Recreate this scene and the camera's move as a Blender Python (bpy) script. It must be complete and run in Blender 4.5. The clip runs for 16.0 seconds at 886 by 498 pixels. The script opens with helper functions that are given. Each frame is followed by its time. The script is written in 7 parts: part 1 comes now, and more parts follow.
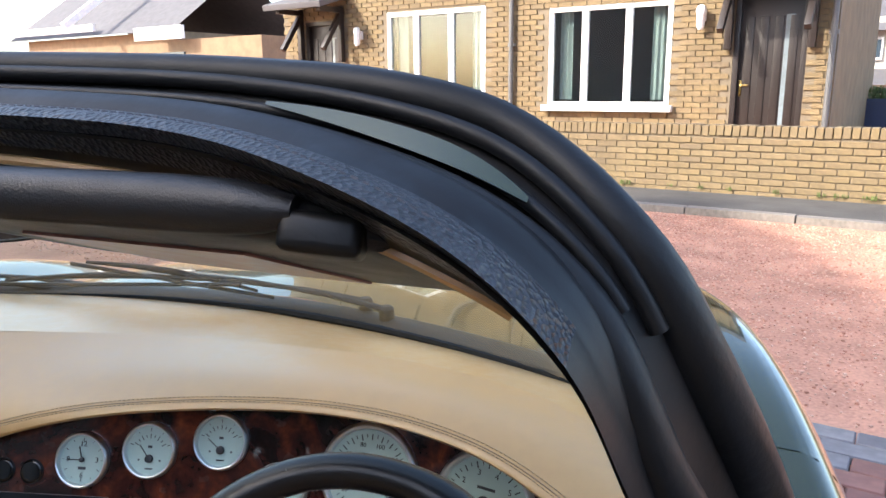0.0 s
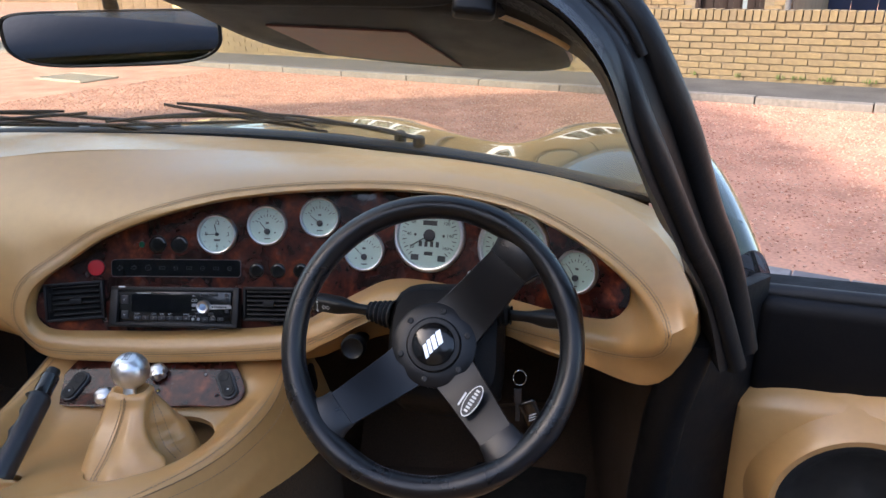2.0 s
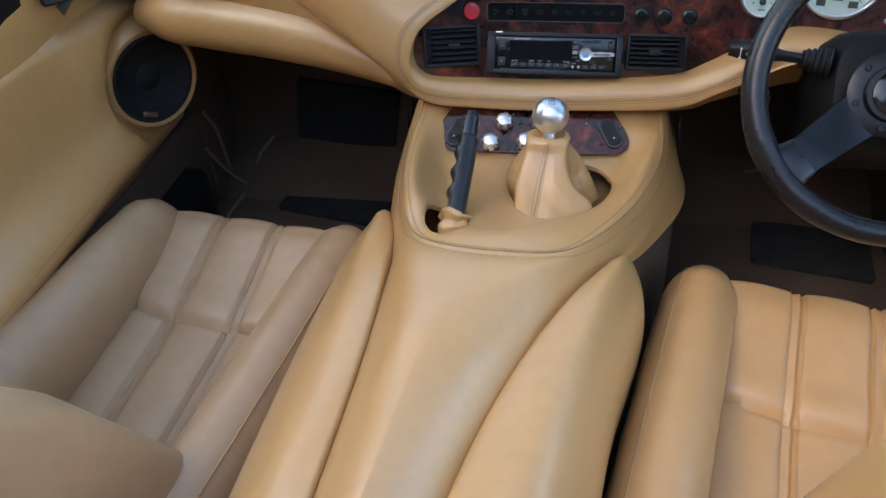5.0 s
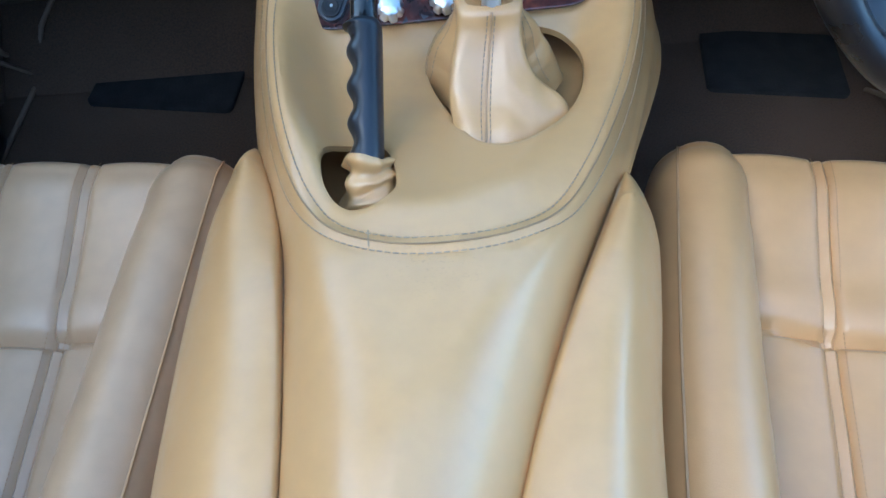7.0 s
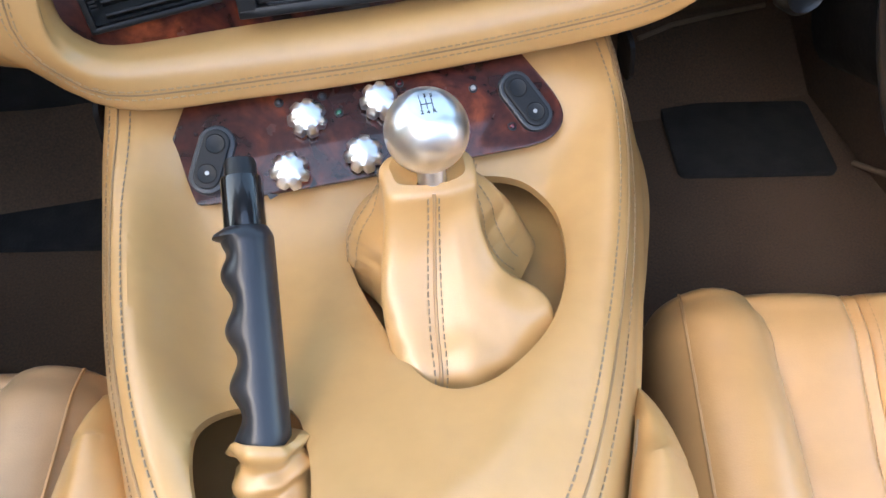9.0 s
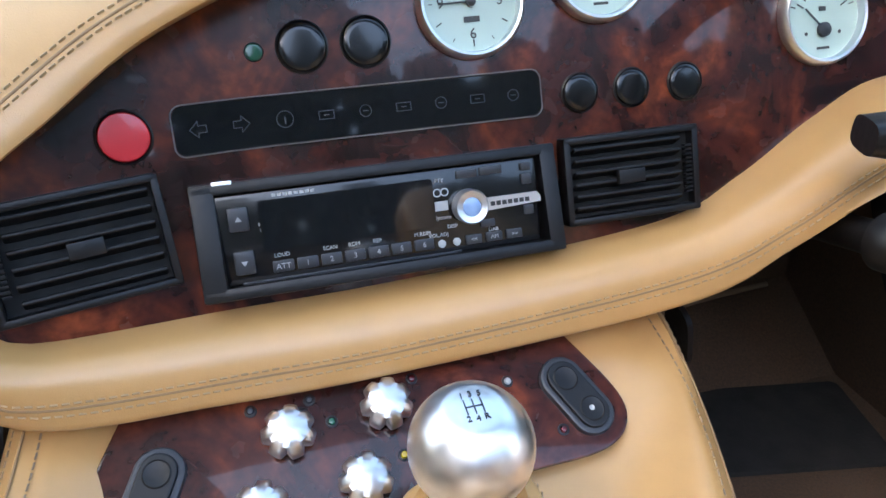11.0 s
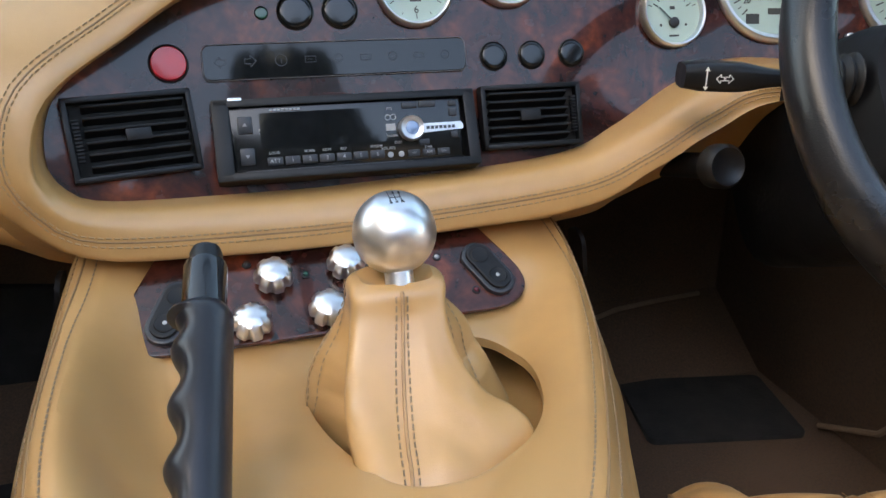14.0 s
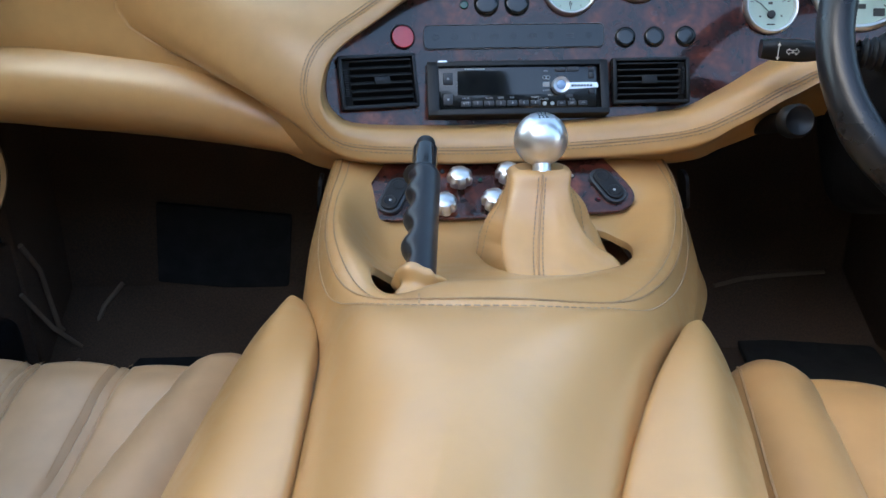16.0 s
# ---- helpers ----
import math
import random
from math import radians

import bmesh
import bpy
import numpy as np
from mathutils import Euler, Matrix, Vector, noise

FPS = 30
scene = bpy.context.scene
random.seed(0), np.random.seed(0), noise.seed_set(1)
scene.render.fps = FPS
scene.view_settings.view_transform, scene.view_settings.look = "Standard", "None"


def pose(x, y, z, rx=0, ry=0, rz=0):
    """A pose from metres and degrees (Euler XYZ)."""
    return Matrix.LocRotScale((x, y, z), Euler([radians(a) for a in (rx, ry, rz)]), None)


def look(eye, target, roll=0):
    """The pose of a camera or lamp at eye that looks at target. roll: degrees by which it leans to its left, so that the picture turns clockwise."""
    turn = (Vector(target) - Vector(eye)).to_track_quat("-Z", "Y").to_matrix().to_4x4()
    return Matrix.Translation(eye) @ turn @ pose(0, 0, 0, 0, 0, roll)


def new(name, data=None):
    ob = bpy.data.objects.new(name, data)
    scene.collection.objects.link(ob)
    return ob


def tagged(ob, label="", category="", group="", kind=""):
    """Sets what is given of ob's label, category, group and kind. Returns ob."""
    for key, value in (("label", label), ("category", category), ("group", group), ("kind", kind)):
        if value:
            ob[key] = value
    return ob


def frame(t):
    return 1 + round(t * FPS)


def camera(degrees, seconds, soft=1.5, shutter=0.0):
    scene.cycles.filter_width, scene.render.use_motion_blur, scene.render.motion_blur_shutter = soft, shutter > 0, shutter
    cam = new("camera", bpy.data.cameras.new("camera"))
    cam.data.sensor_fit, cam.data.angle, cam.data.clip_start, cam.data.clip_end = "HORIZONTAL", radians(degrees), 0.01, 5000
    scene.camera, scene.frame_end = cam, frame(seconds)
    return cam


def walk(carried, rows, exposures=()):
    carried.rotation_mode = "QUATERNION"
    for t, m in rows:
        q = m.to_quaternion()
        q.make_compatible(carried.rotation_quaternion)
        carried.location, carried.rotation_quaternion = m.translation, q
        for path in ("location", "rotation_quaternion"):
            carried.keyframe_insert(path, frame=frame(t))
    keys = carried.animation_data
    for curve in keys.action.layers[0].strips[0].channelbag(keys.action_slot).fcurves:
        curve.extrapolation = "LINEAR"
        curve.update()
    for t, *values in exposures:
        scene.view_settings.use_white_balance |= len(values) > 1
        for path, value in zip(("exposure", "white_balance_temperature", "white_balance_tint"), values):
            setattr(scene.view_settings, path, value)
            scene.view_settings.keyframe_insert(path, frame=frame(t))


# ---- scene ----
cam = camera(62.5, 16.0)
PATH = [
    (0, (0.546, -0.657, 1.157), (0.327, 1.282, 0.719), -0.5),
    (0.5, (0.556, -0.704, 1.127), (0.338, 1.244, 0.729), -0.5),
    (1, (0.556, -0.802, 1.106), (0.362, 1.132, 0.633), -0.6),
    (1.5, (0.528, -0.908, 1.107), (0.369, 0.992, 0.504), -0.7),
    (2, (0.476, -0.993, 1.121), (0.351, 0.874, 0.415), -0.9),
    (2.5, (0.402, -1.072, 1.128), (0.289, 0.756, 0.325), -0.8),
    (3, (0.328, -1.115, 1.126), (0.213, 0.675, 0.241), -0.8),
    (3.5, (0.24, -1.119, 1.118), (0.061, 0.608, 0.126), -1.4),
    (4, (0.139, -1.104, 1.112), (-0.111, 0.557, 0.026), -1.8),
    (4.5, (0.049, -1.1, 1.111), (-0.22, 0.494, -0.067), -2.3),
    (4.7, (0.025, -1.089, 1.11), (-0.252, 0.492, -0.084), -2.2),
    (6.8, (-0.09, -0.737, 1.006), (-0.031, 0.416, -0.626), -2.0),
    (7, (-0.084, -0.7, 0.994), (-0.009, 0.445, -0.644), -2.2),
    (7.5, (-0.085, -0.623, 0.962), (0.08, 0.488, -0.693), -0.4),
    (8, (-0.077, -0.577, 0.945), (0.127, 0.537, -0.703), -0.5),
    (8.5, (-0.061, -0.52, 0.931), (0.139, 0.582, -0.725), -1.2),
    (9, (-0.052, -0.467, 0.921), (0.183, 0.721, -0.67), -1.1),
    (9.5, (-0.06, -0.433, 0.895), (0.256, 0.875, -0.584), -0.5),
    (10, (-0.068, -0.388, 0.873), (0.314, 1.022, -0.494), 0.3),
    (10.2, (-0.066, -0.376, 0.865), (0.333, 1.096, -0.43), -0.3),
    (12.3, (-0.056, -0.356, 0.793), (0.435, 1.436, 0.054), -0.5),
    (12.5, (-0.053, -0.366, 0.787), (0.446, 1.418, 0.032), -0.2),
    (13, (-0.059, -0.409, 0.776), (0.469, 1.363, 0.014), 0.1),
    (13.5, (-0.066, -0.479, 0.779), (0.463, 1.296, 0.025), 0.1),
    (14, (-0.08, -0.555, 0.79), (0.415, 1.215, 0.003), 0.3),
    (14.5, (-0.099, -0.637, 0.781), (0.312, 1.163, 0.013), -0.0),
    (15, (-0.101, -0.69, 0.778), (0.218, 1.125, 0.001), 0.0),
    (15.5, (-0.112, -0.758, 0.777), (0.103, 1.077, 0.011), 0.2),
    (16, (-0.116, -0.821, 0.789), (-0.047, 1.033, 0.04), -0.6),
]
walk(cam, [(t, look(eye, target, roll)) for t, eye, target, roll in PATH], exposures=[(0.0, 2.15, 6400, 10), (1.5, 2.0, 6500, 12), (3.0, 2.3, 6800, 14), (3.5, 2.4, 6900, 14), (4.5, 2.4, 6800, 12), (7.0, 2.77, 4950, -3), (7.5, 2.95, 5500, 3), (8.5, 3.15, 6400, 6), (9.0, 3.27, 6800, 8), (9.5, 3.27, 6300, 8), (10.0, 3.3, 5900, 8), (12.5, 2.9, 7700, 8), (14.5, 2.75, 7000, 7), (16.0, 2.65, 6150, 3)])

# ---- light ----
world = bpy.data.worlds.new("world")
scene.world = world
world.use_nodes = True
wn = world.node_tree
sky = wn.nodes.new("ShaderNodeTexSky")
sky.sky_type, sky.sun_disc = "NISHITA", False
SUN_EL, SUN_AZ = 36.0, 242.0
sky.sun_elevation, sky.sun_rotation = radians(SUN_EL), radians(SUN_AZ)
sky.dust_density = 2.5
wn.links.new(sky.outputs[0], wn.nodes["Background"].inputs[0])
wn.nodes["Background"].inputs[1].default_value = 0.15
sun = new("sun", bpy.data.lights.new("sun", "SUN"))
sun.data.energy, sun.data.angle, sun.data.color = 2.0, radians(1.5), (1.0, 0.93, 0.82)
_d = Vector((math.sin(radians(SUN_AZ)) * math.cos(radians(SUN_EL)), math.cos(radians(SUN_AZ)) * math.cos(radians(SUN_EL)), math.sin(radians(SUN_EL))))
sun.matrix_world = look(_d * 30, (0, 0, 0))


# ---- helpers of this scene ----
def smooth_curve(keys):
    """Value at u through (u, value...) keys, by cubic Hermite pieces."""
    k = np.array(sorted(keys, key=lambda q: q[0]), float)
    u, v = k[:, 0], k[:, 1:]
    m = np.gradient(v, u, axis=0) if len(u) > 2 else np.repeat((v[1:] - v[:1]) / (u[1] - u[0]), 2, 0)

    def f(x):
        x = float(np.clip(x, u[0], u[-1]))
        i = min(max(int(np.searchsorted(u, x)) - 1, 0), len(u) - 2)
        h = u[i + 1] - u[i]
        s = (x - u[i]) / h
        r = (2 * s**3 - 3 * s**2 + 1) * v[i] + (s**3 - 2 * s**2 + s) * h * m[i] + (-2 * s**3 + 3 * s**2) * v[i + 1] + (s**3 - s**2) * h * m[i + 1]
        return float(r[0]) if len(r) == 1 else r
    return f


def closed_spline(pts, n):
    """A closed Catmull-Rom loop through pts, resampled to n points evenly by length; returns points and key parameters."""
    p = np.array(pts, float)
    k = len(p)
    fine = []
    for i in range(k):
        a, b, c, d = p[i - 1], p[i], p[(i + 1) % k], p[(i + 2) % k]
        for s in np.linspace(0, 1, 24, endpoint=False):
            fine.append(0.5 * (2 * b + (c - a) * s + (2 * a - 5 * b + 4 * c - d) * s * s + (3 * b - a - 3 * c + d) * s**3))
    fine = np.array(fine)
    seg = np.linalg.norm(np.diff(np.vstack([fine, fine[:1]]), axis=0), axis=1)
    at = np.r_[0, np.cumsum(seg)]
    t = np.linspace(0, at[-1], n, endpoint=False)
    full = np.vstack([fine, fine[:1]])
    out = np.stack([np.interp(t, at, full[:, j]) for j in range(p.shape[1])], 1)
    index = np.interp(t, at, np.arange(len(at)) / 24.0)
    return out, index


def closed_keys(vals, index):
    """Periodic Catmull-Rom of per-key values at fractional key positions."""
    v = np.array(vals, float)
    k = len(v)
    out = []
    for q in index:
        i = int(math.floor(q)) % k
        s = q - math.floor(q)
        a, b, c, d = v[i - 1], v[i], v[(i + 1) % k], v[(i + 2) % k]
        out.append(0.5 * (2 * b + (c - a) * s + (2 * a - 5 * b + 4 * c - d) * s * s + (3 * b - a - 3 * c + d) * s**3))
    return np.array(out)


def mesh_of(name, bm, mats, smooth=True):
    me = bpy.data.meshes.new(name)
    bmesh.ops.recalc_face_normals(bm, faces=bm.faces)
    bm.to_mesh(me)
    bm.free()
    for m in (mats if isinstance(mats, (list, tuple)) else [mats]):
        me.materials.append(m)
    if smooth:
        me.polygons.foreach_set("use_smooth", [True] * len(me.polygons))
        me.set_sharp_from_angle(angle=radians(smooth if smooth is not True else 40))
    return me


def part(name, bm, mats, parent=None, label="", smooth=True):
    ob = new(name, mesh_of(name, bm, mats, smooth))
    if parent is not None:
        ob.parent = parent
    if label:
        ob["label"] = label
    return ob


def thing(name, at=(0, 0, 0), label="", category="", group="", kind=""):
    ob = new(name)
    ob.location = at
    ob.empty_display_size = 0.05
    return tagged(ob, label, category, group, kind)


def under(ob, parent):
    """Hangs ob, built in world places, under a thing that stands elsewhere."""
    ob.parent = parent
    ob.matrix_parent_inverse = parent.matrix_basis.inverted()
    return ob


def loft(rows, close_u=False, close_v=False, cap=False, mat_of=None):
    """A sheet through rows of points."""
    bm = bmesh.new()
    vs = [[bm.verts.new(p) for p in row] for row in rows]
    nv, nu = len(vs), len(vs[0])
    for j in range(nv if close_v else nv - 1):
        for i in range(nu if close_u else nu - 1):
            q = [vs[j][i], vs[j][(i + 1) % nu], vs[(j + 1) % nv][(i + 1) % nu], vs[(j + 1) % nv][i]]
            try:
                f = bm.faces.new(q)
                if mat_of:
                    f.material_index = mat_of(j, i)
            except ValueError:
                pass
    if cap:
        bm.faces.new(vs[0][::-1])
        bm.faces.new(vs[-1])
    return bm


def sweep(path, radius, sides=14, cap=True, flat=1.0, close=False, up=(0, 0, 1)):
    """A tube along path; radius is a number or a function of 0..1; flat squeezes it along its own up."""
    p = [Vector(q) for q in path]
    n = len(p)
    rows = []
    for i in range(n):
        a, b = (p[i - 1], p[(i + 1) % n]) if close else (p[max(i - 1, 0)], p[min(i + 1, n - 1)])
        t = (b - a).normalized()
        side = t.cross(Vector(up))
        side = side.normalized() if side.length > 1e-4 else Vector((1, 0, 0))
        top = side.cross(t).normalized()
        r = radius(i / max(n - 1, 1)) if callable(radius) else radius
        rows.append([p[i] + side * (r * math.cos(k)) + top * (r * flat * math.sin(k)) for k in np.linspace(0, 2 * math.pi, sides, endpoint=False)])
    return loft(rows, close_u=True, close_v=close, cap=cap and not close)


def lathe(profile, segs=32, m=None):
    """A turned solid: (radius, height) pairs about z."""
    bm = bmesh.new()
    rings = []
    for r, h in profile:
        if r < 1e-6:
            rings.append([bm.verts.new((0, 0, h))])
        else:
            rings.append([bm.verts.new((r * math.cos(a), r * math.sin(a), h)) for a in np.linspace(0, 2 * math.pi, segs, endpoint=False)])
    for a, b in zip(rings[:-1], rings[1:]):
        for i in range(segs):
            q = [a[i % len(a)], a[(i + 1) % len(a)], b[(i + 1) % len(b)], b[i % len(b)]]
            q = list(dict.fromkeys(q))
            if len(q) > 2:
                bm.faces.new(q)
    if m is not None:
        bm.transform(m)
    return bm


def box(sx, sy, sz, bevel=0.0, m=None, seg=2):
    bm = bmesh.new()
    bmesh.ops.create_cube(bm, size=1.0, matrix=Matrix.Diagonal((sx, sy, sz, 1)))
    if bevel:
        bmesh.ops.bevel(bm, geom=bm.edges[:], offset=bevel, segments=seg, profile=0.6, affect="EDGES")
    if m is not None:
        bm.transform(m)
    return bm


def joined(*bms):
    out = bms[0]
    for b in bms[1:]:
        me = bpy.data.meshes.new("tmp")
        b.to_mesh(me)
        b.free()
        out.from_mesh(me)
        bpy.data.meshes.remove(me)
    return out


def plate(outline, t, m=None, bevel=0.0):
    """A flat plate of thickness t (along +z) from a 2D outline."""
    bm = bmesh.new()
    p = [Vector(q) for q in outline]
    p = [q for i, q in enumerate(p) if (q - p[i - 1]).length > 1e-5]
    n = len(p)
    turn = 1.0 if sum(p[i - 1].cross(p[i]) for i in range(n)) > 0 else -1.0
    inward = []
    for i in range(n):
        e, f = (p[i] - p[i - 1]).normalized(), (p[(i + 1) % n] - p[i]).normalized()
        k = Vector((-(e.y + f.y), e.x + f.x)) * turn
        inward.append(k.normalized() / max(0.5, k.length / 2))
    steps = [(0.0, 0.0), (0.0, t - bevel), (0.3 * bevel, t - 0.3 * bevel), (bevel, t), (1.4 * bevel, t)] if bevel else [(0.0, 0.0), (0.0, t)]
    rings = [[bm.verts.new((q.x + k.x * d, q.y + k.y * d, z)) for q, k in zip(p, inward)] for d, z in steps]
    bm.faces.new(rings[0][::-1])
    bm.faces.new(rings[-1])
    for a, b in zip(rings[:-1], rings[1:]):
        for i in range(n):
            bm.faces.new((a[i], a[(i + 1) % n], b[(i + 1) % n], b[i]))
    if m is not None:
        bm.transform(m)
    return bm


def rounded(w, h, r, n=6):
    """Outline of a rounded rectangle about the origin."""
    out = []
    for cx, cy, a0 in ((w / 2 - r, h / 2 - r, 0), (-w / 2 + r, h / 2 - r, 90), (-w / 2 + r, -h / 2 + r, 180), (w / 2 - r, -h / 2 + r, 270)):
        for a in np.linspace(a0, a0 + 90, n):
            out.append((cx + r * math.cos(radians(a)), cy + r * math.sin(radians(a))))
    return out


def smoothstep(a, b, x):
    s = min(max((x - a) / (b - a), 0.0), 1.0)
    return s * s * (3 - 2 * s)


# ---- materials ----
def material(name, colour, rough=0.5, metal=0.0, var=0.15, scale=30.0, bump=0.0, bump_scale=200.0, second=None, coat=0.0, spec=0.5, big=3.0, coat_rough=0.03):
    """A surface with colour variation at two scales and fine relief, in object metres."""
    m = bpy.data.materials.new(name)
    m.use_nodes = True
    nt = m.node_tree
    b = nt.nodes["Principled BSDF"]
    b.inputs["Metallic"].default_value = metal
    b.inputs["Specular IOR Level"].default_value = spec
    b.inputs["Coat Weight"].default_value = coat
    b.inputs["Coat Roughness"].default_value = coat_rough
    tc = nt.nodes.new("ShaderNodeTexCoord")
    n1 = nt.nodes.new("ShaderNodeTexNoise")
    n1.inputs["Scale"].default_value, n1.inputs["Detail"].default_value = scale, 6
    n2 = nt.nodes.new("ShaderNodeTexNoise")
    n2.inputs["Scale"].default_value, n2.inputs["Detail"].default_value = big, 3
    for n in (n1, n2):
        nt.links.new(tc.outputs["Object"], n.inputs["Vector"])
    add = nt.nodes.new("ShaderNodeMath")
    add.operation = "ADD"
    nt.links.new(n1.outputs[0], add.inputs[0])
    nt.links.new(n2.outputs[0], add.inputs[1])
    ramp = nt.nodes.new("ShaderNodeMapRange")
    ramp.inputs["From Min"].default_value, ramp.inputs["From Max"].default_value = 0.75, 1.25
    nt.links.new(add.outputs[0], ramp.inputs[0])
    mix = nt.nodes.new("ShaderNodeMix")
    mix.data_type = "RGBA"
    c = colour
    lo = tuple(v * (1 - var) for v in c) if second is None else second
    mix.inputs["A"].default_value = (*lo, 1)
    mix.inputs["B"].default_value = (*(min(v * (1 + var), 1) if second is None else v for v in c), 1)
    nt.links.new(ramp.outputs[0], mix.inputs["Factor"])
    nt.links.new(mix.outputs["Result"], b.inputs["Base Color"])
    rr = nt.nodes.new("ShaderNodeMapRange")
    rr.inputs["From Min"].default_value, rr.inputs["From Max"].default_value = 0.3, 0.7
    rr.inputs["To Min"].default_value, rr.inputs["To Max"].default_value = rough * 0.85, min(rough * 1.15, 1)
    nt.links.new(n1.outputs[0], rr.inputs[0])
    nt.links.new(rr.outputs[0], b.inputs["Roughness"])
    if bump:
        n3 = nt.nodes.new("ShaderNodeTexNoise")
        n3.inputs["Scale"].default_value, n3.inputs["Detail"].default_value = bump_scale, 4
        nt.links.new(tc.outputs["Object"], n3.inputs["Vector"])
        bp = nt.nodes.new("ShaderNodeBump")
        bp.inputs["Strength"].default_value, bp.inputs["Distance"].default_value = bump, 0.002
        nt.links.new(n3.outputs[0], bp.inputs["Height"])
        nt.links.new(bp.outputs[0], b.inputs["Normal"])
    return m


LEATHER = material("tan_leather", (0.515, 0.290, 0.105), 0.42, var=0.05, scale=60, bump=0.10, bump_scale=1400, coat=0.85, coat_rough=0.27)
SEAT_LEATHER = material("seat_leather", (0.52, 0.288, 0.110), 0.42, var=0.05, scale=40, bump=0.14, bump_scale=900, coat=0.5, coat_rough=0.30)


def creased(m, scale, strength, stretch):
    """Adds long soft creases under the grain of a leather."""
    nt = m.node_tree
    b = nt.nodes["Principled BSDF"]
    grain = b.inputs["Normal"].links[0].from_node
    tc, mp, no, bp = (nt.nodes.new(k) for k in ("ShaderNodeTexCoord", "ShaderNodeMapping", "ShaderNodeTexNoise", "ShaderNodeBump"))
    no.noise_type = "RIDGED_MULTIFRACTAL"
    mp.inputs["Scale"].default_value = stretch
    no.inputs["Scale"].default_value, no.inputs["Detail"].default_value = scale, 4
    bp.inputs["Strength"].default_value, bp.inputs["Distance"].default_value = strength, 0.004
    nt.links.new(tc.outputs["Object"], mp.inputs[0])
    nt.links.new(mp.outputs[0], no.inputs["Vector"])
    nt.links.new(no.outputs[0], bp.inputs["Height"])
    nt.links.new(bp.outputs[0], grain.inputs["Normal"])
    return m


creased(SEAT_LEATHER, 16, 0.10, (1.0, 0.45, 0.6))
CONSOLE_LEATHER = material("console_leather", (0.515, 0.290, 0.105), 0.42, var=0.05, scale=60, bump=0.10, bump_scale=1400, coat=0.90, coat_rough=0.25)


def scuffed(m, at, radius):
    """Dark specks of wear about a place."""
    nt = m.node_tree
    b = nt.nodes["Principled BSDF"]
    src = b.inputs["Base Color"].links[0].from_socket
    tc, ds, mr, no, th, mu, mx = (nt.nodes.new(k) for k in ("ShaderNodeTexCoord", "ShaderNodeVectorMath", "ShaderNodeMapRange", "ShaderNodeTexNoise", "ShaderNodeMapRange", "ShaderNodeMath", "ShaderNodeMix"))
    ds.operation = "DISTANCE"
    ds.inputs[1].default_value = at
    nt.links.new(tc.outputs["Object"], ds.inputs[0])
    mr.inputs["From Min"].default_value, mr.inputs["From Max"].default_value = radius, radius * 0.2
    nt.links.new(ds.outputs["Value"], mr.inputs[0])
    no.inputs["Scale"].default_value, no.inputs["Detail"].default_value = 420, 3
    nt.links.new(tc.outputs["Object"], no.inputs["Vector"])
    th.inputs["From Min"].default_value, th.inputs["From Max"].default_value = 0.57, 0.74
    nt.links.new(no.outputs[0], th.inputs[0])
    mu.operation = "MULTIPLY"
    nt.links.new(mr.outputs[0], mu.inputs[0])
    nt.links.new(th.outputs[0], mu.inputs[1])
    mx.data_type = "RGBA"
    nt.links.new(mu.outputs[0], mx.inputs["Factor"])
    nt.links.new(src, mx.inputs["A"])
    mx.inputs["B"].default_value = (0.43, 0.24, 0.095, 1)
    nt.links.new(mx.outputs["Result"], b.inputs["Base Color"])


scuffed(CONSOLE_LEATHER, (-0.070, -0.425, 0.597), 0.045)
THREAD = material("tan_thread", (0.31, 0.21, 0.12), 0.8)
PALE_THREAD = material("pale_tan_thread", (0.36, 0.235, 0.115), 0.7)
GREY_THREAD = material("grey_thread", (0.29, 0.205, 0.125), 0.8)
DARK_SEAM = material("dark_seam", (0.27, 0.165, 0.078), 0.7)
# passenger seat leather, the greying of blue sky light put into its colour
SKYLIT_LEATHER = material("skylit_seat_leather", (0.43, 0.275, 0.145), 0.44, var=0.07, scale=40, bump=0.14, bump_scale=900, coat=0.45, coat_rough=0.32)
creased(SKYLIT_LEATHER, 18, 0.14, (1.0, 0.45, 0.6))
DOOR_BLACK = material("door_black", (0.004, 0.004, 0.005), 0.6, bump=0.2, spec=0.22)


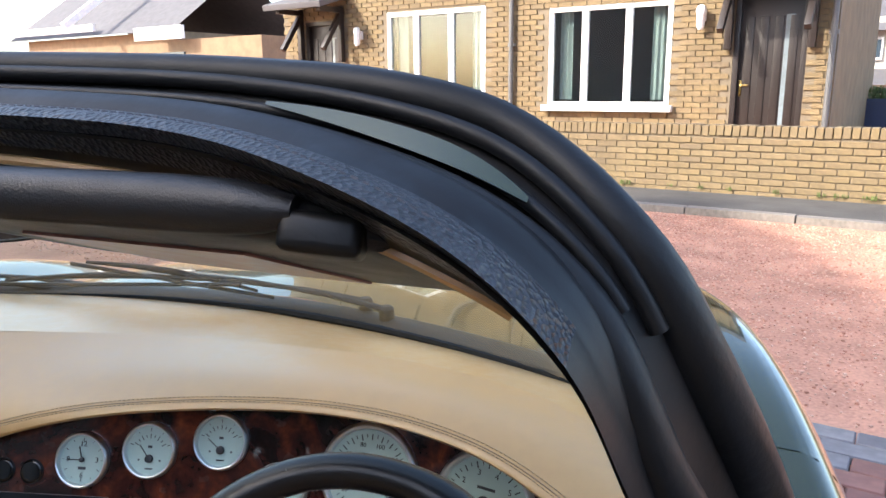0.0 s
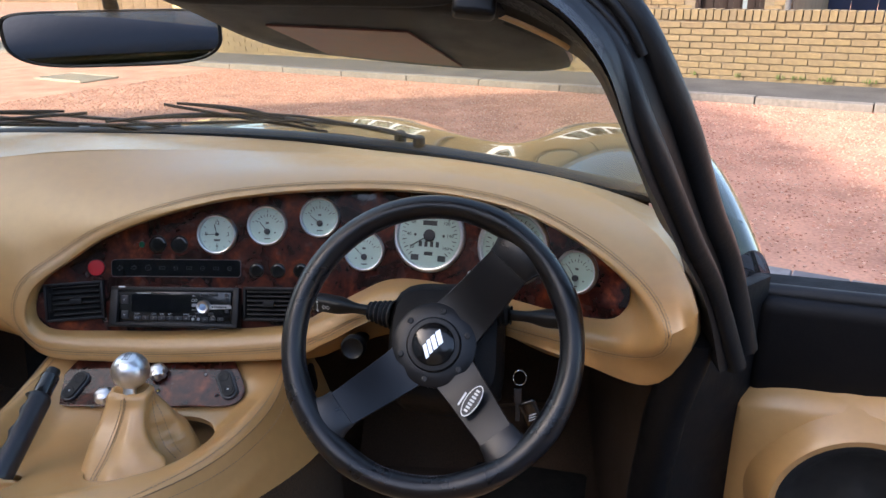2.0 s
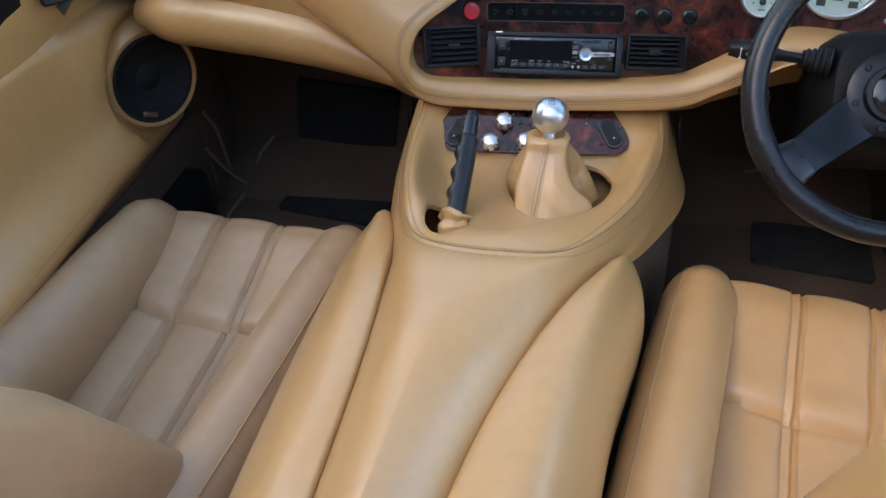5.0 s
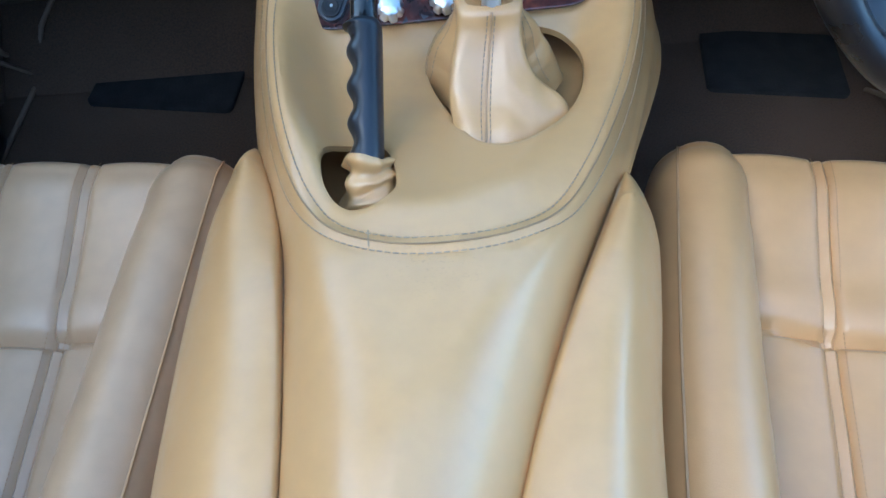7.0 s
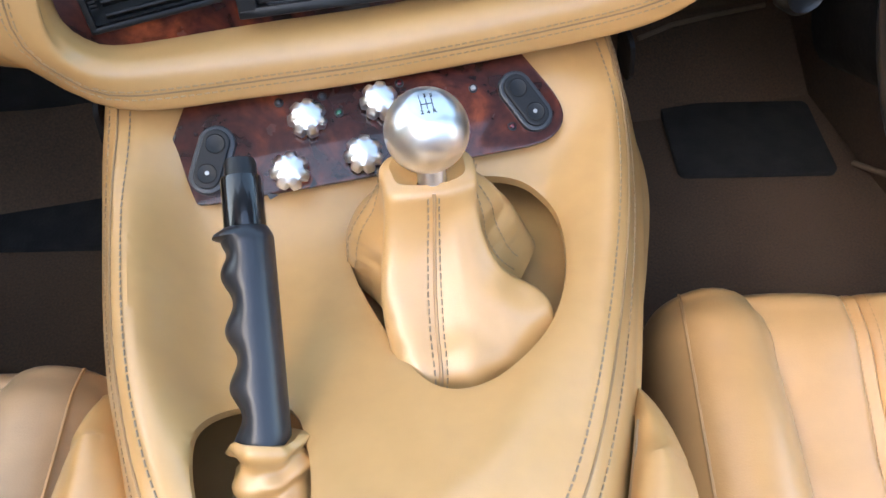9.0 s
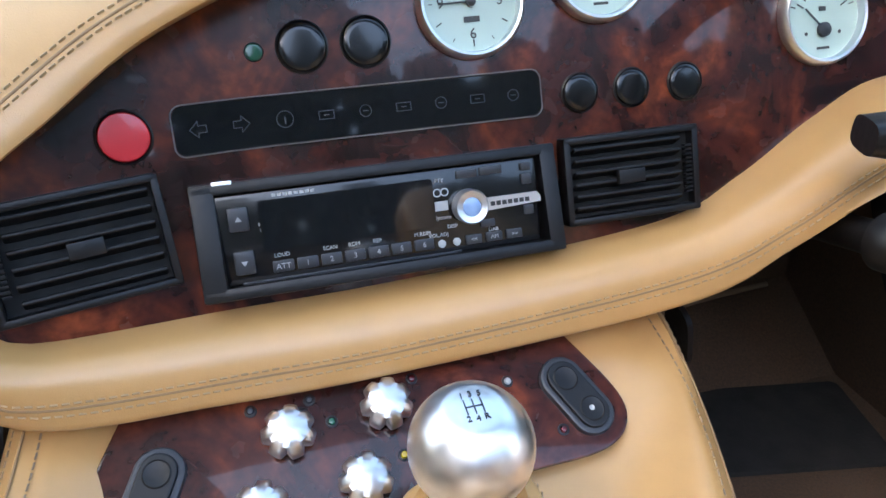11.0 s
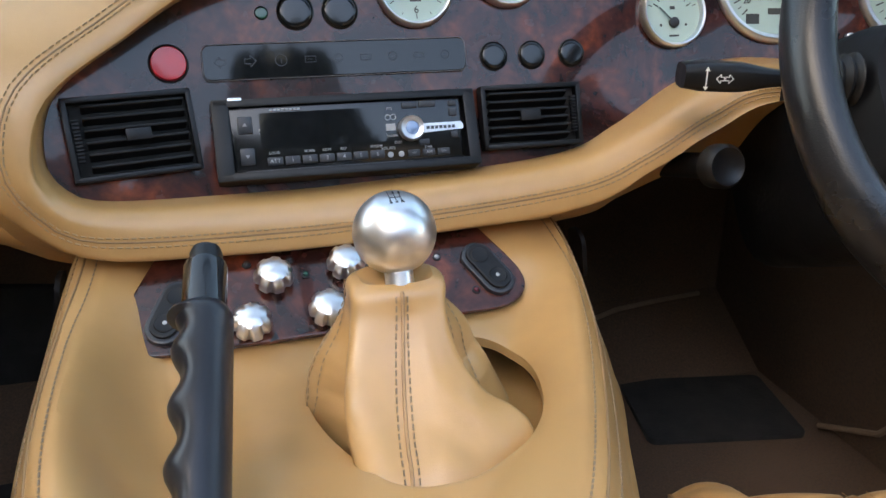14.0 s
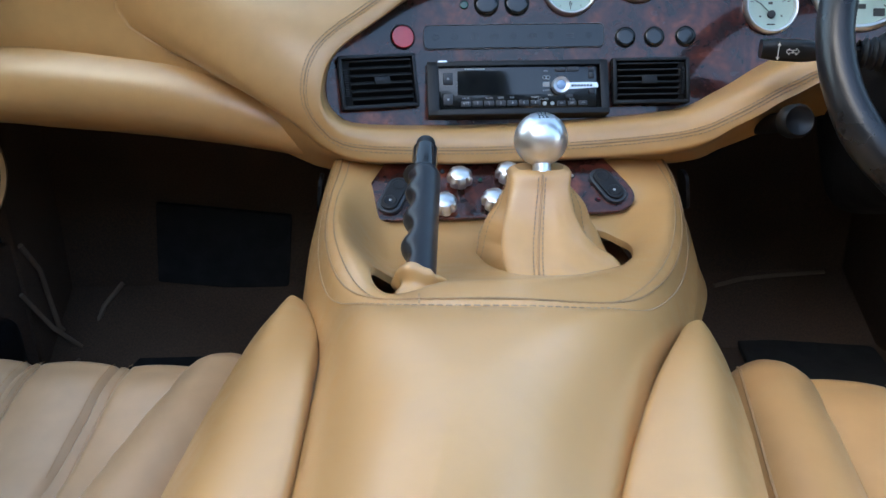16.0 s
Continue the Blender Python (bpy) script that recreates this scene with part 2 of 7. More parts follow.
def burr(name):
    """Lacquered burr veneer: dark red-brown clouds with orange flecks and small eyes."""
    m = material(name, (0.07, 0.018, 0.012), 0.25, var=0.3, scale=40, coat=0.55, spec=0.3)
    nt = m.node_tree
    b = nt.nodes["Principled BSDF"]
    tc = nt.nodes.new("ShaderNodeTexCoord")
    big = nt.nodes.new("ShaderNodeTexNoise")
    big.inputs["Scale"].default_value, big.inputs["Detail"].default_value, big.inputs["Distortion"].default_value = 15, 6, 1.5
    nt.links.new(tc.outputs["Object"], big.inputs["Vector"])
    ra = nt.nodes.new("ShaderNodeValToRGB")
    el = ra.color_ramp.elements
    el[0].position, el[0].color = 0.36, (0.010, 0.004, 0.004, 1)
    el[1].position, el[1].color = 0.72, (0.30, 0.066, 0.024, 1)
    for p, c in ((0.50, (0.060, 0.014, 0.010, 1)), (0.60, (0.13, 0.028, 0.014, 1))):
        e = el.new(p)
        e.color = c
    nt.links.new(big.outputs[0], ra.inputs[0])
    eye = nt.nodes.new("ShaderNodeTexVoronoi")
    eye.inputs["Scale"].default_value = 120
    nt.links.new(big.outputs[1], eye.inputs["Vector"])
    fine = nt.nodes.new("ShaderNodeTexNoise")
    fine.inputs["Scale"].default_value, fine.inputs["Detail"].default_value = 150, 5
    nt.links.new(tc.outputs["Object"], fine.inputs["Vector"])
    mr = nt.nodes.new("ShaderNodeMapRange")
    mr.inputs["From Min"].default_value, mr.inputs["From Max"].default_value = 0.35, 0.6
    mr.inputs["To Min"].default_value, mr.inputs["To Max"].default_value = 0.6, 1.0
    nt.links.new(fine.outputs[0], mr.inputs[0])
    mx = nt.nodes.new("ShaderNodeMix")
    mx.data_type, mx.blend_type = "RGBA", "MULTIPLY"
    mx.inputs["Factor"].default_value = 1.0
    nt.links.new(ra.outputs[0], mx.inputs["A"])
    nt.links.new(mr.outputs[0], mx.inputs["B"])
    nt.links.new(mx.outputs["Result"], b.inputs["Base Color"])
    return m


WOOD = burr("burr_wood")
BLACK = material("black_plastic", (0.007, 0.007, 0.008), 0.40, bump=0.1, spec=0.36)
RUBBER = material("black_rubber", (0.008, 0.008, 0.009), 0.5, bump=0.15, spec=0.35)
BLACK_LEATHER = material("black_leather", (0.008, 0.008, 0.010), 0.30, bump=0.12, bump_scale=700)
SPOKE = material("satin_black_metal", (0.0059, 0.0065, 0.0091), 0.36, metal=0.1, spec=0.45)
CARPET = material("brown_carpet", (0.098, 0.060, 0.036), 0.95, var=0.4, scale=300, bump=1.0, bump_scale=1200)
MAT_BLACK = material("black_mat", (0.012, 0.012, 0.012), 0.9, bump=0.5)
ALLOY = material("brushed_alloy", (0.78, 0.78, 0.79), 0.34, metal=1.0, var=0.05, scale=200)
CHROME = material("chrome_ring", (0.72, 0.72, 0.72), 0.18, metal=1.0, var=0.03)
BEZEL = material("satin_ring", (0.74, 0.76, 0.79), 0.36, metal=1.0, var=0.04)
DIAL = material("dial_white", (0.50, 0.64, 0.59), 0.5, var=0.04)
DIAL_PRINT = material("dial_print", (0.055, 0.06, 0.06), 0.6)
RED = material("red_lamp", (0.6, 0.03, 0.04), 0.25, coat=0.6)
PAINT = material("car_paint_green", (0.045, 0.055, 0.022), 0.22, metal=0.35, coat=1.0, var=0.1)
GRAVEL = material("red_gravel", (0.57, 0.295, 0.195), 0.95, var=0.5, scale=60, second=(0.31, 0.150, 0.098), bump=1.0, bump_scale=120)
MORTAR = material("mortar", (0.180, 0.142, 0.095), 0.95)
KERB = material("kerb_concrete", (0.20, 0.178, 0.152), 0.9, var=0.25, bump=0.5)
ASPHALT = material("asphalt", (0.07, 0.065, 0.06), 0.95, var=0.3, scale=90, bump=0.8)
UPVC = material("white_upvc", (0.8, 0.8, 0.8), 0.35)
DARK_DOOR = material("dark_door", (0.025, 0.018, 0.016), 0.4)
GLOSS_BLACK = material("gloss_black_plastic", (0.008, 0.008, 0.009), 0.16, coat=0.2, var=0.05)
GREY_BLACK = material("grey_black_plastic", (0.03, 0.032, 0.038), 0.35, var=0.1)
GREY_PLASTIC = material("pale_grey_print", (0.38, 0.39, 0.40), 0.5, var=0.05)
SMOKED = material("smoked_panel", (0.008, 0.009, 0.011), 0.05, var=0.05)
STRIP_RIM = material("strip_rim", (0.16, 0.14, 0.14), 0.4)
VENT_DARK = material("vent_inside", (0.004, 0.004, 0.004), 0.8)
GREEN_LENS = material("green_lens", (0.01, 0.10, 0.05), 0.15, coat=0.6)
BLUE_LENS = material("blue_lens", (0.25, 0.38, 0.62), 0.2, coat=0.5)
RED_LENS = material("red_lens", (0.12, 0.01, 0.015), 0.15, coat=0.6)
YELLOW_LENS = material("yellow_lens", (0.45, 0.34, 0.02), 0.2, coat=0.6)
GRIP_BLACK = material("grip_rubber", (0.016, 0.017, 0.021), 0.34, bump=0.08)
THREAD_DARK = material("dark_thread", (0.05, 0.05, 0.06), 0.8)
SEAM = material("seam_leather", (0.40, 0.23, 0.10), 0.5)
DECAL_WHITE = material("white_print", (0.75, 0.75, 0.74), 0.5, var=0.03)
FRAME_BLACK = material("frame_black", (0.007, 0.007, 0.008), 0.48, bump=0.1, spec=0.35)
VISOR_BLACK = material("visor_vinyl", (0.012, 0.012, 0.014), 0.42, bump=0.2, bump_scale=900)
SCUTTLE = material("scuttle_black", (0.012, 0.014, 0.014), 0.5)
HOOD = material("hood_cloth", (0.012, 0.013, 0.018), 0.45, bump=0.3, bump_scale=60)
# the vanity mirror's reflection of red gravel, put into a flat colour
VANITY_REFLECTION = material("vanity_reflection", (0.30, 0.13, 0.11), 0.35, var=0.2, scale=70, coat=0.3)
BINDING = material("carpet_binding", (0.19, 0.13, 0.085), 0.8)
SPEAKER = material("speaker_black", (0.006, 0.006, 0.0065), 0.75, bump=0.4, bump_scale=1500)
MIRROR = material("mirror_silver", (0.75, 0.77, 0.80), 0.02, metal=1.0, var=0.0)


def glass_material(name, tint, ior=1.45):
    """Thin clear glass: what lies behind, tinted, under a Fresnel gloss."""
    m = bpy.data.materials.new(name)
    m.use_nodes = True
    nt = m.node_tree
    nt.nodes.remove(nt.nodes["Principled BSDF"])
    tr, gl, lw, pw, fr, mx = (nt.nodes.new(k) for k in ("ShaderNodeBsdfTransparent", "ShaderNodeBsdfGlossy", "ShaderNodeLayerWeight", "ShaderNodeMath", "ShaderNodeMapRange", "ShaderNodeMixShader"))
    tr.inputs[0].default_value = (*tint, 1)
    gl.inputs["Roughness"].default_value = 0.0
    lw.inputs["Blend"].default_value = 0.5
    pw.operation = "POWER"
    pw.inputs[1].default_value = 5.0
    fr.inputs["To Min"].default_value, fr.inputs["To Max"].default_value = ((ior - 1) / (ior + 1)) ** 2 * 1.6, 0.9
    nt.links.new(lw.outputs["Facing"], pw.inputs[0])
    nt.links.new(pw.outputs[0], fr.inputs[0])
    nt.links.new(fr.outputs[0], mx.inputs[0])
    nt.links.new(tr.outputs[0], mx.inputs[1])
    nt.links.new(gl.outputs[0], mx.inputs[2])
    nt.links.new(mx.outputs[0], nt.nodes["Material Output"].inputs[0])
    return m


GLASS = glass_material("windscreen_glass", (0.86, 0.90, 0.84))
PANE = glass_material("window_glass", (0.75, 0.8, 0.8), 1.5)


def grained(name, colour, rough, scale, strength):
    """Coarse pebbled leather."""
    m = material(name, colour, rough, var=0.1)
    nt = m.node_tree
    vo = nt.nodes.new("ShaderNodeTexVoronoi")
    vo.inputs["Scale"].default_value = scale
    tc = nt.nodes.new("ShaderNodeTexCoord")
    bp = nt.nodes.new("ShaderNodeBump")
    bp.inputs["Strength"].default_value, bp.inputs["Distance"].default_value = strength, 0.003
    nt.links.new(tc.outputs["Object"], vo.inputs["Vector"])
    nt.links.new(vo.outputs[0], bp.inputs["Height"])
    nt.links.new(bp.outputs[0], nt.nodes["Principled BSDF"].inputs["Normal"])
    return m


GRAINED = grained("grained_black_leather", (0.030, 0.030, 0.034), 0.36, 330, 0.6)


def pieces(name, colours, rough, bump=0.5, bump_scale=150, scale=25):
    """A material whose colour varies from piece to piece, joined or not."""
    m = material(name, colours[0], rough, var=0.2, scale=scale, bump=bump, bump_scale=bump_scale)
    nt = m.node_tree
    b = nt.nodes["Principled BSDF"]
    src = b.inputs["Base Color"].links[0].from_socket
    oi, ge, ad = nt.nodes.new("ShaderNodeObjectInfo"), nt.nodes.new("ShaderNodeNewGeometry"), nt.nodes.new("ShaderNodeMath")
    ad.operation = "ADD"
    nt.links.new(oi.outputs["Random"], ad.inputs[0])
    nt.links.new(ge.outputs["Random Per Island"], ad.inputs[1])
    fr = nt.nodes.new("ShaderNodeMath")
    fr.operation = "FRACT"
    nt.links.new(ad.outputs[0], fr.inputs[0])
    ra = nt.nodes.new("ShaderNodeValToRGB")
    el = ra.color_ramp.elements
    while len(el) < len(colours):
        el.new(0.5)
    for i, c in enumerate(colours):
        el[i].position = i / (len(colours) - 1)
        el[i].color = (*c, 1)
    nt.links.new(fr.outputs[0], ra.inputs[0])
    mx = nt.nodes.new("ShaderNodeMix")
    mx.data_type, mx.blend_type = "RGBA", "MULTIPLY"
    mx.inputs["Factor"].default_value = 1.0
    dv = nt.nodes.new("ShaderNodeMix")
    dv.data_type, dv.blend_type = "RGBA", "DIVIDE"
    dv.inputs["Factor"].default_value = 1.0
    nt.links.new(src, dv.inputs["A"])
    dv.inputs["B"].default_value = (*colours[0], 1)
    nt.links.new(dv.outputs["Result"], mx.inputs["A"])
    nt.links.new(ra.outputs[0], mx.inputs["B"])
    nt.links.new(mx.outputs["Result"], b.inputs["Base Color"])
    return m


BRICK = pieces("buff_brick", [(0.190, 0.135, 0.070), (0.206, 0.150, 0.080), (0.172, 0.122, 0.066), (0.198, 0.142, 0.070), (0.158, 0.116, 0.070)], 0.9)
STONE = pieces("gravel_stone", [(0.54, 0.26, 0.175), (0.62, 0.36, 0.26), (0.40, 0.18, 0.12), (0.64, 0.43, 0.32), (0.48, 0.24, 0.16)], 0.9)
PAVER_GREY = pieces("grey_paver", [(0.17, 0.16, 0.17), (0.22, 0.21, 0.21), (0.14, 0.13, 0.14)], 0.9)
PAVER_RED = pieces("red_paver", [(0.24, 0.11, 0.09), (0.28, 0.14, 0.11), (0.20, 0.10, 0.08)], 0.9)
HEDGE = pieces("hedge_leaf", [(0.05, 0.09, 0.025), (0.08, 0.12, 0.03), (0.03, 0.06, 0.02)], 0.6, bump=0)
CONIFER = pieces("conifer_leaf", [(0.018, 0.030, 0.012), (0.030, 0.044, 0.016), (0.010, 0.018, 0.008)], 0.7, bump=0)
WEED = pieces("weed_leaf", [(0.10, 0.14, 0.03), (0.14, 0.16, 0.05)], 0.7, bump=0)
CREAM = material("cream_render", (0.62, 0.50, 0.26), 0.9, bump=0.4)
ALLOY_DULL = material("dull_iron", (0.45, 0.40, 0.30), 0.6)
CURTAIN = material("curtain", (0.45, 0.48, 0.45), 0.9)
# darkness of the unlit rooms, put into the colour
ROOM_SHADE = material("room_shade", (0.05, 0.045, 0.04), 0.9)
ROOF = material("slate_roof", (0.10, 0.095, 0.10), 0.8, bump=0.5, bump_scale=20)
GLAZED = material("obscured_glass", (0.20, 0.24, 0.26), 0.2)
BRASS = material("brass", (0.6, 0.42, 0.15), 0.3, metal=1.0)
PIPE_GREY = material("grey_pipe", (0.12, 0.12, 0.12), 0.5)
RENDER_GREY = material("grey_render", (0.42, 0.39, 0.35), 0.95, bump=0.5)
PANE_DARK = material("dark_pane", (0.05, 0.07, 0.09), 0.08)
BLUE_FENCE = material("blue_fence", (0.012, 0.022, 0.06), 0.6)
BROWN_WALL = material("brown_wall", (0.22, 0.15, 0.09), 0.9, bump=0.4)


def text_bm(words, size, m, depth=0.0003):
    """Raised lettering in the built-in font, its middle at the origin of m."""
    cu = bpy.data.curves.new("lettering", "FONT")
    cu.body, cu.size, cu.align_x, cu.align_y, cu.extrude = words, size, "CENTER", "CENTER", depth
    cu.resolution_u = 2
    ob = bpy.data.objects.new("lettering", cu)
    scene.collection.objects.link(ob)
    me = bpy.data.meshes.new_from_object(ob.evaluated_get(bpy.context.evaluated_depsgraph_get()))
    bm = bmesh.new()
    bm.from_mesh(me)
    bm.transform(m)
    bpy.data.objects.remove(ob)
    bpy.data.curves.remove(cu)
    bpy.data.meshes.remove(me)
    return bm


def stitches(path, normals=None, pitch=0.0052, length=0.0036, width=0.0010, close=False, lift=0.0):
    """Single thread stitches along a path."""
    p = [Vector(q) for q in path]
    if close:
        p.append(p[0])
    bm = bmesh.new()
    run, todo = 0.0, pitch / 2
    for i in range(len(p) - 1):
        a, b = p[i], p[i + 1]
        d = (b - a).length
        if d < 1e-7:
            continue
        t = (b - a) / d
        up = Vector(normals[i]) if normals is not None else Vector((0, 0, 1))
        up = (up - t * up.dot(t)).normalized()
        side = t.cross(up)
        while todo <= run + d:
            c = a + t * (todo - run) + up * lift
            h, w = t * length / 2, side * width / 2
            q = [c - h - w, c + h - w, c + h + w, c - h + w]
            top = [c - h * 0.8 + up * 0.0007, c + h * 0.8 + up * 0.0007]
            v = [bm.verts.new(x) for x in q + top]
            for f in ((0, 1, 5, 4), (2, 3, 4, 5), (1, 2, 5), (3, 0, 4)):
                bm.faces.new([v[k] for k in f])
            todo += pitch
        run += d
    return bm


# ---- dashboard ----
def fascia_y(x, z):
    return 0.375 * (z - 0.68) + 0.012 - 1.1 * max(0.0, -0.05 - x) ** 2 - 1.07 * max(0.0, x - 0.3) ** 2


def on_fascia(x, z, lift=0.0):
    """A pose on the wood: x to the right along it, y up it, z out towards the seats."""
    gx = 2.2 * max(0.0, -0.05 - x) - 2.14 * max(0.0, x - 0.3)
    tx, ty = Vector((1, gx, 0)).normalized(), Vector((0, 0.375, 1))
    n = tx.cross(ty).normalized()
    ty = n.cross(tx)
    at = Vector((x, fascia_y(x, z), z)) + n * lift
    return Matrix(((tx.x, ty.x, n.x, at.x), (tx.y, ty.y, n.y, at.y), (tx.z, ty.z, n.z, at.z), (0, 0, 0, 1)))


# round the wood: its outline, the lip's depth, the pad's shoulder and its far edge
DASH = [
    ((-0.210, 0.655), 0.026, (-0.44, 0.058, 0.715), (-0.79, 0.100, 0.725)),
    ((-0.198, 0.690), 0.028, (-0.44, 0.058, 0.785), (-0.79, 0.095, 0.790)),
    ((-0.152, 0.722), 0.030, (-0.42, 0.092, 0.832), (-0.79, 0.100, 0.800)),
    ((-0.100, 0.752), 0.032, (-0.27, 0.120, 0.850), (-0.76, 0.125, 0.835)),
    ((-0.017, 0.781), 0.034, (-0.12, 0.160, 0.853), (-0.55, 0.262, 0.858)),
    ((0.076, 0.803), 0.038, (0.03, 0.180, 0.850), (-0.25, 0.386, 0.838)),
    ((0.170, 0.815), 0.042, (0.16, 0.180, 0.846), (0.05, 0.418, 0.817)),
    ((0.260, 0.820), 0.044, (0.27, 0.170, 0.844), (0.25, 0.386, 0.803)),
    ((0.350, 0.820), 0.046, (0.37, 0.150, 0.843), (0.42, 0.323, 0.796)),
    ((0.440, 0.817), 0.050, (0.47, 0.120, 0.839), (0.54, 0.260, 0.791)),
    ((0.525, 0.807), 0.058, (0.57, 0.070, 0.832), (0.64, 0.195, 0.786)),
    ((0.600, 0.783), 0.074, (0.65, -0.010, 0.818), (0.72, 0.130, 0.776)),
    ((0.646, 0.757), 0.104, (0.695, -0.120, 0.803), (0.755, 0.030, 0.765)),
    ((0.660, 0.732), 0.130, (0.708, -0.243, 0.769), (0.76, -0.100, 0.700)),
    ((0.654, 0.706), 0.105, (0.704, -0.222, 0.690), (0.755, -0.120, 0.620)),
    ((0.630, 0.687), 0.062, (0.672, -0.178, 0.632), (0.69, -0.080, 0.590)),
    ((0.560, 0.681), 0.052, (0.585, -0.130, 0.640), (0.57, -0.050, 0.600)),
    ((0.450, 0.688), 0.055, (0.45, -0.060, 0.655), (0.45, 0.000, 0.630)),
    ((0.340, 0.693), 0.055, (0.345, -0.055, 0.667), (0.36, 0.005, 0.612)),
    ((0.281, 0.673), 0.050, (0.29, -0.052, 0.645), (0.30, 0.005, 0.596)),
    ((0.225, 0.644), 0.042, (0.235, -0.044, 0.612), (0.245, 0.008, 0.574)),
    ((0.165, 0.624), 0.036, (0.175, -0.045, 0.585), (0.19, 0.002, 0.559)),
    ((0.000, 0.614), 0.036, (0.000, -0.047, 0.577), (0.00, 0.000, 0.552)),
    ((-0.100, 0.614), 0.034, (-0.105, -0.046, 0.577), (-0.11, 0.003, 0.552)),
    ((-0.175, 0.620), 0.028, (-0.205, -0.042, 0.588), (-0.235, 0.025, 0.558)),
    ((-0.200, 0.632), 0.026, (-0.290, 0.020, 0.640), (-0.42, 0.080, 0.640)),
]
N = 208
OUT, AT = closed_spline([k[0] for k in DASH], N)
LIP = closed_keys([[k[1]] for k in DASH], AT)[:, 0]
SHO = closed_keys([k[2] for k in DASH], AT)
FAR = closed_keys([k[3] for k in DASH], AT)
tang = np.roll(OUT, -1, 0) - np.roll(OUT, 1, 0)
NRM = np.stack([-tang[:, 1], tang[:, 0]], 1)
NRM /= np.linalg.norm(NRM, axis=1)[:, None]
if NRM[:, 1][np.argmax(OUT[:, 1])] < 0:
    NRM = -NRM

dashboard = thing("dashboard", (0.2, 0.1, 0.56), "tan leather dashboard with a glossy burr wood fascia and white dials", "dashboard")


def dash_ring(off, depth):
    """A loop about the wood, off metres outside its outline, depth of the lip's way towards the seats."""
    q = OUT + NRM * off
    return np.array([(x, fascia_y(ox, oz) - depth * d, z) for (x, z), (ox, oz), d in zip(q, OUT, LIP)])


keys = [dash_ring(0.001, -0.25), dash_ring(0.0015, 0.3), dash_ring(0.003, 0.72), dash_ring(0.013, 1.0), SHO * 0.35 + dash_ring(0.02, 1.0) * 0.65, SHO, SHO * 0.45 + FAR * 0.55, FAR]
keys[4] = keys[4] + np.stack([NRM[:, 0], -0.35 * np.ones(N), NRM[:, 1]], 1) * 0.006 + np.array([[0.0, -0.004 * smoothstep(0.70, 0.64, p[1]) * smoothstep(0.42, 0.30, p[0]), 0.0] for p in OUT])
keys[6] = keys[6] + np.array([0, 0, 0.004])
keys[5] = SHO + np.array([[0, -0.010, 0.009]]) * np.array([smoothstep(0.0, -0.25, p[0]) * smoothstep(0.74, 0.85, p[2]) for p in SHO])[:, None]
left = np.array([smoothstep(0.12, -0.25, p[0]) * smoothstep(0.74, 0.85, p[2]) for p in SHO])[:, None]


def between(a, b, c, d, s):
    return 0.5 * (2 * b + (c - a) * s + (2 * a - 5 * b + 4 * c - d) * s * s + (3 * b - a - 3 * c + d) * s**3)


# the passenger side has a firmer crest, which melts into the pad towards the wheel
k3, k4, k5, k6, k7 = keys[3:8]
crest_a = between(k3, k4, k5, k6, 0.90) * (1 - left) + (k4 * 0.10 + k5 * 0.90) * left
crest_b = between(k4, k5, k6, k7, 0.08) * (1 - left) + (k5 * 0.92 + k6 * 0.08) * left
keys = keys[:5] + [crest_a, k5, crest_b] + keys[6:]
rings = [keys[0]]
for i in range(1, len(keys) - 1):
    a, b, c = keys[i - 1], keys[i], keys[i + 1]
    d = keys[i + 2] if i + 2 < len(keys) else 2 * c - b
    for s in np.linspace(0, 1, 3 if i < 2 else 6, endpoint=False):
        rings.append(0.5 * (2 * b + (c - a) * s + (2 * a - 5 * b + 4 * c - d) * s * s + (3 * b - a - 3 * c + d) * s**3))
rings.append(keys[-1])
under(part("pad", loft([[tuple(p) for p in r] for r in rings], close_u=True), LEATHER, None, "smooth tan leather padding"), dashboard)

# two rows of stitches and the seam between them, along the pad's own surface
def on_pad(k, way):
    """A place on the pad's section k, a given way outwards from the nose of the lip, and its normal."""
    line = [Vector(r[k]) for r in rings[10:]]
    for a, b in zip(line[:-1], line[1:]):
        d = (b - a).length
        if way <= d and d > 1e-9:
            along = Vector(rings[12][(k + 1) % N]) - Vector(rings[12][k - 1])
            n = along.cross(b - a).normalized()
            return a.lerp(b, way / d), n if n.y < 0 else -n
        way -= d
    return line[-1], Vector((0, -1, 0))


for way, nm in ((0.0055, "lip_stitching"), (0.0120, "seam_stitching")):
    line = [on_pad(k, way) for k in range(N)]
    under(part(nm, stitches([p for p, n in line], [n for p, n in line], close=True, lift=0.0005, width=0.0012), PALE_THREAD, None), dashboard)
line = [on_pad(k, 0.0085) for k in range(N)]
under(part("pad_seam", sweep([p - n * 0.0002 for p, n in line], 0.0008, 6, close=True), DARK_SEAM, None), dashboard)

rows = []
x_lo, x_hi = OUT[:, 0].min(), OUT[:, 0].max()
for u in np.linspace(0, 1, 120):
    x = x_lo + (x_hi - x_lo) * (0.5 - 0.5 * math.cos(math.pi * (0.01 + 0.98 * u)))
    cut = []
    for (ax_, az_), (bx_, bz_) in zip(OUT, np.roll(OUT, -1, 0)):
        if (ax_ - x) * (bx_ - x) <= 0 and ax_ != bx_:
            cut.append(az_ + (bz_ - az_) * (x - ax_) / (bx_ - ax_))
    rows.append([(x, fascia_y(x, z), z) for z in np.linspace(min(cut) - 0.002, max(cut) + 0.002, 24)])
fascia = under(part("fascia", loft(rows), WOOD, None, "glossy red-brown burr wood veneer"), dashboard)


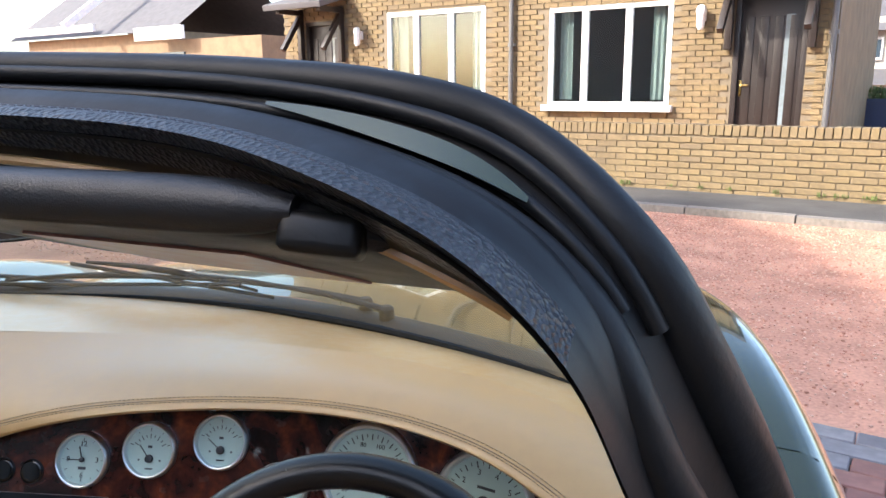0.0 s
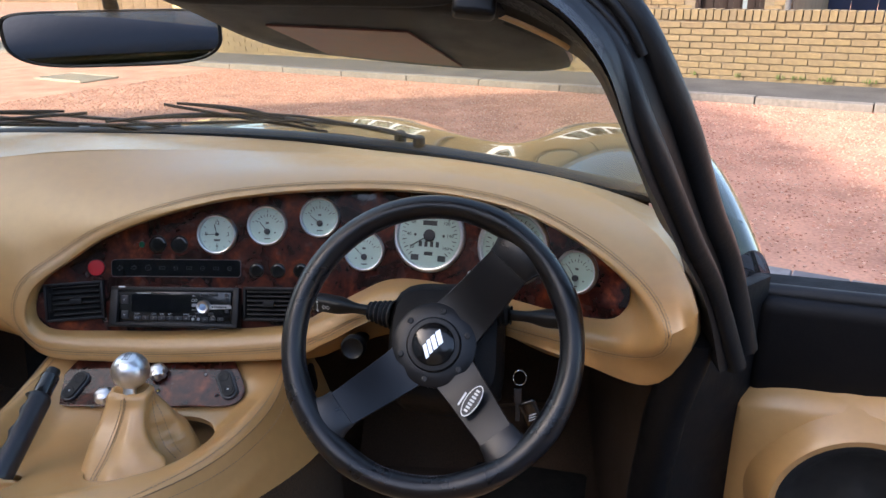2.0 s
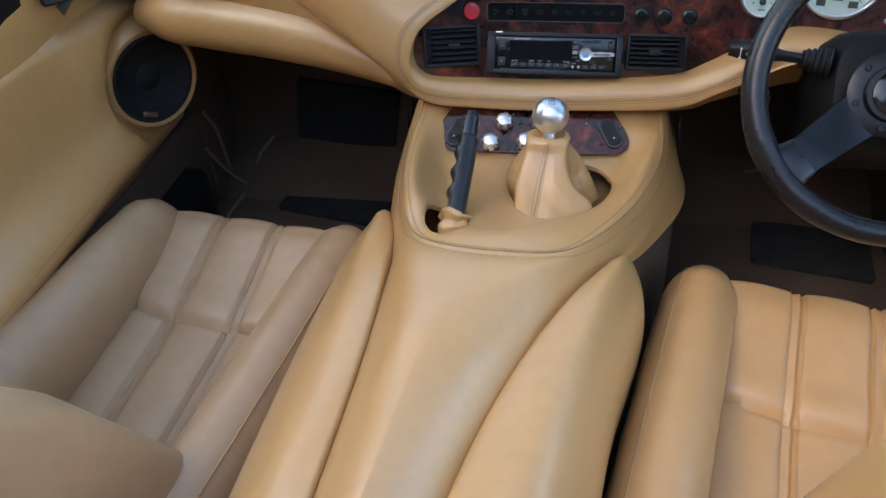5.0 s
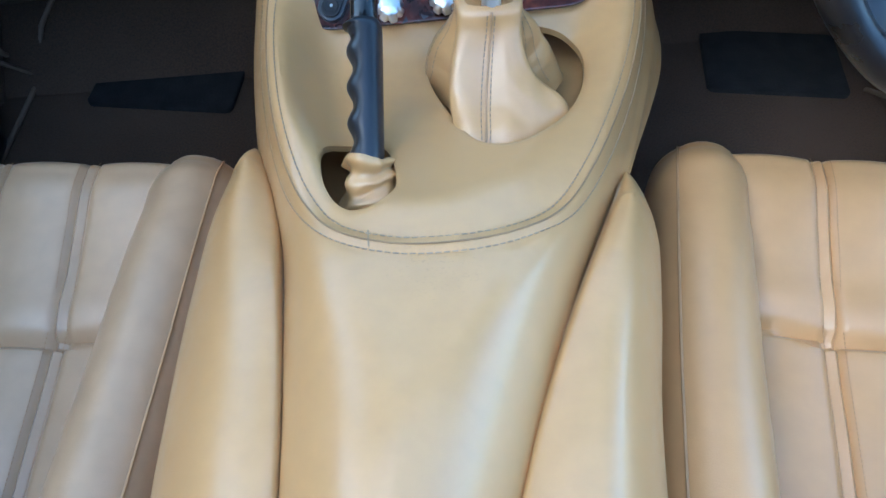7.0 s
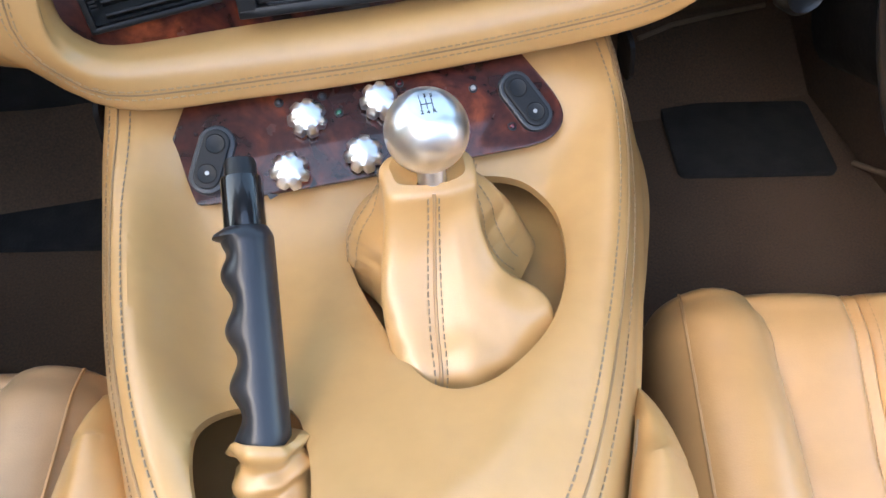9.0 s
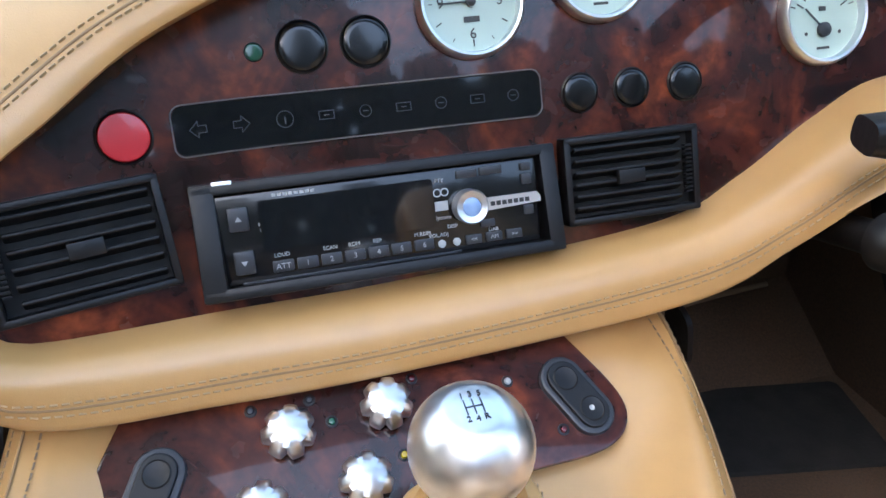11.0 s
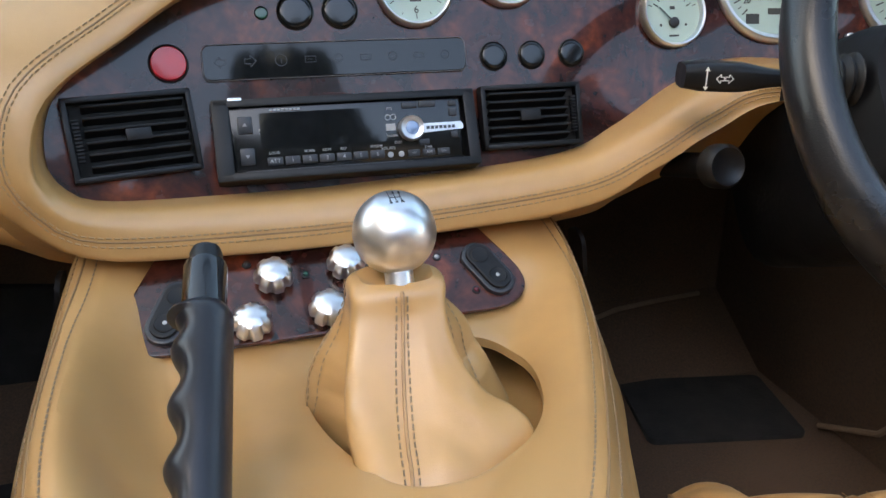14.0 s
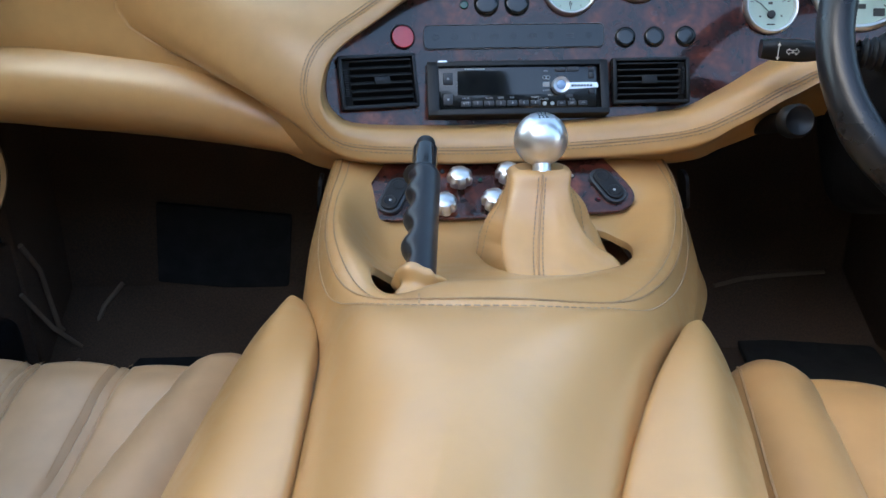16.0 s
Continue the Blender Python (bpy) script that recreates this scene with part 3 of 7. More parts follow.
def dial(x, z, radius, needle, name, ticks, start, sweep_deg, extra=None, low=0.0, hub=0.17):
    """A round instrument: bezel, face, printed scale, needle and hub."""
    m = on_fascia(x, z, 0.0)
    r = radius
    gauge = under(part(name, lathe([(r * 1.02, 0.0002), (r * 1.02, 0.0035), (r * 0.995, 0.0065), (r * 0.945, 0.0080), (r * 0.90, 0.0074), (r * 0.875, 0.0050), (r * 0.87, 0.002)], 48, m), BEZEL, None, "satin chrome ring with a pale dial"), dashboard)
    part("dial_face", lathe([(0, 0.0022), (r * 0.88, 0.0022)], 40, m), DIAL, gauge)
    bms = []
    for k in range(ticks):
        a = radians(start - sweep_deg * k / (ticks - 1))
        long = k % 2 == 0
        ln = r * (0.12 if long else 0.07)
        mm = m @ Matrix.Rotation(a, 4, "Z") @ Matrix.Translation((r * 0.78 - ln / 2, 0, 0.0025))
        bms.append(box(ln, r * (0.022 if long else 0.014), 0.0003, 0, mm))
    if extra:
        bms += extra(m, r)
    part("dial_print", joined(*bms), DIAL_PRINT, gauge)
    pm_ = m @ Matrix.Translation((0, -low * r, 0))
    nm = pm_ @ Matrix.Rotation(radians(needle), 4, "Z")
    part("needle", box(r * 0.66, r * 0.030, 0.0006, 0, nm @ Matrix.Translation((r * 0.28, 0, 0.004))), DIAL_PRINT, gauge)
    part("needle_hub", lathe([(r * hub, 0.003), (r * hub * 0.94, 0.0052), (r * hub * 0.35, 0.006), (0, 0.006)], 20, pm_), GREY_BLACK, gauge)
    return gauge


def small_marks(m, r):
    """A scale of bars over the needle, a symbol under it and a printed line at the foot."""
    t = [box(r * 0.30, r * 0.05, 0.0003, 0, m @ Matrix.Translation((0, -r * 0.66, 0.0025))), box(r * 0.16, r * 0.09, 0.0003, 0, m @ Matrix.Translation((0, r * 0.12, 0.0025)))]
    for k, a in enumerate(np.linspace(150, 30, 9)):
        a = radians(a)
        ln = r * (0.17 if k % 2 == 0 else 0.10)
        t.append(box(ln, r * 0.028, 0.0003, 0, m @ Matrix.Translation((r * 0.60 * math.cos(a), r * (-0.10 + 0.60 * math.sin(a)), 0.0025)) @ Matrix.Rotation(a, 4, "Z")))
    for s in (-1, 1):
        t.append(lathe([(0, 0.0027), (r * 0.04, 0.0027)], 10, m @ Matrix.Translation((s * r * 0.40, -r * 0.36, 0))))
    return t


def clock_marks(m, r):
    t = [text_bm(w, r * 0.27, m @ Matrix.Translation((dx * r * 0.56, dy * r * 0.56, 0.0025))) for w, dx, dy in (("3", 1, 0), ("6", 0, -1), ("9", -1, 0), ("12", 0, 1))]
    t.append(box(r * 0.30, r * 0.10, 0.0003, 0, m @ Matrix.Translation((0, -r * 0.3, 0.0025))))
    t.append(box(r * 0.5, r * 0.035, 0.0006, 0, m @ Matrix.Rotation(radians(105), 4, "Z") @ Matrix.Translation((r * 0.25, 0, 0.004))))
    return t


def speed_marks(m, r):
    t = [box(r * 0.40, r * 0.13, 0.0003, 0, m @ Matrix.Translation((0, r * 0.34, 0.0025))), box(r * 0.24, r * 0.10, 0.0003, 0, m @ Matrix.Translation((0, -r * 0.50, 0.0025)))]
    for k in range(4):
        t.append(box(r * 0.09, r * 0.15, 0.0003, 0, m @ Matrix.Translation((r * (-0.24 + 0.16 * k), -r * 0.24, 0.0025))))
    for s in (-1, 1):
        t.append(box(r * 0.22, r * 0.16, 0.0003, 0, m @ Matrix.Translation((s * r * 0.38, -r * 0.62, 0.0025))))
        t.append(lathe([(0, 0.0027), (r * 0.04, 0.0027)], 10, m @ Matrix.Translation((s * r * 0.40, 0, 0))))
    for k, w in enumerate(("20", "40", "60", "80", "100", "120", "140", "160")):
        a = radians(215 - 250 * k / 7)
        t.append(text_bm(w, r * 0.13, m @ Matrix.Translation((r * 0.58 * math.cos(a), r * 0.58 * math.sin(a), 0.0025))))
    return t


def rev_marks(m, r):
    t = [box(r * 0.36, r * 0.05, 0.0003, 0, m @ Matrix.Translation((0, r * 0.30, 0.0025))), box(r * 0.24, r * 0.10, 0.0003, 0, m @ Matrix.Translation((0, -r * 0.50, 0.0025)))]
    for k in range(8):
        a = radians(215 - 250 * k / 7)
        t.append(text_bm(str(k), r * 0.15, m @ Matrix.Translation((r * 0.58 * math.cos(a), r * 0.58 * math.sin(a), 0.0025))))
    return t


dial(0.061, 0.752, 0.0305, 181, "clock", 12, 90, 330, clock_marks, 0.0, 0.09)
dial(0.139, 0.765, 0.0305, 128, "battery_gauge", 5, 165, 150, small_marks, 0.30, 0.15)
dial(0.220, 0.777, 0.0305, 140, "fuel_gauge", 5, 165, 150, small_marks, 0.30, 0.15)
dial(0.288, 0.730, 0.0305, 135, "oil_gauge", 5, 165, 150, small_marks, 0.30, 0.15)
dial(0.388, 0.755, 0.0545, 212, "speedometer", 33, 225, 270, speed_marks)
dial(0.512, 0.752, 0.0545, 215, "rev_counter", 29, 225, 270, rev_marks)
dial(0.597, 0.737, 0.0305, 132, "temperature_gauge", 5, 165, 150, small_marks, 0.30, 0.15)


def round_button(x, z, r, mat, name, proud=0.004):
    m = on_fascia(x, z)
    b = under(part(name, lathe([(r * 1.12, 0.0002), (r * 1.12, 0.0010), (r * 1.04, 0.0016), (r * 1.0, 0.0006)], 28, m), BLACK, None), dashboard)
    part("lens", lathe([(r, 0.0006), (r * 0.98, proud * 0.6), (r * 0.93, proud * 0.75), (r * 0.7, proud * 0.80), (0, proud * 0.84)], 28, m), mat, b)


round_button(-0.127, 0.7045, 0.0125, RED, "hazard_button")
for x, z in ((-0.033, 0.737), (0.001, 0.737)):
    round_button(x, z, 0.0125, GLOSS_BLACK, "push_button", 0.003)
for x in (0.1225, 0.1555, 0.191):
    round_button(x, 0.7005, 0.0105, GLOSS_BLACK, "push_button", 0.003)
round_button(-0.058, 0.7365, 0.0045, GREEN_LENS, "green_lamp", 0.001)
round_button(0.450, 0.708, 0.004, ALLOY, "trip_knob", 0.007)

# strip of warning lamps, following the curve of the wood
def bent(bm, xc, zc):
    """Lays a flat shape, given about the origin, on the curved fascia."""
    for v in bm.verts:
        v.co = on_fascia(xc + v.co.x, zc + v.co.y * 0.936, v.co.z).translation
    return bm


SX, SZ = -0.003, 0.7030
def strip_half(x, wide=0.1005, high=0.0128, r=0.0055):
    """Half the strip's height, rounded off at its ends."""
    d = max(0.0, abs(x) - (wide - r))
    return high - r + math.sqrt(max(r * r - d * d, 0.0))


ends = np.sin(np.linspace(0, math.pi / 2, 8)) * 0.0055
strip_x = np.r_[(-0.095 - ends)[::-1], np.linspace(-0.094, 0.094, 26), 0.095 + ends]
rows = [[(x, y, z) for y, z in ((-strip_half(x), 0.0004), (-strip_half(x), 0.0016), (-strip_half(x) + 0.0006, 0.0022), (strip_half(x) - 0.0006, 0.0022), (strip_half(x), 0.0016), (strip_half(x), 0.0004))] for x in strip_x]
strip = under(part("warning_strip", bent(loft(rows, cap=True), SX, SZ), SMOKED, None, "smoked panel of unlit warning lamps"), dashboard)
edge = [(x * 1.006, -strip_half(x) - 0.0004, 0.0018) for x in strip_x] + [(x * 1.006, strip_half(x) + 0.0004, 0.0018) for x in strip_x[::-1]]
part("strip_rim", sweep([on_fascia(SX + x, SZ + y * 0.936, z).translation for x, y, z in edge], 0.0004, 6, close=True, up=(0, -1, 0.2)), STRIP_RIM, strip)
marks = []


def line_mark(pts, w=0.00045):
    for (ax_, ay_), (bx_, by_) in zip(pts, pts[1:] + pts[:1]):
        ln = math.hypot(bx_ - ax_, by_ - ay_)
        marks.append(bent(box(ln + 0.0003, w, 0.0002, 0, Matrix.Translation(((ax_ + bx_) / 2, (ay_ + by_) / 2, 0.0024)) @ Matrix.Rotation(math.atan2(by_ - ay_, bx_ - ax_), 4, "Z")), SX, SZ))


for dx, s in ((-0.0885, 1), (-0.0665, -1)):
    line_mark([(dx + s * px, py) for px, py in ((-0.0042, 0), (0, 0.0042), (0, 0.0018), (0.0042, 0.0018), (0.0042, -0.0018), (0, -0.0018), (0, -0.0042))])
ring12 = [(0.0044 * math.cos(a), 0.0044 * math.sin(a)) for a in np.linspace(0, 2 * math.pi, 14, endpoint=False)]
line_mark([(-0.044 + x, y) for x, y in ring12])
marks.append(bent(box(0.0007, 0.0038, 0.0002, 0, Matrix.Translation((-0.044, -0.0006, 0.0024))), SX, SZ))
for k in range(6):
    cx = -0.022 + 0.0212 * k
    if k % 2:
        line_mark([(cx + 0.72 * x, 0.72 * y) for x, y in ring12])
    else:
        line_mark([(cx - 0.004, -0.0022), (cx + 0.004, -0.0022), (cx + 0.004, 0.0022), (cx - 0.004, 0.0022)])
    marks.append(bent(box(0.0030, 0.0005, 0.0002, 0, Matrix.Translation((cx, 0.0, 0.0024))), SX, SZ))
part("symbol_print", joined(*marks), GREY_BLACK, strip)


def air_vent(m, w, h, wheel_side):
    """A rectangular louvre vent: frame, slats, tab and thumb wheel."""
    v = under(part("air_vent", plate(rounded(w, h, 0.004), 0.004, m), VENT_DARK, None, "black plastic louvred air vent"), dashboard)
    bars = []
    for (bw, bh, dx, dy) in ((w, 0.004, 0, h / 2 - 0.002), (w, 0.004, 0, -h / 2 + 0.002), (0.004, h, -w / 2 + 0.002, 0), (0.004, h, w / 2 - 0.002, 0)):
        bars.append(box(bw, bh, 0.011, 0.0012, m @ Matrix.Translation((dx, dy, 0.0055)), 2))
    part("vent_frame", joined(*bars), BLACK, v)
    for k in range(6):
        y = -h / 2 + 0.0085 + k * (h - 0.017) / 5
        part("slat", box(w - 0.018, 0.0022, 0.009, 0.0006, m @ Matrix.Translation((0.003 * -wheel_side, y, 0.0072)) @ Matrix.Rotation(radians(-24), 4, "X"), 1), BLACK, v)
    part("vent_tab", box(0.017, 0.0085, 0.004, 0.001, m @ Matrix.Translation((0.003 * -wheel_side, 0, 0.0125))), BLACK, v)
    tw = [box(0.0042, 0.0012, 0.0035, 0, m @ Matrix.Translation((wheel_side * (w / 2 - 0.0072), -0.014 + k * 0.0025, 0.0095))) for k in range(12)]
    part("thumb_wheel", joined(*tw), BLACK, v)


air_vent(on_fascia(-0.1555, 0.6585, 0.001), 0.085, 0.058, -1)
air_vent(on_fascia(0.1480, 0.6530, 0.001), 0.086, 0.051, 1)

# car radio
RM = Matrix.Translation((-0.001, -0.0038, 0.6485)) @ Matrix.Rotation(radians(69.4), 4, "X")
RC = Matrix.Translation((-0.001, -0.0070, 0.6490)) @ Matrix.Rotation(radians(62), 4, "X")
radio = thing("car_radio", (0.0, -0.0105, 0.6525), "black car radio with a silver volume knob in the fascia", "radio")


def rp(name, bm, mat, parent=None, label="", smooth=True):
    o = part(name, bm, mat, None, label, smooth)
    p = parent or radio
    if p is radio:
        return under(o, radio)
    o.parent = p
    return o


T = Matrix.Translation
cage = rp("cage", joined(*[box(w, h, 0.022, 0.0015, RC @ T((dx, dy, -0.002))) for w, h, dx, dy in ((0.200, 0.0062, 0, 0.0274), (0.200, 0.0066, 0, -0.0272), (0.0125, 0.0605, -0.0938, 0), (0.0095, 0.0605, 0.0953, 0))]), BLACK)
rp("cage_clip", box(0.010, 0.0022, 0.002, 0.0003, RC @ T((-0.083, 0.0302, 0.008))), ALLOY)
face = rp("front_panel", box(0.177, 0.0475, 0.010, 0.002, RM @ T((-0.0005, 0.0, 0.003))), GLOSS_BLACK)
rp("display", plate(rounded(0.094, 0.0265, 0.002), 0.001, RM @ T((-0.020, 0.006, 0.008))), SMOKED, None, "unlit dark display")
rp("slot_strip", box(0.12, 0.0014, 0.001, 0.0002, RM @ T((-0.02, -0.0232, 0.0075))), GREY_BLACK)
keys7 = ["ATT", "1", "2", "3", "4", "5", "6"]
for k, w in enumerate(keys7):
    x = -0.058 + k * 0.0128
    b = rp("preset_button", box(0.0112, 0.0062, 0.003, 0.0009, RM @ T((x, -0.0165, 0.008))), GREY_BLACK)
    part("button_print", text_bm(w, 0.0042, RM @ T((x, -0.0165, 0.0097))), GREY_PLASTIC, b, smooth=False)
for dy, s in ((0.011, 1), (-0.012, -1)):
    b = rp("disc_button", box(0.0105, 0.0125, 0.004, 0.0012, RM @ T((-0.0775, dy, 0.0085))), GREY_BLACK)
    part("button_print", plate([(-0.0018, -0.001 * s), (0.0018, -0.001 * s), (0, 0.0016 * s)][::s], 0.0003, RM @ T((-0.0775, dy, 0.0106))), GREY_PLASTIC, b, smooth=False)
knob = rp("volume_knob", lathe([(0.0098, 0.0), (0.0098, 0.0075), (0.0088, 0.0095), (0.0055, 0.0085), (0.0055, 0.007), (0, 0.007)], 32, RM @ T((0.0465, 0.0015, 0.007))), ALLOY, None, "silver ring knob with a blue middle")
part("knob_middle", lathe([(0.0052, 0.0082), (0.004, 0.0088), (0, 0.009)], 24, RM @ T((0.0465, 0.0015, 0.007))), BLUE_LENS, knob)
bar = rp("badge_bar", plate([(0.0, 0.0032), (0.032, 0.0032), (0.034, 0.001), (0.034, -0.0024), (0.0, -0.0040)], 0.0025, RM @ T((0.0545, 0.0015, 0.008))), ALLOY, None, "silver bar beside the knob")
part("badge_marks", joined(*[box(0.0026, 0.0024, 0.0003, 0, RM @ T((0.060 + k * 0.0034, 0.0012, 0.0106))) for k in range(7)]), GREY_BLACK, bar)
for x, y, w, h in ((0.047, 0.0195, 0.012, 0.0045), (0.061, 0.0198, 0.013, 0.0045), (0.0815, 0.0125, 0.006, 0.0062), (0.0815, 0.0195, 0.006, 0.0045), (0.0565, -0.0095, 0.0085, 0.0045), (0.0815, -0.005, 0.006, 0.0055)):
    rp("small_button", box(w, h, 0.003, 0.0008, RM @ T((x, y, 0.008))), GREY_BLACK)
for x, w in ((0.0475, "<<"), (0.0595, "AM"), (0.0715, ">>")):
    b = rp("small_button", box(0.0095, 0.0052, 0.003, 0.0008, RM @ T((x, -0.0175, 0.008))), GREY_BLACK)
    part("button_print", text_bm(w, 0.0033, RM @ T((x, -0.0175, 0.0097))), GREY_PLASTIC, b, smooth=False)
for x in (0.029, 0.0375):
    rp("round_key", lathe([(0.0022, 0.0), (0.0022, 0.0016), (0, 0.002)], 14, RM @ T((x, -0.0175, 0.0075))), GREY_PLASTIC)
words = [("LOUD", -0.058, -0.0105), ("SCAN", -0.0325, -0.0105), ("RDM", -0.0195, -0.0105), ("REP", -0.0068, -0.0105), ("M.RDM", 0.0185, -0.0105), ("DISP", 0.036, -0.0085), ("PTY", 0.031, 0.0175), ("System", 0.031, -0.003), ("FM", 0.0565, -0.0095), ("DAB", 0.0595, -0.0135), ("VOL.ADJ", 0.0275, -0.0125)]
prints = [text_bm(w, 0.0030 if w != "System" else 0.0034, RM @ T((x, y, 0.0086))) for w, x, y in words]
prints += [box(0.0045, 0.0018, 0.0003, 0, RM @ T((-0.0655 + 0.0005 * k, 0.007 - 0.003 * k, 0.0085))) for k in range(3)]
prints += [box(0.0022, 0.0016, 0.0003, 0, RM @ T((-0.058 + 0.0029 * k, 0.0213, 0.0085))) for k in range(8)]
prints += [lathe([(0.0017, 0.0004), (0.0024, 0.0004)], 14, RM @ T((0.0292 + 0.0042 * k, 0.011, 0.0084))) for k in range(2)]
prints += [box(0.0075, 0.0052, 0.0003, 0, RM @ T((0.031, 0.0035, 0.0084)))]
rp("panel_print", joined(*prints), GREY_PLASTIC, smooth=False)


# ---- console and tunnel ----
RIM = [(-0.190, 0.05, 0.585), (-0.195, 0.0, 0.5836), (-0.1975, -0.06, 0.573), (-0.203, -0.13, 0.559), (-0.1965, -0.22, 0.559), (-0.1815, -0.30, 0.562), (-0.162, -0.352, 0.565), (-0.137, -0.3867, 0.577), (-0.095, -0.4085, 0.587), (-0.048, -0.410, 0.586),
       (-0.006, -0.3965, 0.575), (0.031, -0.370, 0.562), (0.0726, -0.308, 0.544), (0.118, -0.221, 0.526), (0.1497, -0.145, 0.527), (0.167, -0.08, 0.539), (0.169, -0.02, 0.562), (0.163, 0.05, 0.576)]
rim_curve = smooth_curve([(i, *p) for i, p in enumerate(RIM)])
RIM_PTS = np.array([rim_curve(u) for u in np.linspace(0, len(RIM) - 1, 200)])


def inside_rim(x, y):
    """How far inside the stitched rim a place of the plan lies; below zero outside."""
    d = np.hypot(RIM_PTS[:, 0] - x, RIM_PTS[:, 1] - y).min()
    if y > 0.05:
        return inside_rim(x, 0.05)
    left = np.interp(y, RIM_PTS[:90, 1][::-1], RIM_PTS[:90, 0][::-1])
    right = np.interp(y, RIM_PTS[110:, 1], RIM_PTS[110:, 0])
    return d if y > -0.4105 and left < x < right else -d


CON_L = smooth_curve([(-1.1, -0.20), (-0.75, -0.192), (-0.5, -0.182), (-0.4, -0.186), (-0.3, -0.197), (-0.22, -0.215), (-0.12, -0.226), (-0.03, -0.224), (0.08, -0.216)])
CON_R = smooth_curve([(-1.1, -0.125), (-0.75, -0.083), (-0.6, -0.043), (-0.5, -0.003), (-0.43, 0.032), (-0.38, 0.059), (-0.3, 0.101), (-0.22, 0.137), (-0.12, 0.172), (-0.03, 0.192), (0.08, 0.190)])
CON_Z = smooth_curve([(-1.1, 0.57), (-0.9, 0.578), (-0.7, 0.590), (-0.5, 0.598), (-0.41, 0.596), (-0.35, 0.583), (-0.25, 0.560), (-0.15, 0.553), (-0.05, 0.568), (0.0, 0.580), (0.08, 0.585)])
DISH = smooth_curve([(-0.42, 0.0), (-0.38, 0.004), (-0.31, 0.016), (-0.25, 0.024), (-0.18, 0.034), (-0.12, 0.034), (-0.095, 0.030), (-0.05, 0.012), (0.0, 0.002), (0.06, 0.0)])


def crown(x, y):
    """The console's arched top, before its rim and dish."""
    l, r = CON_L(y), CON_R(y)
    e = max(min(x - l, r - x), 0.0)
    rear = smoothstep(-0.36, -0.52, y)
    front = smoothstep(-0.16, -0.04, y)
    return CON_Z(y) - (0.052 + 0.006 * rear) * max(0.0, 1 - e / (0.038 + 0.047 * rear - 0.010 * front)) ** 2.2


RIM_LIFT = np.array([p[2] - crown(p[0], p[1]) for p in RIM_PTS])


def con_z(x, y):
    """Height of the console's skin."""
    d = inside_rim(x, y)
    near = np.exp(-((RIM_PTS[:, 0] - x) ** 2 + (RIM_PTS[:, 1] - min(y, 0.05)) ** 2 - d * d) / 0.0004)
    lift = float((near * RIM_LIFT).sum() / near.sum())
    z = crown(x, y) + lift * (1 - smoothstep(0.004, 0.055, d)) * (1 - smoothstep(0.0, 0.15, -d))
    z -= DISH(y) * smoothstep(0.004, 0.065, d)
    z += 0.0020 * math.exp(-(d / 0.005) ** 2) - 0.0012 * math.exp(-((d - 0.0075) / 0.0016) ** 2) - 0.0012 * math.exp(-((d + 0.0075) / 0.0016) ** 2)
    # hollow beside the brake lever
    z -= 0.004 * math.exp(-((x + 0.125) / 0.030) ** 2 - ((y + 0.30) / 0.05) ** 2)
    return z


# lower edge of the leather on the driver's side: how far it flares out, and its height
SKIRT = smooth_curve([(-1.1, 0.004, 0.478), (-0.40, 0.004, 0.478), (-0.29, 0.006, 0.4786), (-0.23, 0.008, 0.4567), (-0.16, 0.017, 0.443), (-0.09, 0.028, 0.434), (-0.03, 0.032, 0.430), (0.08, 0.034, 0.430)])


# openings in the skin
GAITER = [(-0.058, -0.150), (-0.038, -0.118), (0.012, -0.108), (0.062, -0.112), (0.087, -0.130), (0.092, -0.165), (0.078, -0.217), (0.050, -0.259), (0.008, -0.285), (-0.023, -0.277), (-0.043, -0.226)]
SLOT = [(-0.153, -0.300), (-0.149, -0.280), (-0.135, -0.268), (-0.112, -0.268), (-0.099, -0.283), (-0.094, -0.315), (-0.096, -0.345), (-0.112, -0.362), (-0.132, -0.360), (-0.148, -0.335)]
HOLES = [closed_spline(h, 64)[0] for h in (GAITER, SLOT)]


def in_loop(x, y, loop):
    a, b = loop, np.roll(loop, -1, 0)
    c = ((a[:, 1] > y) != (b[:, 1] > y)) & (x < (b[:, 0] - a[:, 0]) * (y - a[:, 1]) / (b[:, 1] - a[:, 1] + 1e-12) + a[:, 0])
    return bool(c.sum() % 2)


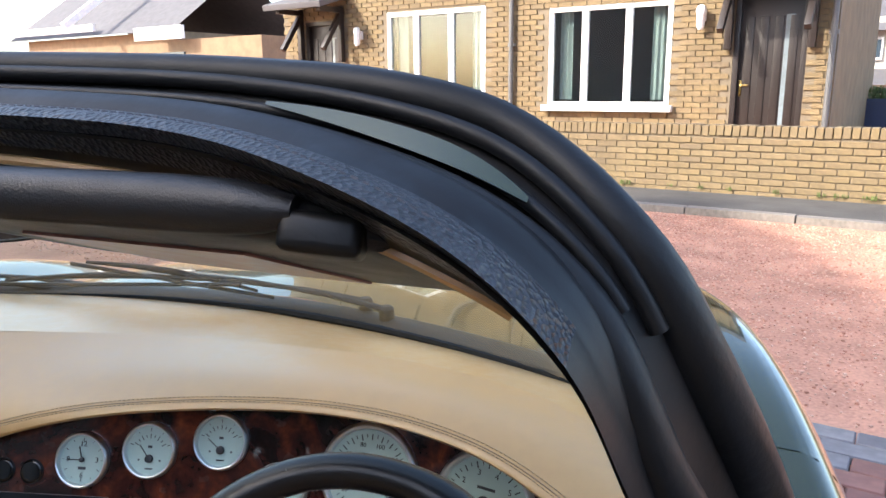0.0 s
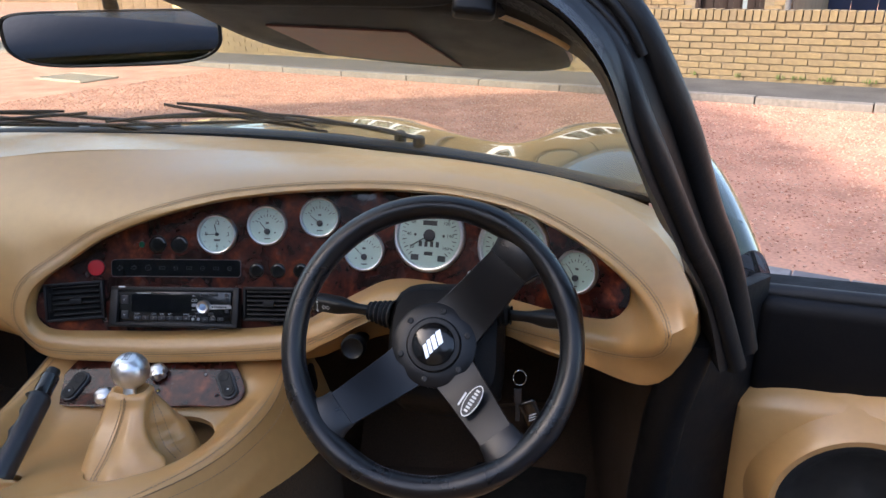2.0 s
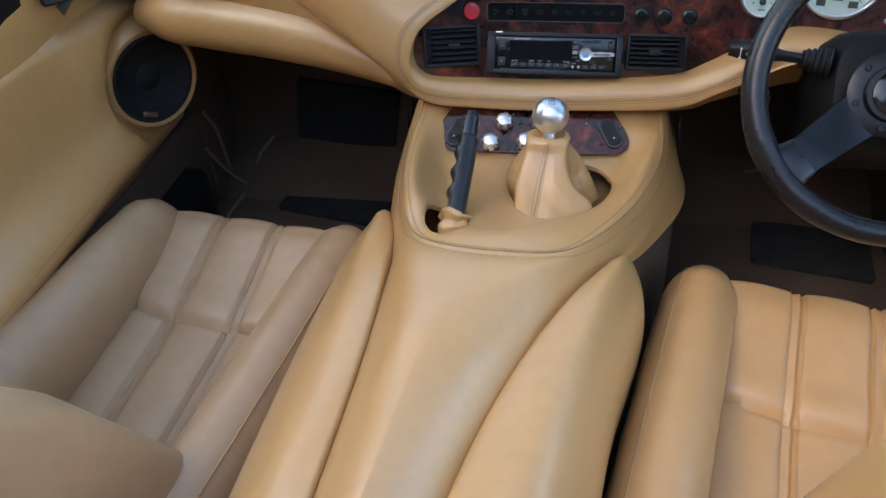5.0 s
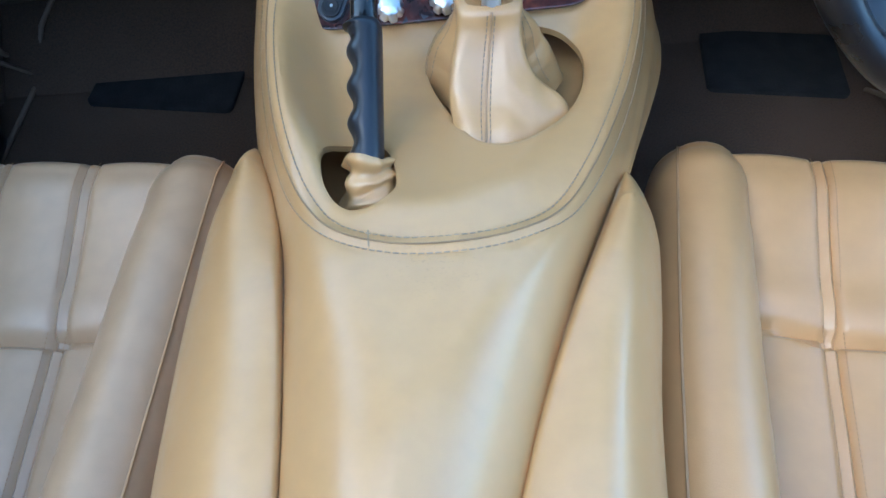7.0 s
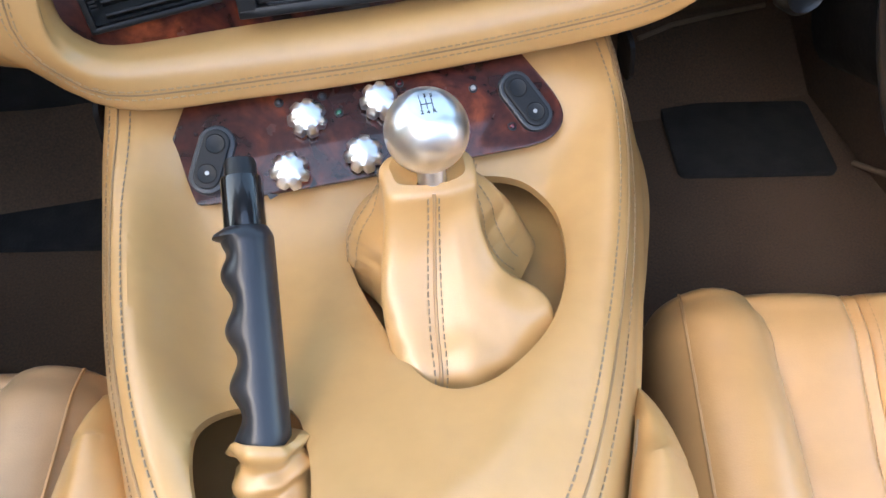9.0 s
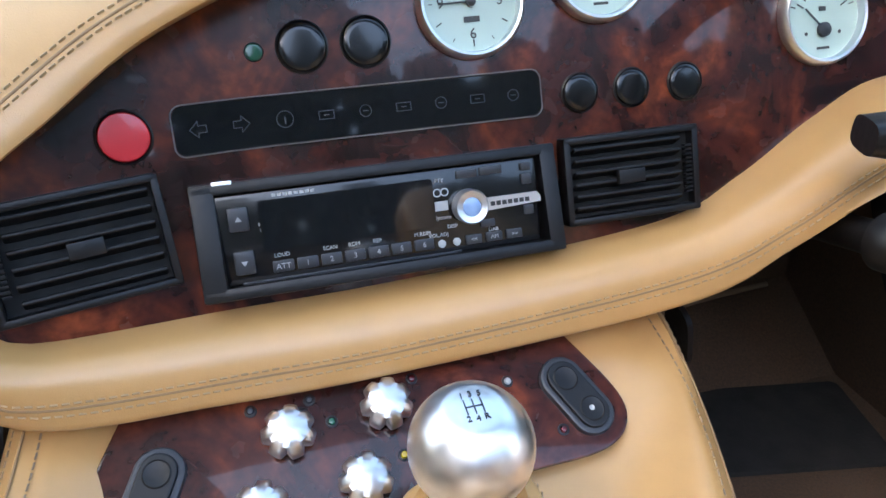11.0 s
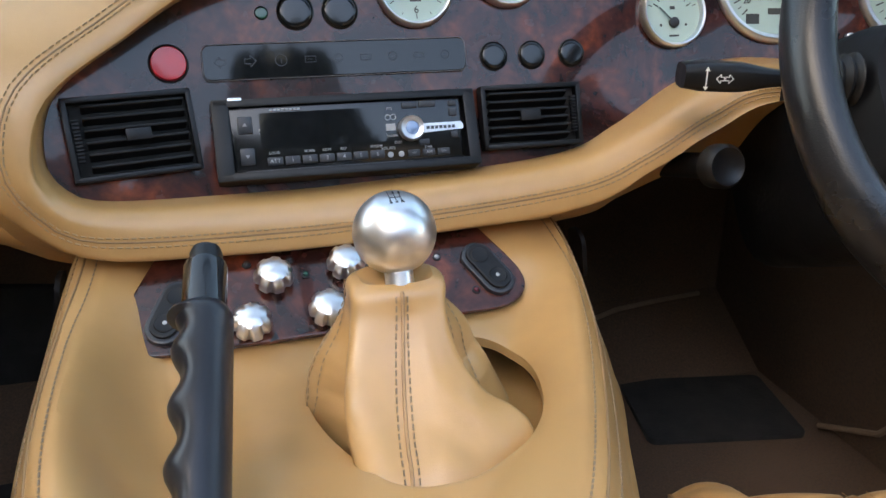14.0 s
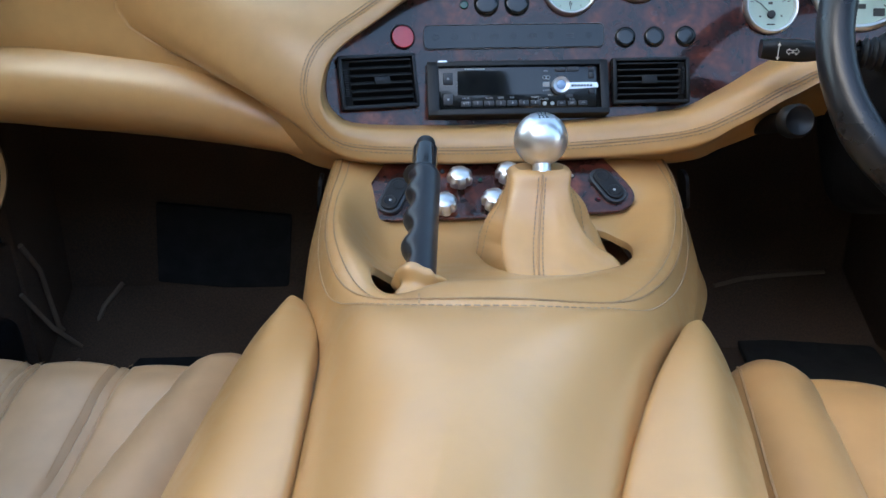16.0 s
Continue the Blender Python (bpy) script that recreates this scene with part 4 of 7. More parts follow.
console = thing("centre_console", (0, -0.3, 0.13), "tan leather centre console running back over the transmission tunnel", "console")
bm = bmesh.new()
ys = np.r_[np.arange(0.06, -0.42, -0.0042), np.arange(-0.42, -1.06, -0.016)]
NS = 92
grid, lining = [], []
for y in ys:
    l, r = CON_L(y), CON_R(y)
    row = []
    zl, zr = con_z(l, y), con_z(r, y)
    flare, low = SKIRT(y)
    pts = [(l - 0.030, y, 0.13), (l - 0.026, y, 0.28), (l - 0.017, y, zl - 0.10), (l - 0.009, y, zl - 0.045), (l - 0.003, y, zl - 0.014)]
    for s in np.linspace(0, 1, NS):
        s2 = s - 0.03 * math.sin(2 * math.pi * s) / (2 * math.pi)
        pts.append((l + (r - l) * s2, y, con_z(l + (r - l) * s2, y)))
    drop = zr - low
    pts += [(r + 0.003 + 0.12 * flare, y, zr - 0.16 * drop), (r + 0.002 + 0.40 * flare, y, zr - 0.45 * drop), (r + 0.72 * flare, y, zr - 0.75 * drop), (r + flare, y, low), (r + flare - 0.006, y, low - 0.004)]
    lining.append([(r + flare - 0.012, y, low + 0.012), (r + flare - 0.009, y, low - 0.06), (r + flare - 0.004, y, 0.25), (r + flare, y, 0.13)])
    row = [bm.verts.new(p) for p in pts]
    grid.append(row)
for j in range(len(grid) - 1):
    for i in range(len(grid[0]) - 1):
        q = [grid[j][i], grid[j][i + 1], grid[j + 1][i + 1], grid[j + 1][i]]
        c = sum((v.co for v in q), Vector()) / 4
        if 5 <= i < 5 + NS and any(in_loop(c.x, c.y, h) for h in HOLES):
            continue
        if len(set(q)) == 4:
            bm.faces.new(q)
loose = [v for v in bm.verts if not v.link_faces]
bmesh.ops.delete(bm, geom=loose, context="VERTS")
DENSE = [closed_spline(h, 400)[0] for h in (GAITER, SLOT)]
for v in [w for w in bm.verts if w.is_boundary and w.co.z > 0.45]:
    for loop in DENSE:
        d = np.hypot(loop[:, 0] - v.co.x, loop[:, 1] - v.co.y)
        k = int(d.argmin())
        if d[k] < 0.0085:
            v.co = (loop[k, 0], loop[k, 1], con_z(*loop[k]) - 0.0015)
bmesh.ops.remove_doubles(bm, verts=bm.verts[:], dist=0.0004)
# turn the edge of each opening down
edges = [e for e in bm.edges if e.is_boundary and e.verts[0].co.z > 0.45 and all(any(np.hypot(h[:, 0] - v.co.x, h[:, 1] - v.co.y).min() < 0.009 for h in HOLES) for v in e.verts)]
ext = bmesh.ops.extrude_edge_only(bm, edges=edges)
for v in [g for g in ext["geom"] if isinstance(g, bmesh.types.BMVert)]:
    v.co.z -= 0.007
skin = under(part("console_skin", bm, CONSOLE_LEATHER, None), console)
for off, nm in ((0.0075, "rim_stitching"), (-0.0075, "rim_stitching")):
    pts = []
    for k in range(len(RIM_PTS)):
        a, b = RIM_PTS[max(k - 1, 0), :2], RIM_PTS[min(k + 1, len(RIM_PTS) - 1), :2]
        t = (b - a) / np.linalg.norm(b - a)
        q = RIM_PTS[k, :2] + np.array([-t[1], t[0]]) * off
        pts.append((q[0], q[1], con_z(q[0], q[1])))
    under(part(nm, stitches(pts, lift=0.0010, width=0.0012, pitch=0.0058, length=0.0042), GREY_THREAD, None), console)
under(part("rim_seam", sweep([(p[0], p[1], con_z(p[0], p[1]) + 0.0001) for p in RIM_PTS], 0.0008, 6), DARK_SEAM, None), console)
under(part("tunnel_lining", loft(lining), CARPET, None, "brown carpet lining below the leather"), console)
# flat black plates stand in for the shaded air slots on both sides beside the dash
for x, y, z, turn in ((0.1985, -0.004, 0.528, 90), (-0.2275, 0.012, 0.528, -90)):
    under(part("side_slot", plate(rounded(0.030, 0.046, 0.012), 0.004, Matrix.Translation((x, y, z)) @ Matrix.Rotation(radians(turn), 4, "Z") @ Matrix.Rotation(radians(82), 4, "X")), DOOR_BLACK, None), console)
# short joining seam across the rim
under(part("rim_joint", box(0.0012, 0.014, 0.001, 0.0003, Matrix.Translation((-0.116, -0.399, con_z(-0.116, -0.399) + 0.0004))), THREAD, None), console)
# dark pan below the openings
under(part("under_pan", box(0.30, 0.36, 0.02, 0.004, Matrix.Translation((-0.035, -0.22, 0.47))), LEATHER, None), console)


def console_mat(x, y, lift=0.0):
    """A pose on the slope of the switch panel."""
    return Matrix.Translation((x, y, 0.5292 + 0.66 * (y + 0.095))) @ Matrix.Rotation(math.atan(0.66), 4, "X") @ Matrix.Translation((0, 0, lift))


# switch panel
ca = math.sqrt(1 + 0.66**2)
PAN = [(-0.146, 0.082), (-0.151, 0.072), (-0.160, 0.055), (-0.169, 0.037), (-0.1735, 0.023), (-0.1725, 0.010), (-0.1665, 0.001), (-0.157, -0.0035), (-0.140, -0.005), (-0.100, -0.0045), (-0.060, -0.004), (-0.020, -0.0035), (0.020, -0.0025), (0.060, -0.001), (0.090, 0.000), (0.107, 0.0045), (0.116, 0.0135), (0.1178, 0.025), (0.113, 0.039), (0.1035, 0.056), (0.094, 0.072), (0.088, 0.082), (0.050, 0.084), (0.0, 0.084), (-0.05, 0.084), (-0.10, 0.084)]
pm = console_mat(0, -0.095, 0.004)
PAN_LOOP = [tuple(p) for p in closed_spline(PAN, 160)[0]]
panel = thing("switch_panel", (0, -0.06, 0.53), "dark burr wood switch panel on the console", "switch panel")
under(part("veneer", plate(PAN_LOOP, 0.004, pm, 0.0012), WOOD, None), panel)


def scalloped(x, y):
    m = console_mat(x, y, 0.008)
    prof = [(0.0095, 0.0), (0.0105, 0.002), (0.0138, 0.005), (0.0142, 0.009), (0.0132, 0.013), (0.0100, 0.0165), (0.0055, 0.0183), (0.0, 0.0188)]
    b = bmesh.new()
    segs = 56
    ringv = []
    for r, h in prof:
        ringv.append([b.verts.new((r * (1 - (0.24 * max(0, math.cos(7 * a)) ** 2 if 0.001 < h < 0.014 else 0)) * math.cos(a), r * (1 - (0.24 * max(0, math.cos(7 * a)) ** 2 if 0.001 < h < 0.014 else 0)) * math.sin(a), h)) for a in np.linspace(0, 2 * math.pi, segs, endpoint=False)])
    for p, q in zip(ringv[:-1], ringv[1:]):
        for i in range(segs):
            b.faces.new((p[i], p[(i + 1) % segs], q[(i + 1) % segs], q[i]))
    bmesh.ops.remove_doubles(b, verts=b.verts[:], dist=0.00005)
    b.transform(m)
    return b


for x, y in ((-0.0693, -0.0589), (-0.0168, -0.0550), (-0.0873, -0.0883), (-0.0344, -0.0853)):
    under(part("heater_knob", scalloped(x, y), ALLOY, None, "scalloped polished alloy knob"), panel)


def window_switch(x, y, turn):
    m = console_mat(x, y, 0.0078) @ Matrix.Rotation(radians(turn), 4, "Z")
    sw = under(part("window_switch", plate(rounded(0.026, 0.050, 0.0129, 12), 0.0045, m, 0.0016), GREY_BLACK, None, "black rocker switch for the window"), panel)
    part("rocker", plate(rounded(0.019, 0.043, 0.0094, 12), 0.0025, m @ T((0, 0, 0.0045)), 0.0010), BLACK, sw)
    for dy in (0.0095, -0.0095):
        part("finger_dish", lathe([(0.0072, 0.0070), (0.0064, 0.0076), (0.0055, 0.0073), (0, 0.0071)], 24, m @ T((0, dy * 1.15, 0))), BLACK, sw)
    part("switch_dot", lathe([(0.0016, 0.0072), (0, 0.0077)], 12, m @ T((0, -0.0105, 0))), GREY_PLASTIC, sw)


window_switch(-0.1395, -0.0735, -24)
window_switch(0.0903, -0.0674, 27)
for x, y, mt in ((-0.0465, -0.0565, GREEN_LENS), (-0.0875, -0.0450, GREY_BLACK), (-0.0565, -0.0450, GREY_BLACK), (0.0538, -0.0540, GREY_PLASTIC), (0.0775, -0.0813, RED_LENS), (-0.0120, -0.0775, YELLOW_LENS), (0.0005, -0.0440, RED_LENS)):
    m = console_mat(x, y, 0.0078)
    led = under(part("indicator_lamp", lathe([(0.0034, 0), (0.0032, 0.0012), (0.0022, 0.0014)], 16, m), BLACK, None), panel)
    part("lens", lathe([(0.0021, 0.001), (0.0015, 0.0022), (0, 0.0026)], 14, m), mt, led)
for x, y, s in ((-0.0745, -0.0965, 1), (-0.0535, -0.0940, -1), (-0.0135, -0.0925, 1), (-0.1025, -0.0990, -1)):
    under(part("panel_mark", plate([(-0.0035, -0.0025), (0.0035, -0.0025), (s * 0.0035, 0.0028)], 0.0004, console_mat(x, y, 0.0081) @ Matrix.Rotation(radians(20), 4, "Z")), GREY_BLACK, None), panel)

# gear lever with its leather gaiter
lever = thing("gear_lever", (0.0, -0.19, 0.49), "brushed alloy ball gear knob over a tan leather gaiter", "gear lever")
BALL = Vector((-0.0005, -0.1650, 0.6305))
axis = Matrix.Rotation(radians(-6), 4, "X")
bm = lathe([(0.0, 0.0229), (0.0080, 0.0227), (0.0092, 0.0222)] + [(0.0247 * math.sin(a), 0.0247 * math.cos(a)) for a in np.linspace(0.45, 2.75, 26)] + [(0.0085, -0.0242)], 48, T(BALL) @ Matrix.Rotation(radians(8), 4, "X"))
ball = under(part("knob", bm, ALLOY, None, "brushed alloy ball"), lever)
tm = T(BALL) @ Matrix.Rotation(radians(8), 4, "X") @ T((0, 0, 0.0230))
pat = [box(0.0005, 0.0070, 0.0003, 0, tm @ T((dx, 0, 0))) for dx in (-0.0032, 0, 0.0032)] + [box(0.0069, 0.0005, 0.0003, 0, tm)]
pat += [text_bm(w, 0.0036, tm @ T((dx, dy, 0))) for w, dx, dy in (("1", -0.0034, 0.0055), ("3", 0, 0.0058), ("5", 0.0034, 0.0055), ("2", -0.0034, -0.0055), ("4", 0, -0.0058), ("R", 0.0034, -0.0055))]
part("shift_pattern", joined(*pat), GREY_BLACK, ball, smooth=False)
under(part("shaft", lathe([(0.0085, -0.060), (0.0085, -0.018)], 24, T(BALL) @ Matrix.Rotation(radians(-24), 4, "X")), ALLOY, None), lever)
# gaiter: a leather cone with a rolled mouth, a flat front and flaps drawn back to the opening
def corners(pts):
    return np.array(pts, float)


#  front, front left, fold, flap left, back left, back right, flap right, fold, lobe right, front right
G_LEVELS = [
    (0.6060, corners([(-0.002, -0.1840), (-0.0200, -0.1800), (-0.0235, -0.1700), (-0.0230, -0.1620), (-0.0140, -0.1550), (0.0110, -0.1550), (0.0200, -0.1620), (0.0205, -0.1700), (0.0185, -0.1790), (0.0100, -0.1835)])),
    (0.6020, corners([(-0.002, -0.1905), (-0.0262, -0.1860), (-0.0300, -0.1720), (-0.0290, -0.1600), (-0.0170, -0.1520), (0.0140, -0.1520), (0.0250, -0.1600), (0.0270, -0.1720), (0.0240, -0.1850), (0.0120, -0.1900)])),
    (0.5880, corners([(-0.003, -0.1970), (-0.0300, -0.1930), (-0.0300, -0.1740), (-0.0300, -0.1580), (-0.0170, -0.1480), (0.0160, -0.1480), (0.0270, -0.1600), (0.0250, -0.1780), (0.0230, -0.1930), (0.0110, -0.1975)])),
    (0.5680, corners([(-0.006, -0.2130), (-0.0370, -0.2080), (-0.0290, -0.1800), (-0.0390, -0.1560), (-0.0200, -0.1400), (0.0220, -0.1420), (0.0440, -0.1620), (0.0250, -0.1880), (0.0270, -0.2080), (0.0120, -0.2160)])),
    (0.5500, corners([(-0.010, -0.2390), (-0.0415, -0.2300), (-0.0340, -0.1900), (-0.0500, -0.1560), (-0.0260, -0.1320), (0.0300, -0.1340), (0.0520, -0.1600), (0.0260, -0.1920), (0.0400, -0.2230), (0.0180, -0.2400)])),
    (0.5360, corners([(-0.012, -0.2650), (-0.0410, -0.2500), (-0.0330, -0.1930), (-0.0560, -0.1560), (-0.0300, -0.1260), (0.0360, -0.1280), (0.0600, -0.1600), (0.0300, -0.1960), (0.0600, -0.2310), (0.0250, -0.2620)])),
    (0.5230, corners([(-0.014, -0.2790), (-0.0385, -0.2610), (-0.0350, -0.1960), (-0.0580, -0.1560), (-0.0300, -0.1230), (0.0400, -0.1250), (0.0660, -0.1600), (0.0360, -0.2000), (0.0640, -0.2420), (0.0250, -0.2760)])),
    (0.5020, corners([(-0.014, -0.2850), (-0.0400, -0.2640), (-0.0400, -0.1980), (-0.0620, -0.1560), (-0.0320, -0.1200), (0.0440, -0.1200), (0.0760, -0.1620), (0.0520, -0.2020), (0.0660, -0.2460), (0.0260, -0.2820)])),
]
g_height = smooth_curve([(i, g[0]) for i, g in enumerate(G_LEVELS)])
g_plan = smooth_curve([(i, *g[1].ravel()) for i, g in enumerate(G_LEVELS)])


def gaiter_at(u, q):
    """A place on the gaiter: u downwards from the mouth (0 to 7), q round it in corners (0 to 10)."""
    p = g_plan(u).reshape(10, 2)
    x, y = closed_keys(p, [q % 10])[0]
    low = smoothstep(1.5, 5, u)
    turn = q % 10 if q % 10 < 5 else 10 - q % 10
    wob = low * (0.0032 * noise.noise(Vector((turn * 1.3, u * 0.9, 4.0))) + 0.0016 * noise.noise(Vector((turn * 3.4, u * 2.2, 9.0))))
    return Vector((x, y - wob, g_height(u) + 0.0045 * low * noise.noise(Vector((x * 40, y * 40, 2.0)))))


rows = [[(0.0092 * math.sin(-a) - 0.0005, -0.0092 * math.cos(a) - 0.1785, 0.600) for a in np.linspace(0, 2 * math.pi, 100, endpoint=False)]]
rows += [[tuple(gaiter_at(u, q)) for q in np.linspace(0, 10, 100, endpoint=False)] for u in np.linspace(0, 7, 50)]
under(part("gaiter", loft(rows, close_u=True), LEATHER, None, "slumped tan leather gaiter"), lever)
for q0, slip in ((0.0, 0.02), (2.75, 0.0), (6.6, 0.0)):
    for dq in (-0.17, 0.17):
        path = [gaiter_at(u, q0 + dq * (1 - 0.07 * u) + slip * (u - 1)) for u in np.linspace(1.0, 6.6, 60)]
        out = (gaiter_at(3, q0) - Vector((0, -0.175, g_height(3)))).normalized() + Vector((0, 0, 0.4))
        under(part("gaiter_stitching", stitches(path, [out] * len(path), lift=0.0006), THREAD, None), lever)
seam = [gaiter_at(u, 0.02 * (u - 1)) + Vector((0, -0.0004, 0.0002)) for u in np.linspace(0.8, 6.8, 50)]
under(part("gaiter_seam", sweep(seam, 0.0011, 6), SEAM, None), lever)

# hand brake
brake = thing("hand_brake", (-0.122, -0.33, 0.49), "black ribbed hand brake lever with a tan leather boot", "hand brake")
TIP, FOOT = Vector((-0.1060, -0.164, 0.631)), Vector((-0.1190, -0.320, 0.540))
ax = (TIP - FOOT).normalized()
sidev = Vector((1, 0, 0))
upv = sidev.cross(ax).normalized()
if upv.z < 0:
    upv = -upv
sidev = ax.cross(upv)
LEN = (TIP - FOOT).length
rows = []
for u in np.linspace(0, 1, 70):
    w = 0.0150 if u > 0.06 else 0.0120 + 0.05 * u
    grip = 0.0145
    if u > 0.93:
        grip *= 1 - 0.25 * ((u - 0.93) / 0.07) ** 2
        w *= 1 - 0.22 * ((u - 0.93) / 0.07) ** 2
    c = FOOT + ax * (0.0215 + u * 0.1202)
    row = []
    for a in np.linspace(0, 2 * math.pi, 28, endpoint=False):
        x, y = math.cos(a), math.sin(a)
        fing = 0.0052 * (0.5 + 0.5 * math.cos(2 * math.pi * (u * 4.0 + 0.35))) * smoothstep(0.1, 0.9, -x) * (0.06 < u < 0.95)
        lip = 0.0035 * smoothstep(0.0, 1.0, -x) * smoothstep(0.86, 0.93, u) * (1 - smoothstep(0.97, 1.0, u))
        row.append(tuple(c + sidev * (w * x) + upv * (grip * 1.12 * y) + (sidev * x + upv * y) * (lip - fing)))
    rows.append(row)
under(part("grip", loft(rows, close_u=True, cap=True), GRIP_BLACK, None, "black finger-grooved grip"), brake)
BF = Matrix(((sidev.x, upv.x, ax.x, 0), (sidev.y, upv.y, ax.y, 0), (sidev.z, upv.z, ax.z, 0), (0, 0, 0, 1)))
under(part("lever_shaft", lathe([(0.0115, 0.135), (0.0115, 0.168), (0.0108, 0.170), (0.0085, 0.170)], 24, T(FOOT) @ BF), GLOSS_BLACK, None), brake)
under(part("release_button", lathe([(0.0088, 0.165), (0.0088, LEN - 0.004), (0.0078, LEN - 0.001), (0, LEN)], 24, T(FOOT) @ BF), BLACK, None), brake)
rows = []
for u in np.linspace(0, 1, 70):
    c = FOOT + ax * 0.027 + Vector((-0.003, -0.052, -0.062)) * u + Vector((0.003 * math.sin(6 * u), 0, 0))
    r = 0.0188 + 0.0075 * smoothstep(0.1, 0.6, u) + 0.017 * smoothstep(0.50, 1.0, u) + 0.0026 * math.sin(u * 34) * (1 - 0.75 * u)
    d1 = (ax * (1 - u) + Vector((0, 0.25, 0.95)) * u).normalized()
    s1 = Vector((1, 0, 0))
    s2 = d1.cross(s1).normalized()
    row = []
    for a in np.linspace(0, 2 * math.pi, 56, endpoint=False):
        crease = 0.0022 * noise.noise(Vector((math.cos(a) * 2.2, math.sin(a) * 2.2, u * 7.0))) + 0.0014 * math.sin(3 * a + 11 * u)
        row.append(tuple(c + s1 * ((r + crease) * math.cos(a)) + s2 * ((r * 0.95 + crease) * math.sin(a)) + d1 * (0.0032 * math.sin(2 * a + 9 * u) + 0.0025 * noise.noise(Vector((a, u * 5, 7.0))))))
    rows.append(row)
under(part("boot", loft(rows, close_u=True, cap=True), LEATHER, None, "crumpled tan leather boot"), brake)

# padded flanks between tunnel and seats
def flank(name, keys, label):
    """Keys: y, inner edge x z, crown x z, outer x z."""
    f = smooth_curve(keys)
    th = thing(name, (keys[2][5], keys[2][0], 0.13), label, "side cushion", "tunnel flanks")
    rows = []
    y0, y1 = keys[0][0], keys[-1][0]
    for y in np.r_[np.linspace(y0, y0 + (y1 - y0) * 0.12, 14, endpoint=False), np.linspace(y0 + (y1 - y0) * 0.12, y1, 30)]:
        ix, iz, cx, cz, ox, oz = f(y)
        s = 1 if ox > ix else -1
        ix, iz = (CON_R(y) if s > 0 else CON_L(y)) - 0.001 * s, min(iz, CON_Z(y) - 0.066)
        near = abs(cx - ix) > 0.022
        ctl = [(ix - s * 0.004, iz - 0.05), (ix, iz)] + ([(ix + s * 0.010, max(iz + 0.016, cz - 0.001))] if near else []) + [(cx, cz), (ox, oz), (ox + s * 0.006, oz - 0.10), (ox - s * 0.005, 0.14)]
        row = []
        for i in range(1, len(ctl) - 1):
            a, b, c, d = (np.array(ctl[min(max(i + k, 0), len(ctl) - 1)]) for k in (-1, 0, 1, 2))
            for t in np.linspace(0, 1, 9, endpoint=False):
                q = 0.5 * (2 * b + (c - a) * t + (2 * a - 5 * b + 4 * c - d) * t * t + (3 * b - a - 3 * c + d) * t**3)
                row.append((q[0], y, q[1]))
        row.append((ctl[-1][0], y, ctl[-1][1]))
        rows.append(row)
    nose = [[(x + (f(y0)[2] - x) * k, y0 + 0.012 * k, z + (f(y0)[3] - 0.05 - z) * k) for x, _, z in rows[0]] for k in (0.97, 0.7, 0.35)]
    under(part("cushion", loft(nose + rows), LEATHER, None), th)
    side = 1 if keys[-1][5] > keys[-1][1] else -1
    edge = [((CON_R(y) if side > 0 else CON_L(y)) + 0.001 * side, y, CON_Z(y) - 0.064) for y in np.linspace(y0 - 0.05, y1, 40)]
    under(part("piping", sweep(edge, 0.0018, 6), THREAD, None), th)


flank("tunnel_flank", [(-0.262, 0.106, 0.445, 0.110, 0.469, 0.116, 0.440), (-0.285, 0.098, 0.482, 0.112, 0.492, 0.130, 0.445), (-0.330, 0.082, 0.520, 0.106, 0.518, 0.134, 0.455), (-0.400, 0.050, 0.543, 0.084, 0.536, 0.118, 0.465), (-0.500, 0.006, 0.556, 0.050, 0.544, 0.090, 0.470), (-0.600, -0.032, 0.558, 0.022, 0.546, 0.070, 0.470), (-0.750, -0.075, 0.556, -0.006, 0.546, 0.050, 0.470), (-1.000, -0.115, 0.550, -0.040, 0.546, 0.035, 0.470)], "tan leather side cushion against the tunnel by the driver's seat")
flank("tunnel_flank", [(-0.215, -0.222, 0.470, -0.226, 0.492, -0.234, 0.465), (-0.235, -0.215, 0.495, -0.228, 0.509, -0.245, 0.468), (-0.280, -0.210, 0.515, -0.232, 0.521, -0.262, 0.470), (-0.350, -0.202, 0.525, -0.236, 0.526, -0.276, 0.465), (-0.450, -0.196, 0.530, -0.240, 0.526, -0.290, 0.455), (-0.600, -0.192, 0.530, -0.245, 0.524, -0.300, 0.450), (-0.750, -0.190, 0.530, -0.250, 0.521, -0.305, 0.450), (-1.000, -0.188, 0.520, -0.255, 0.516, -0.310, 0.450)], "tan leather side cushion against the tunnel by the passenger seat")


# ---- steering wheel and column ----
WM = Matrix.Translation((0.407, -0.2148, 0.7070)) @ Matrix.Rotation(radians(-3), 4, "Z") @ Matrix.Rotation(radians(57), 4, "X")
wheel = thing("steering_wheel", WM.translation, "black leather three-spoke steering wheel with a round badge", "steering wheel")


def wp(name, bm, mat, parent=None, label="", smooth=True):
    o = part(name, bm, mat, None, label, smooth)
    if parent is None:
        return under(o, wheel)
    o.parent = parent
    return o


def wheel_sweep(a):
    """Rim thickness: fatter at the grips beside the spokes."""
    f = 0.0148
    for c in (62, 20, 205, 236, 292, 325):
        f += 0.0016 * math.exp(-((((math.degrees(a) - c + 180) % 360) - 180) / 9) ** 2)
    return f


